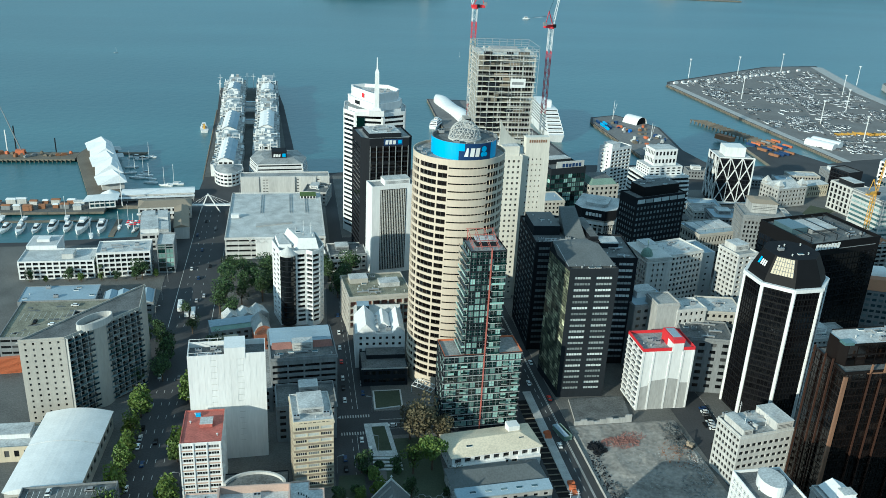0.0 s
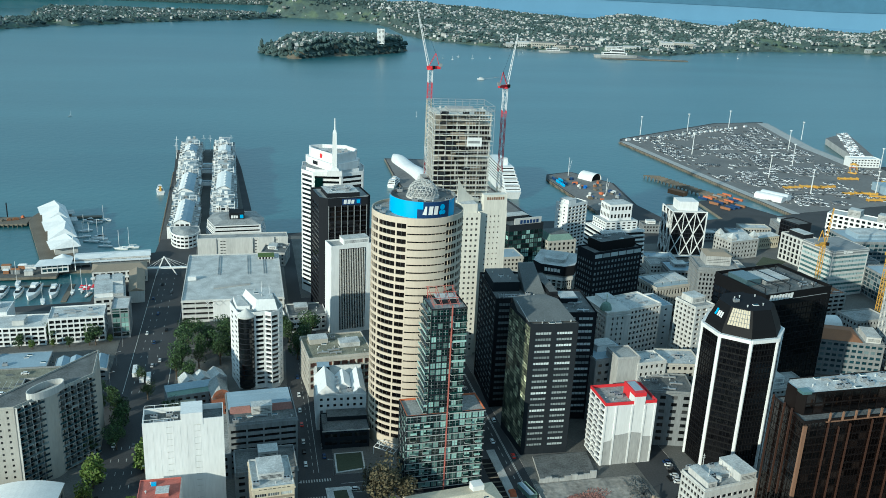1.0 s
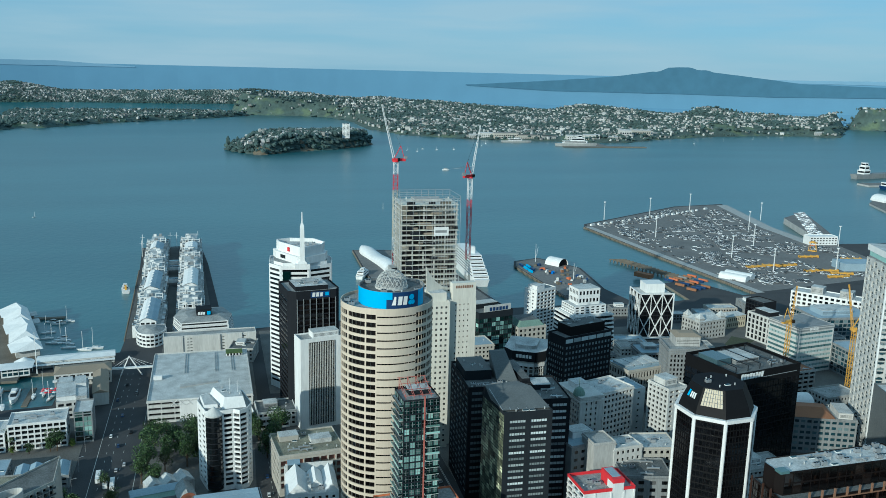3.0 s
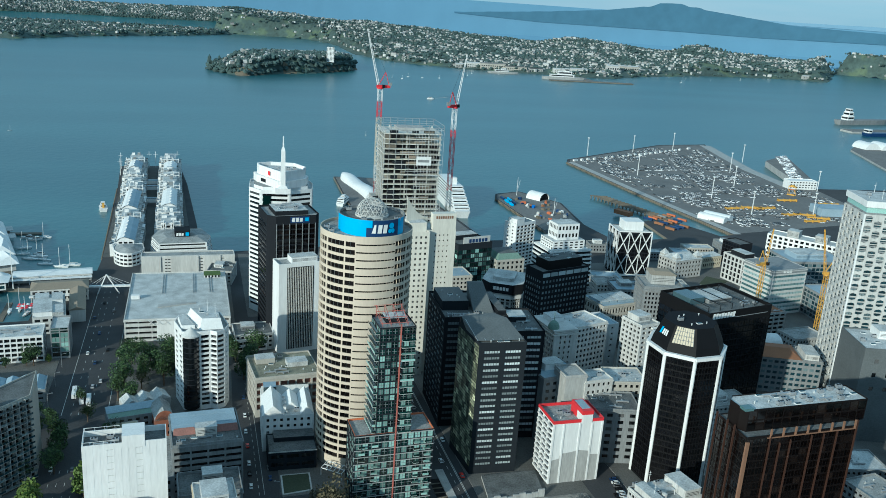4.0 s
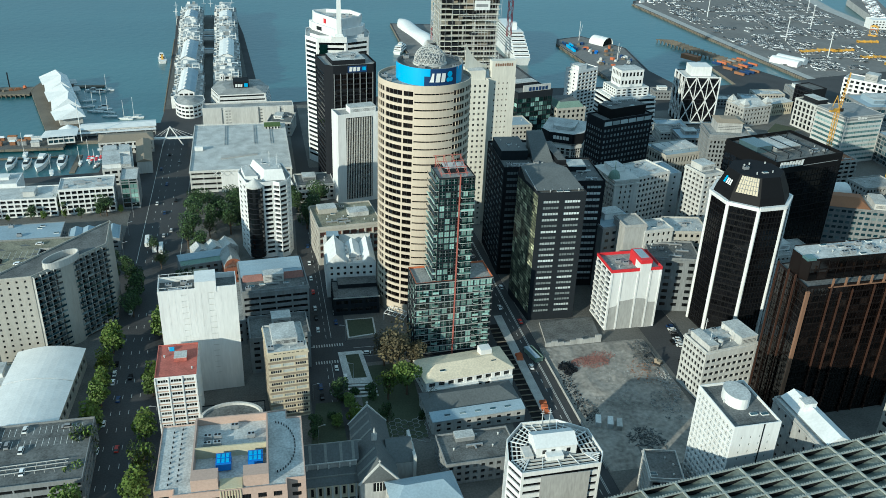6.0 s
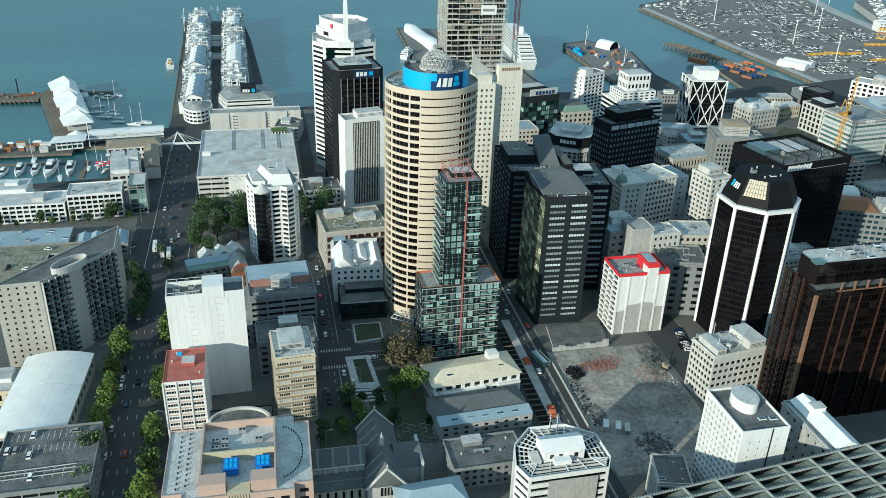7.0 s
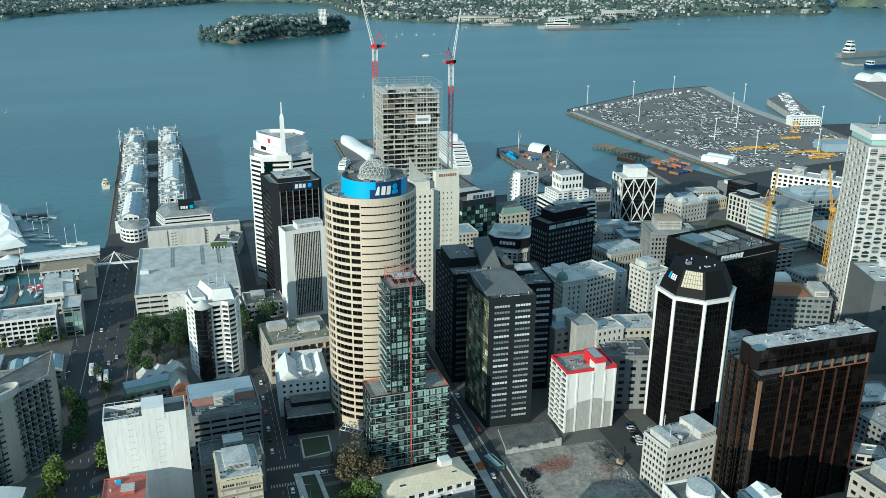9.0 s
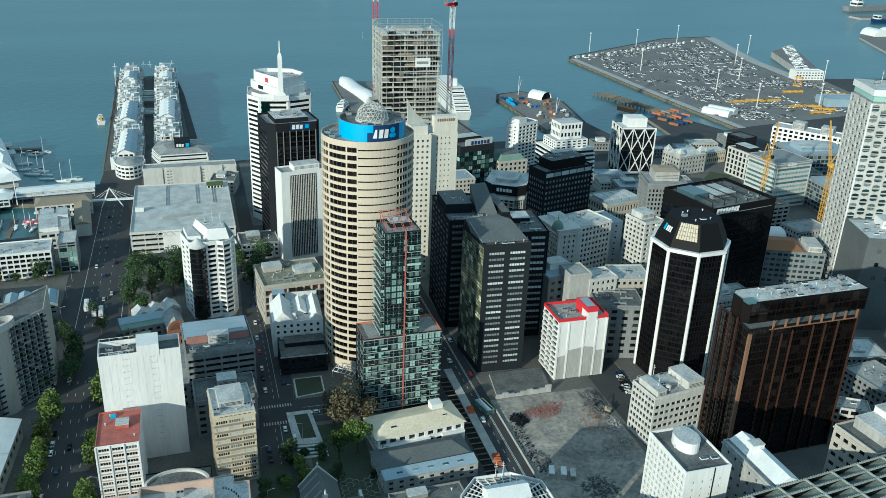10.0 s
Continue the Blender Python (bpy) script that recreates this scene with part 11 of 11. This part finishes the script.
# across the harbour: white tower block, naval sheds
root = tower("far_white_tower", "white apartment tower on the far headland", 400, 2640, -10, 22, 18, 44, F(5, 12, 0.6, 0.5, 2, 46, split=False), F(4, 12, 0.6, 0.5, 2, 46, split=False), None, None, wall="white", roof="white")
root.location.z = 26
rg = random.Random(41)
SHEDS = [(920, 2975, 40, 16, 9), (962, 2970, 56, 18, 15), (1030, 2945, 90, 20, 17), (1110, 2925, 80, 20, 11), (1180, 2905, 50, 20, 9), (1262, 2880, 46, 20, 14), (1330, 2865, 60, 20, 18), (1410, 2860, 40, 20, 12), (1500, 2940, 46, 22, 30), (1600, 3000, 70, 24, 26), (1690, 3050, 60, 20, 12),
         (1770, 3090, 70, 22, 10), (1860, 3120, 60, 20, 12), (2010, 3190, 80, 24, 14), (2120, 3215, 60, 22, 16), (2210, 3230, 90, 24, 12), (2320, 3240, 70, 24, 14), (2400, 3240, 60, 20, 10), (2080, 3300, 60, 20, 14), (2230, 3330, 70, 20, 14), (2520, 3130, 50, 16, 12)]
for x, y, w, d, h in SHEDS:
    root = tower("far_shed", "long white waterfront shed across the harbour", x, y, -6, w, d, h + 4, F(int(w / 8), 2, 0.6, 0.4, 1, h, split=False), None, None, None, category="shed", group="far waterfront sheds", wall=rg.choice(("offwhite", "beige", "offwhite", "concrete")), roof="roof_light")
    pitched(root, -w / 2, w / 2, -d / 2, d / 2, h + 4, 3, "houseroof", "x", "pitched_roof")
slab("wharf", "long concrete naval pier across the harbour", [(1130, 2640), (1420, 2615), (1424, 2640), (1300, 2660), (1310, 2790), (1280, 2790), (1270, 2665), (1134, 2665)], -2.5, 0, "portdeck", "quaywall", "wharf")

slab("port_deck", "pale concrete far quay edge of the terminal", [(846, 1062), (866, 1062), (882, 1185), (945, 1412), (925, 1416), (862, 1187)], 0.06, 0.2, "concrete", "concrete", "quay apron")
rg = random.Random(23)
for k in range(26):
    t = k / 25
    x, y = 588 + 340 * t, 1250 + 160 * t - 40 * t * (1 - t)
    if rg.random() < 0.25:
        continue
    root = thing("quay_hut", "small white boat or hut along the quay edge", "hut", x, y - 8, 0.06, 28, "white huts along the far quay")
    a = rg.uniform(2, 5)
    part("body", Shape().box(-a, a, -1.6, 1.6, 0, 2.4).prism([(-a, -1.7), (a, -1.7), (a, 1.7), (-a, 1.7)], 2.4, 3.6, 1, [(-a * 0.7, -0.4), (a * 0.7, -0.4), (a * 0.7, 0.4), (-a * 0.7, 0.4)]).mesh("body", ["white", "roof_light"]), root)
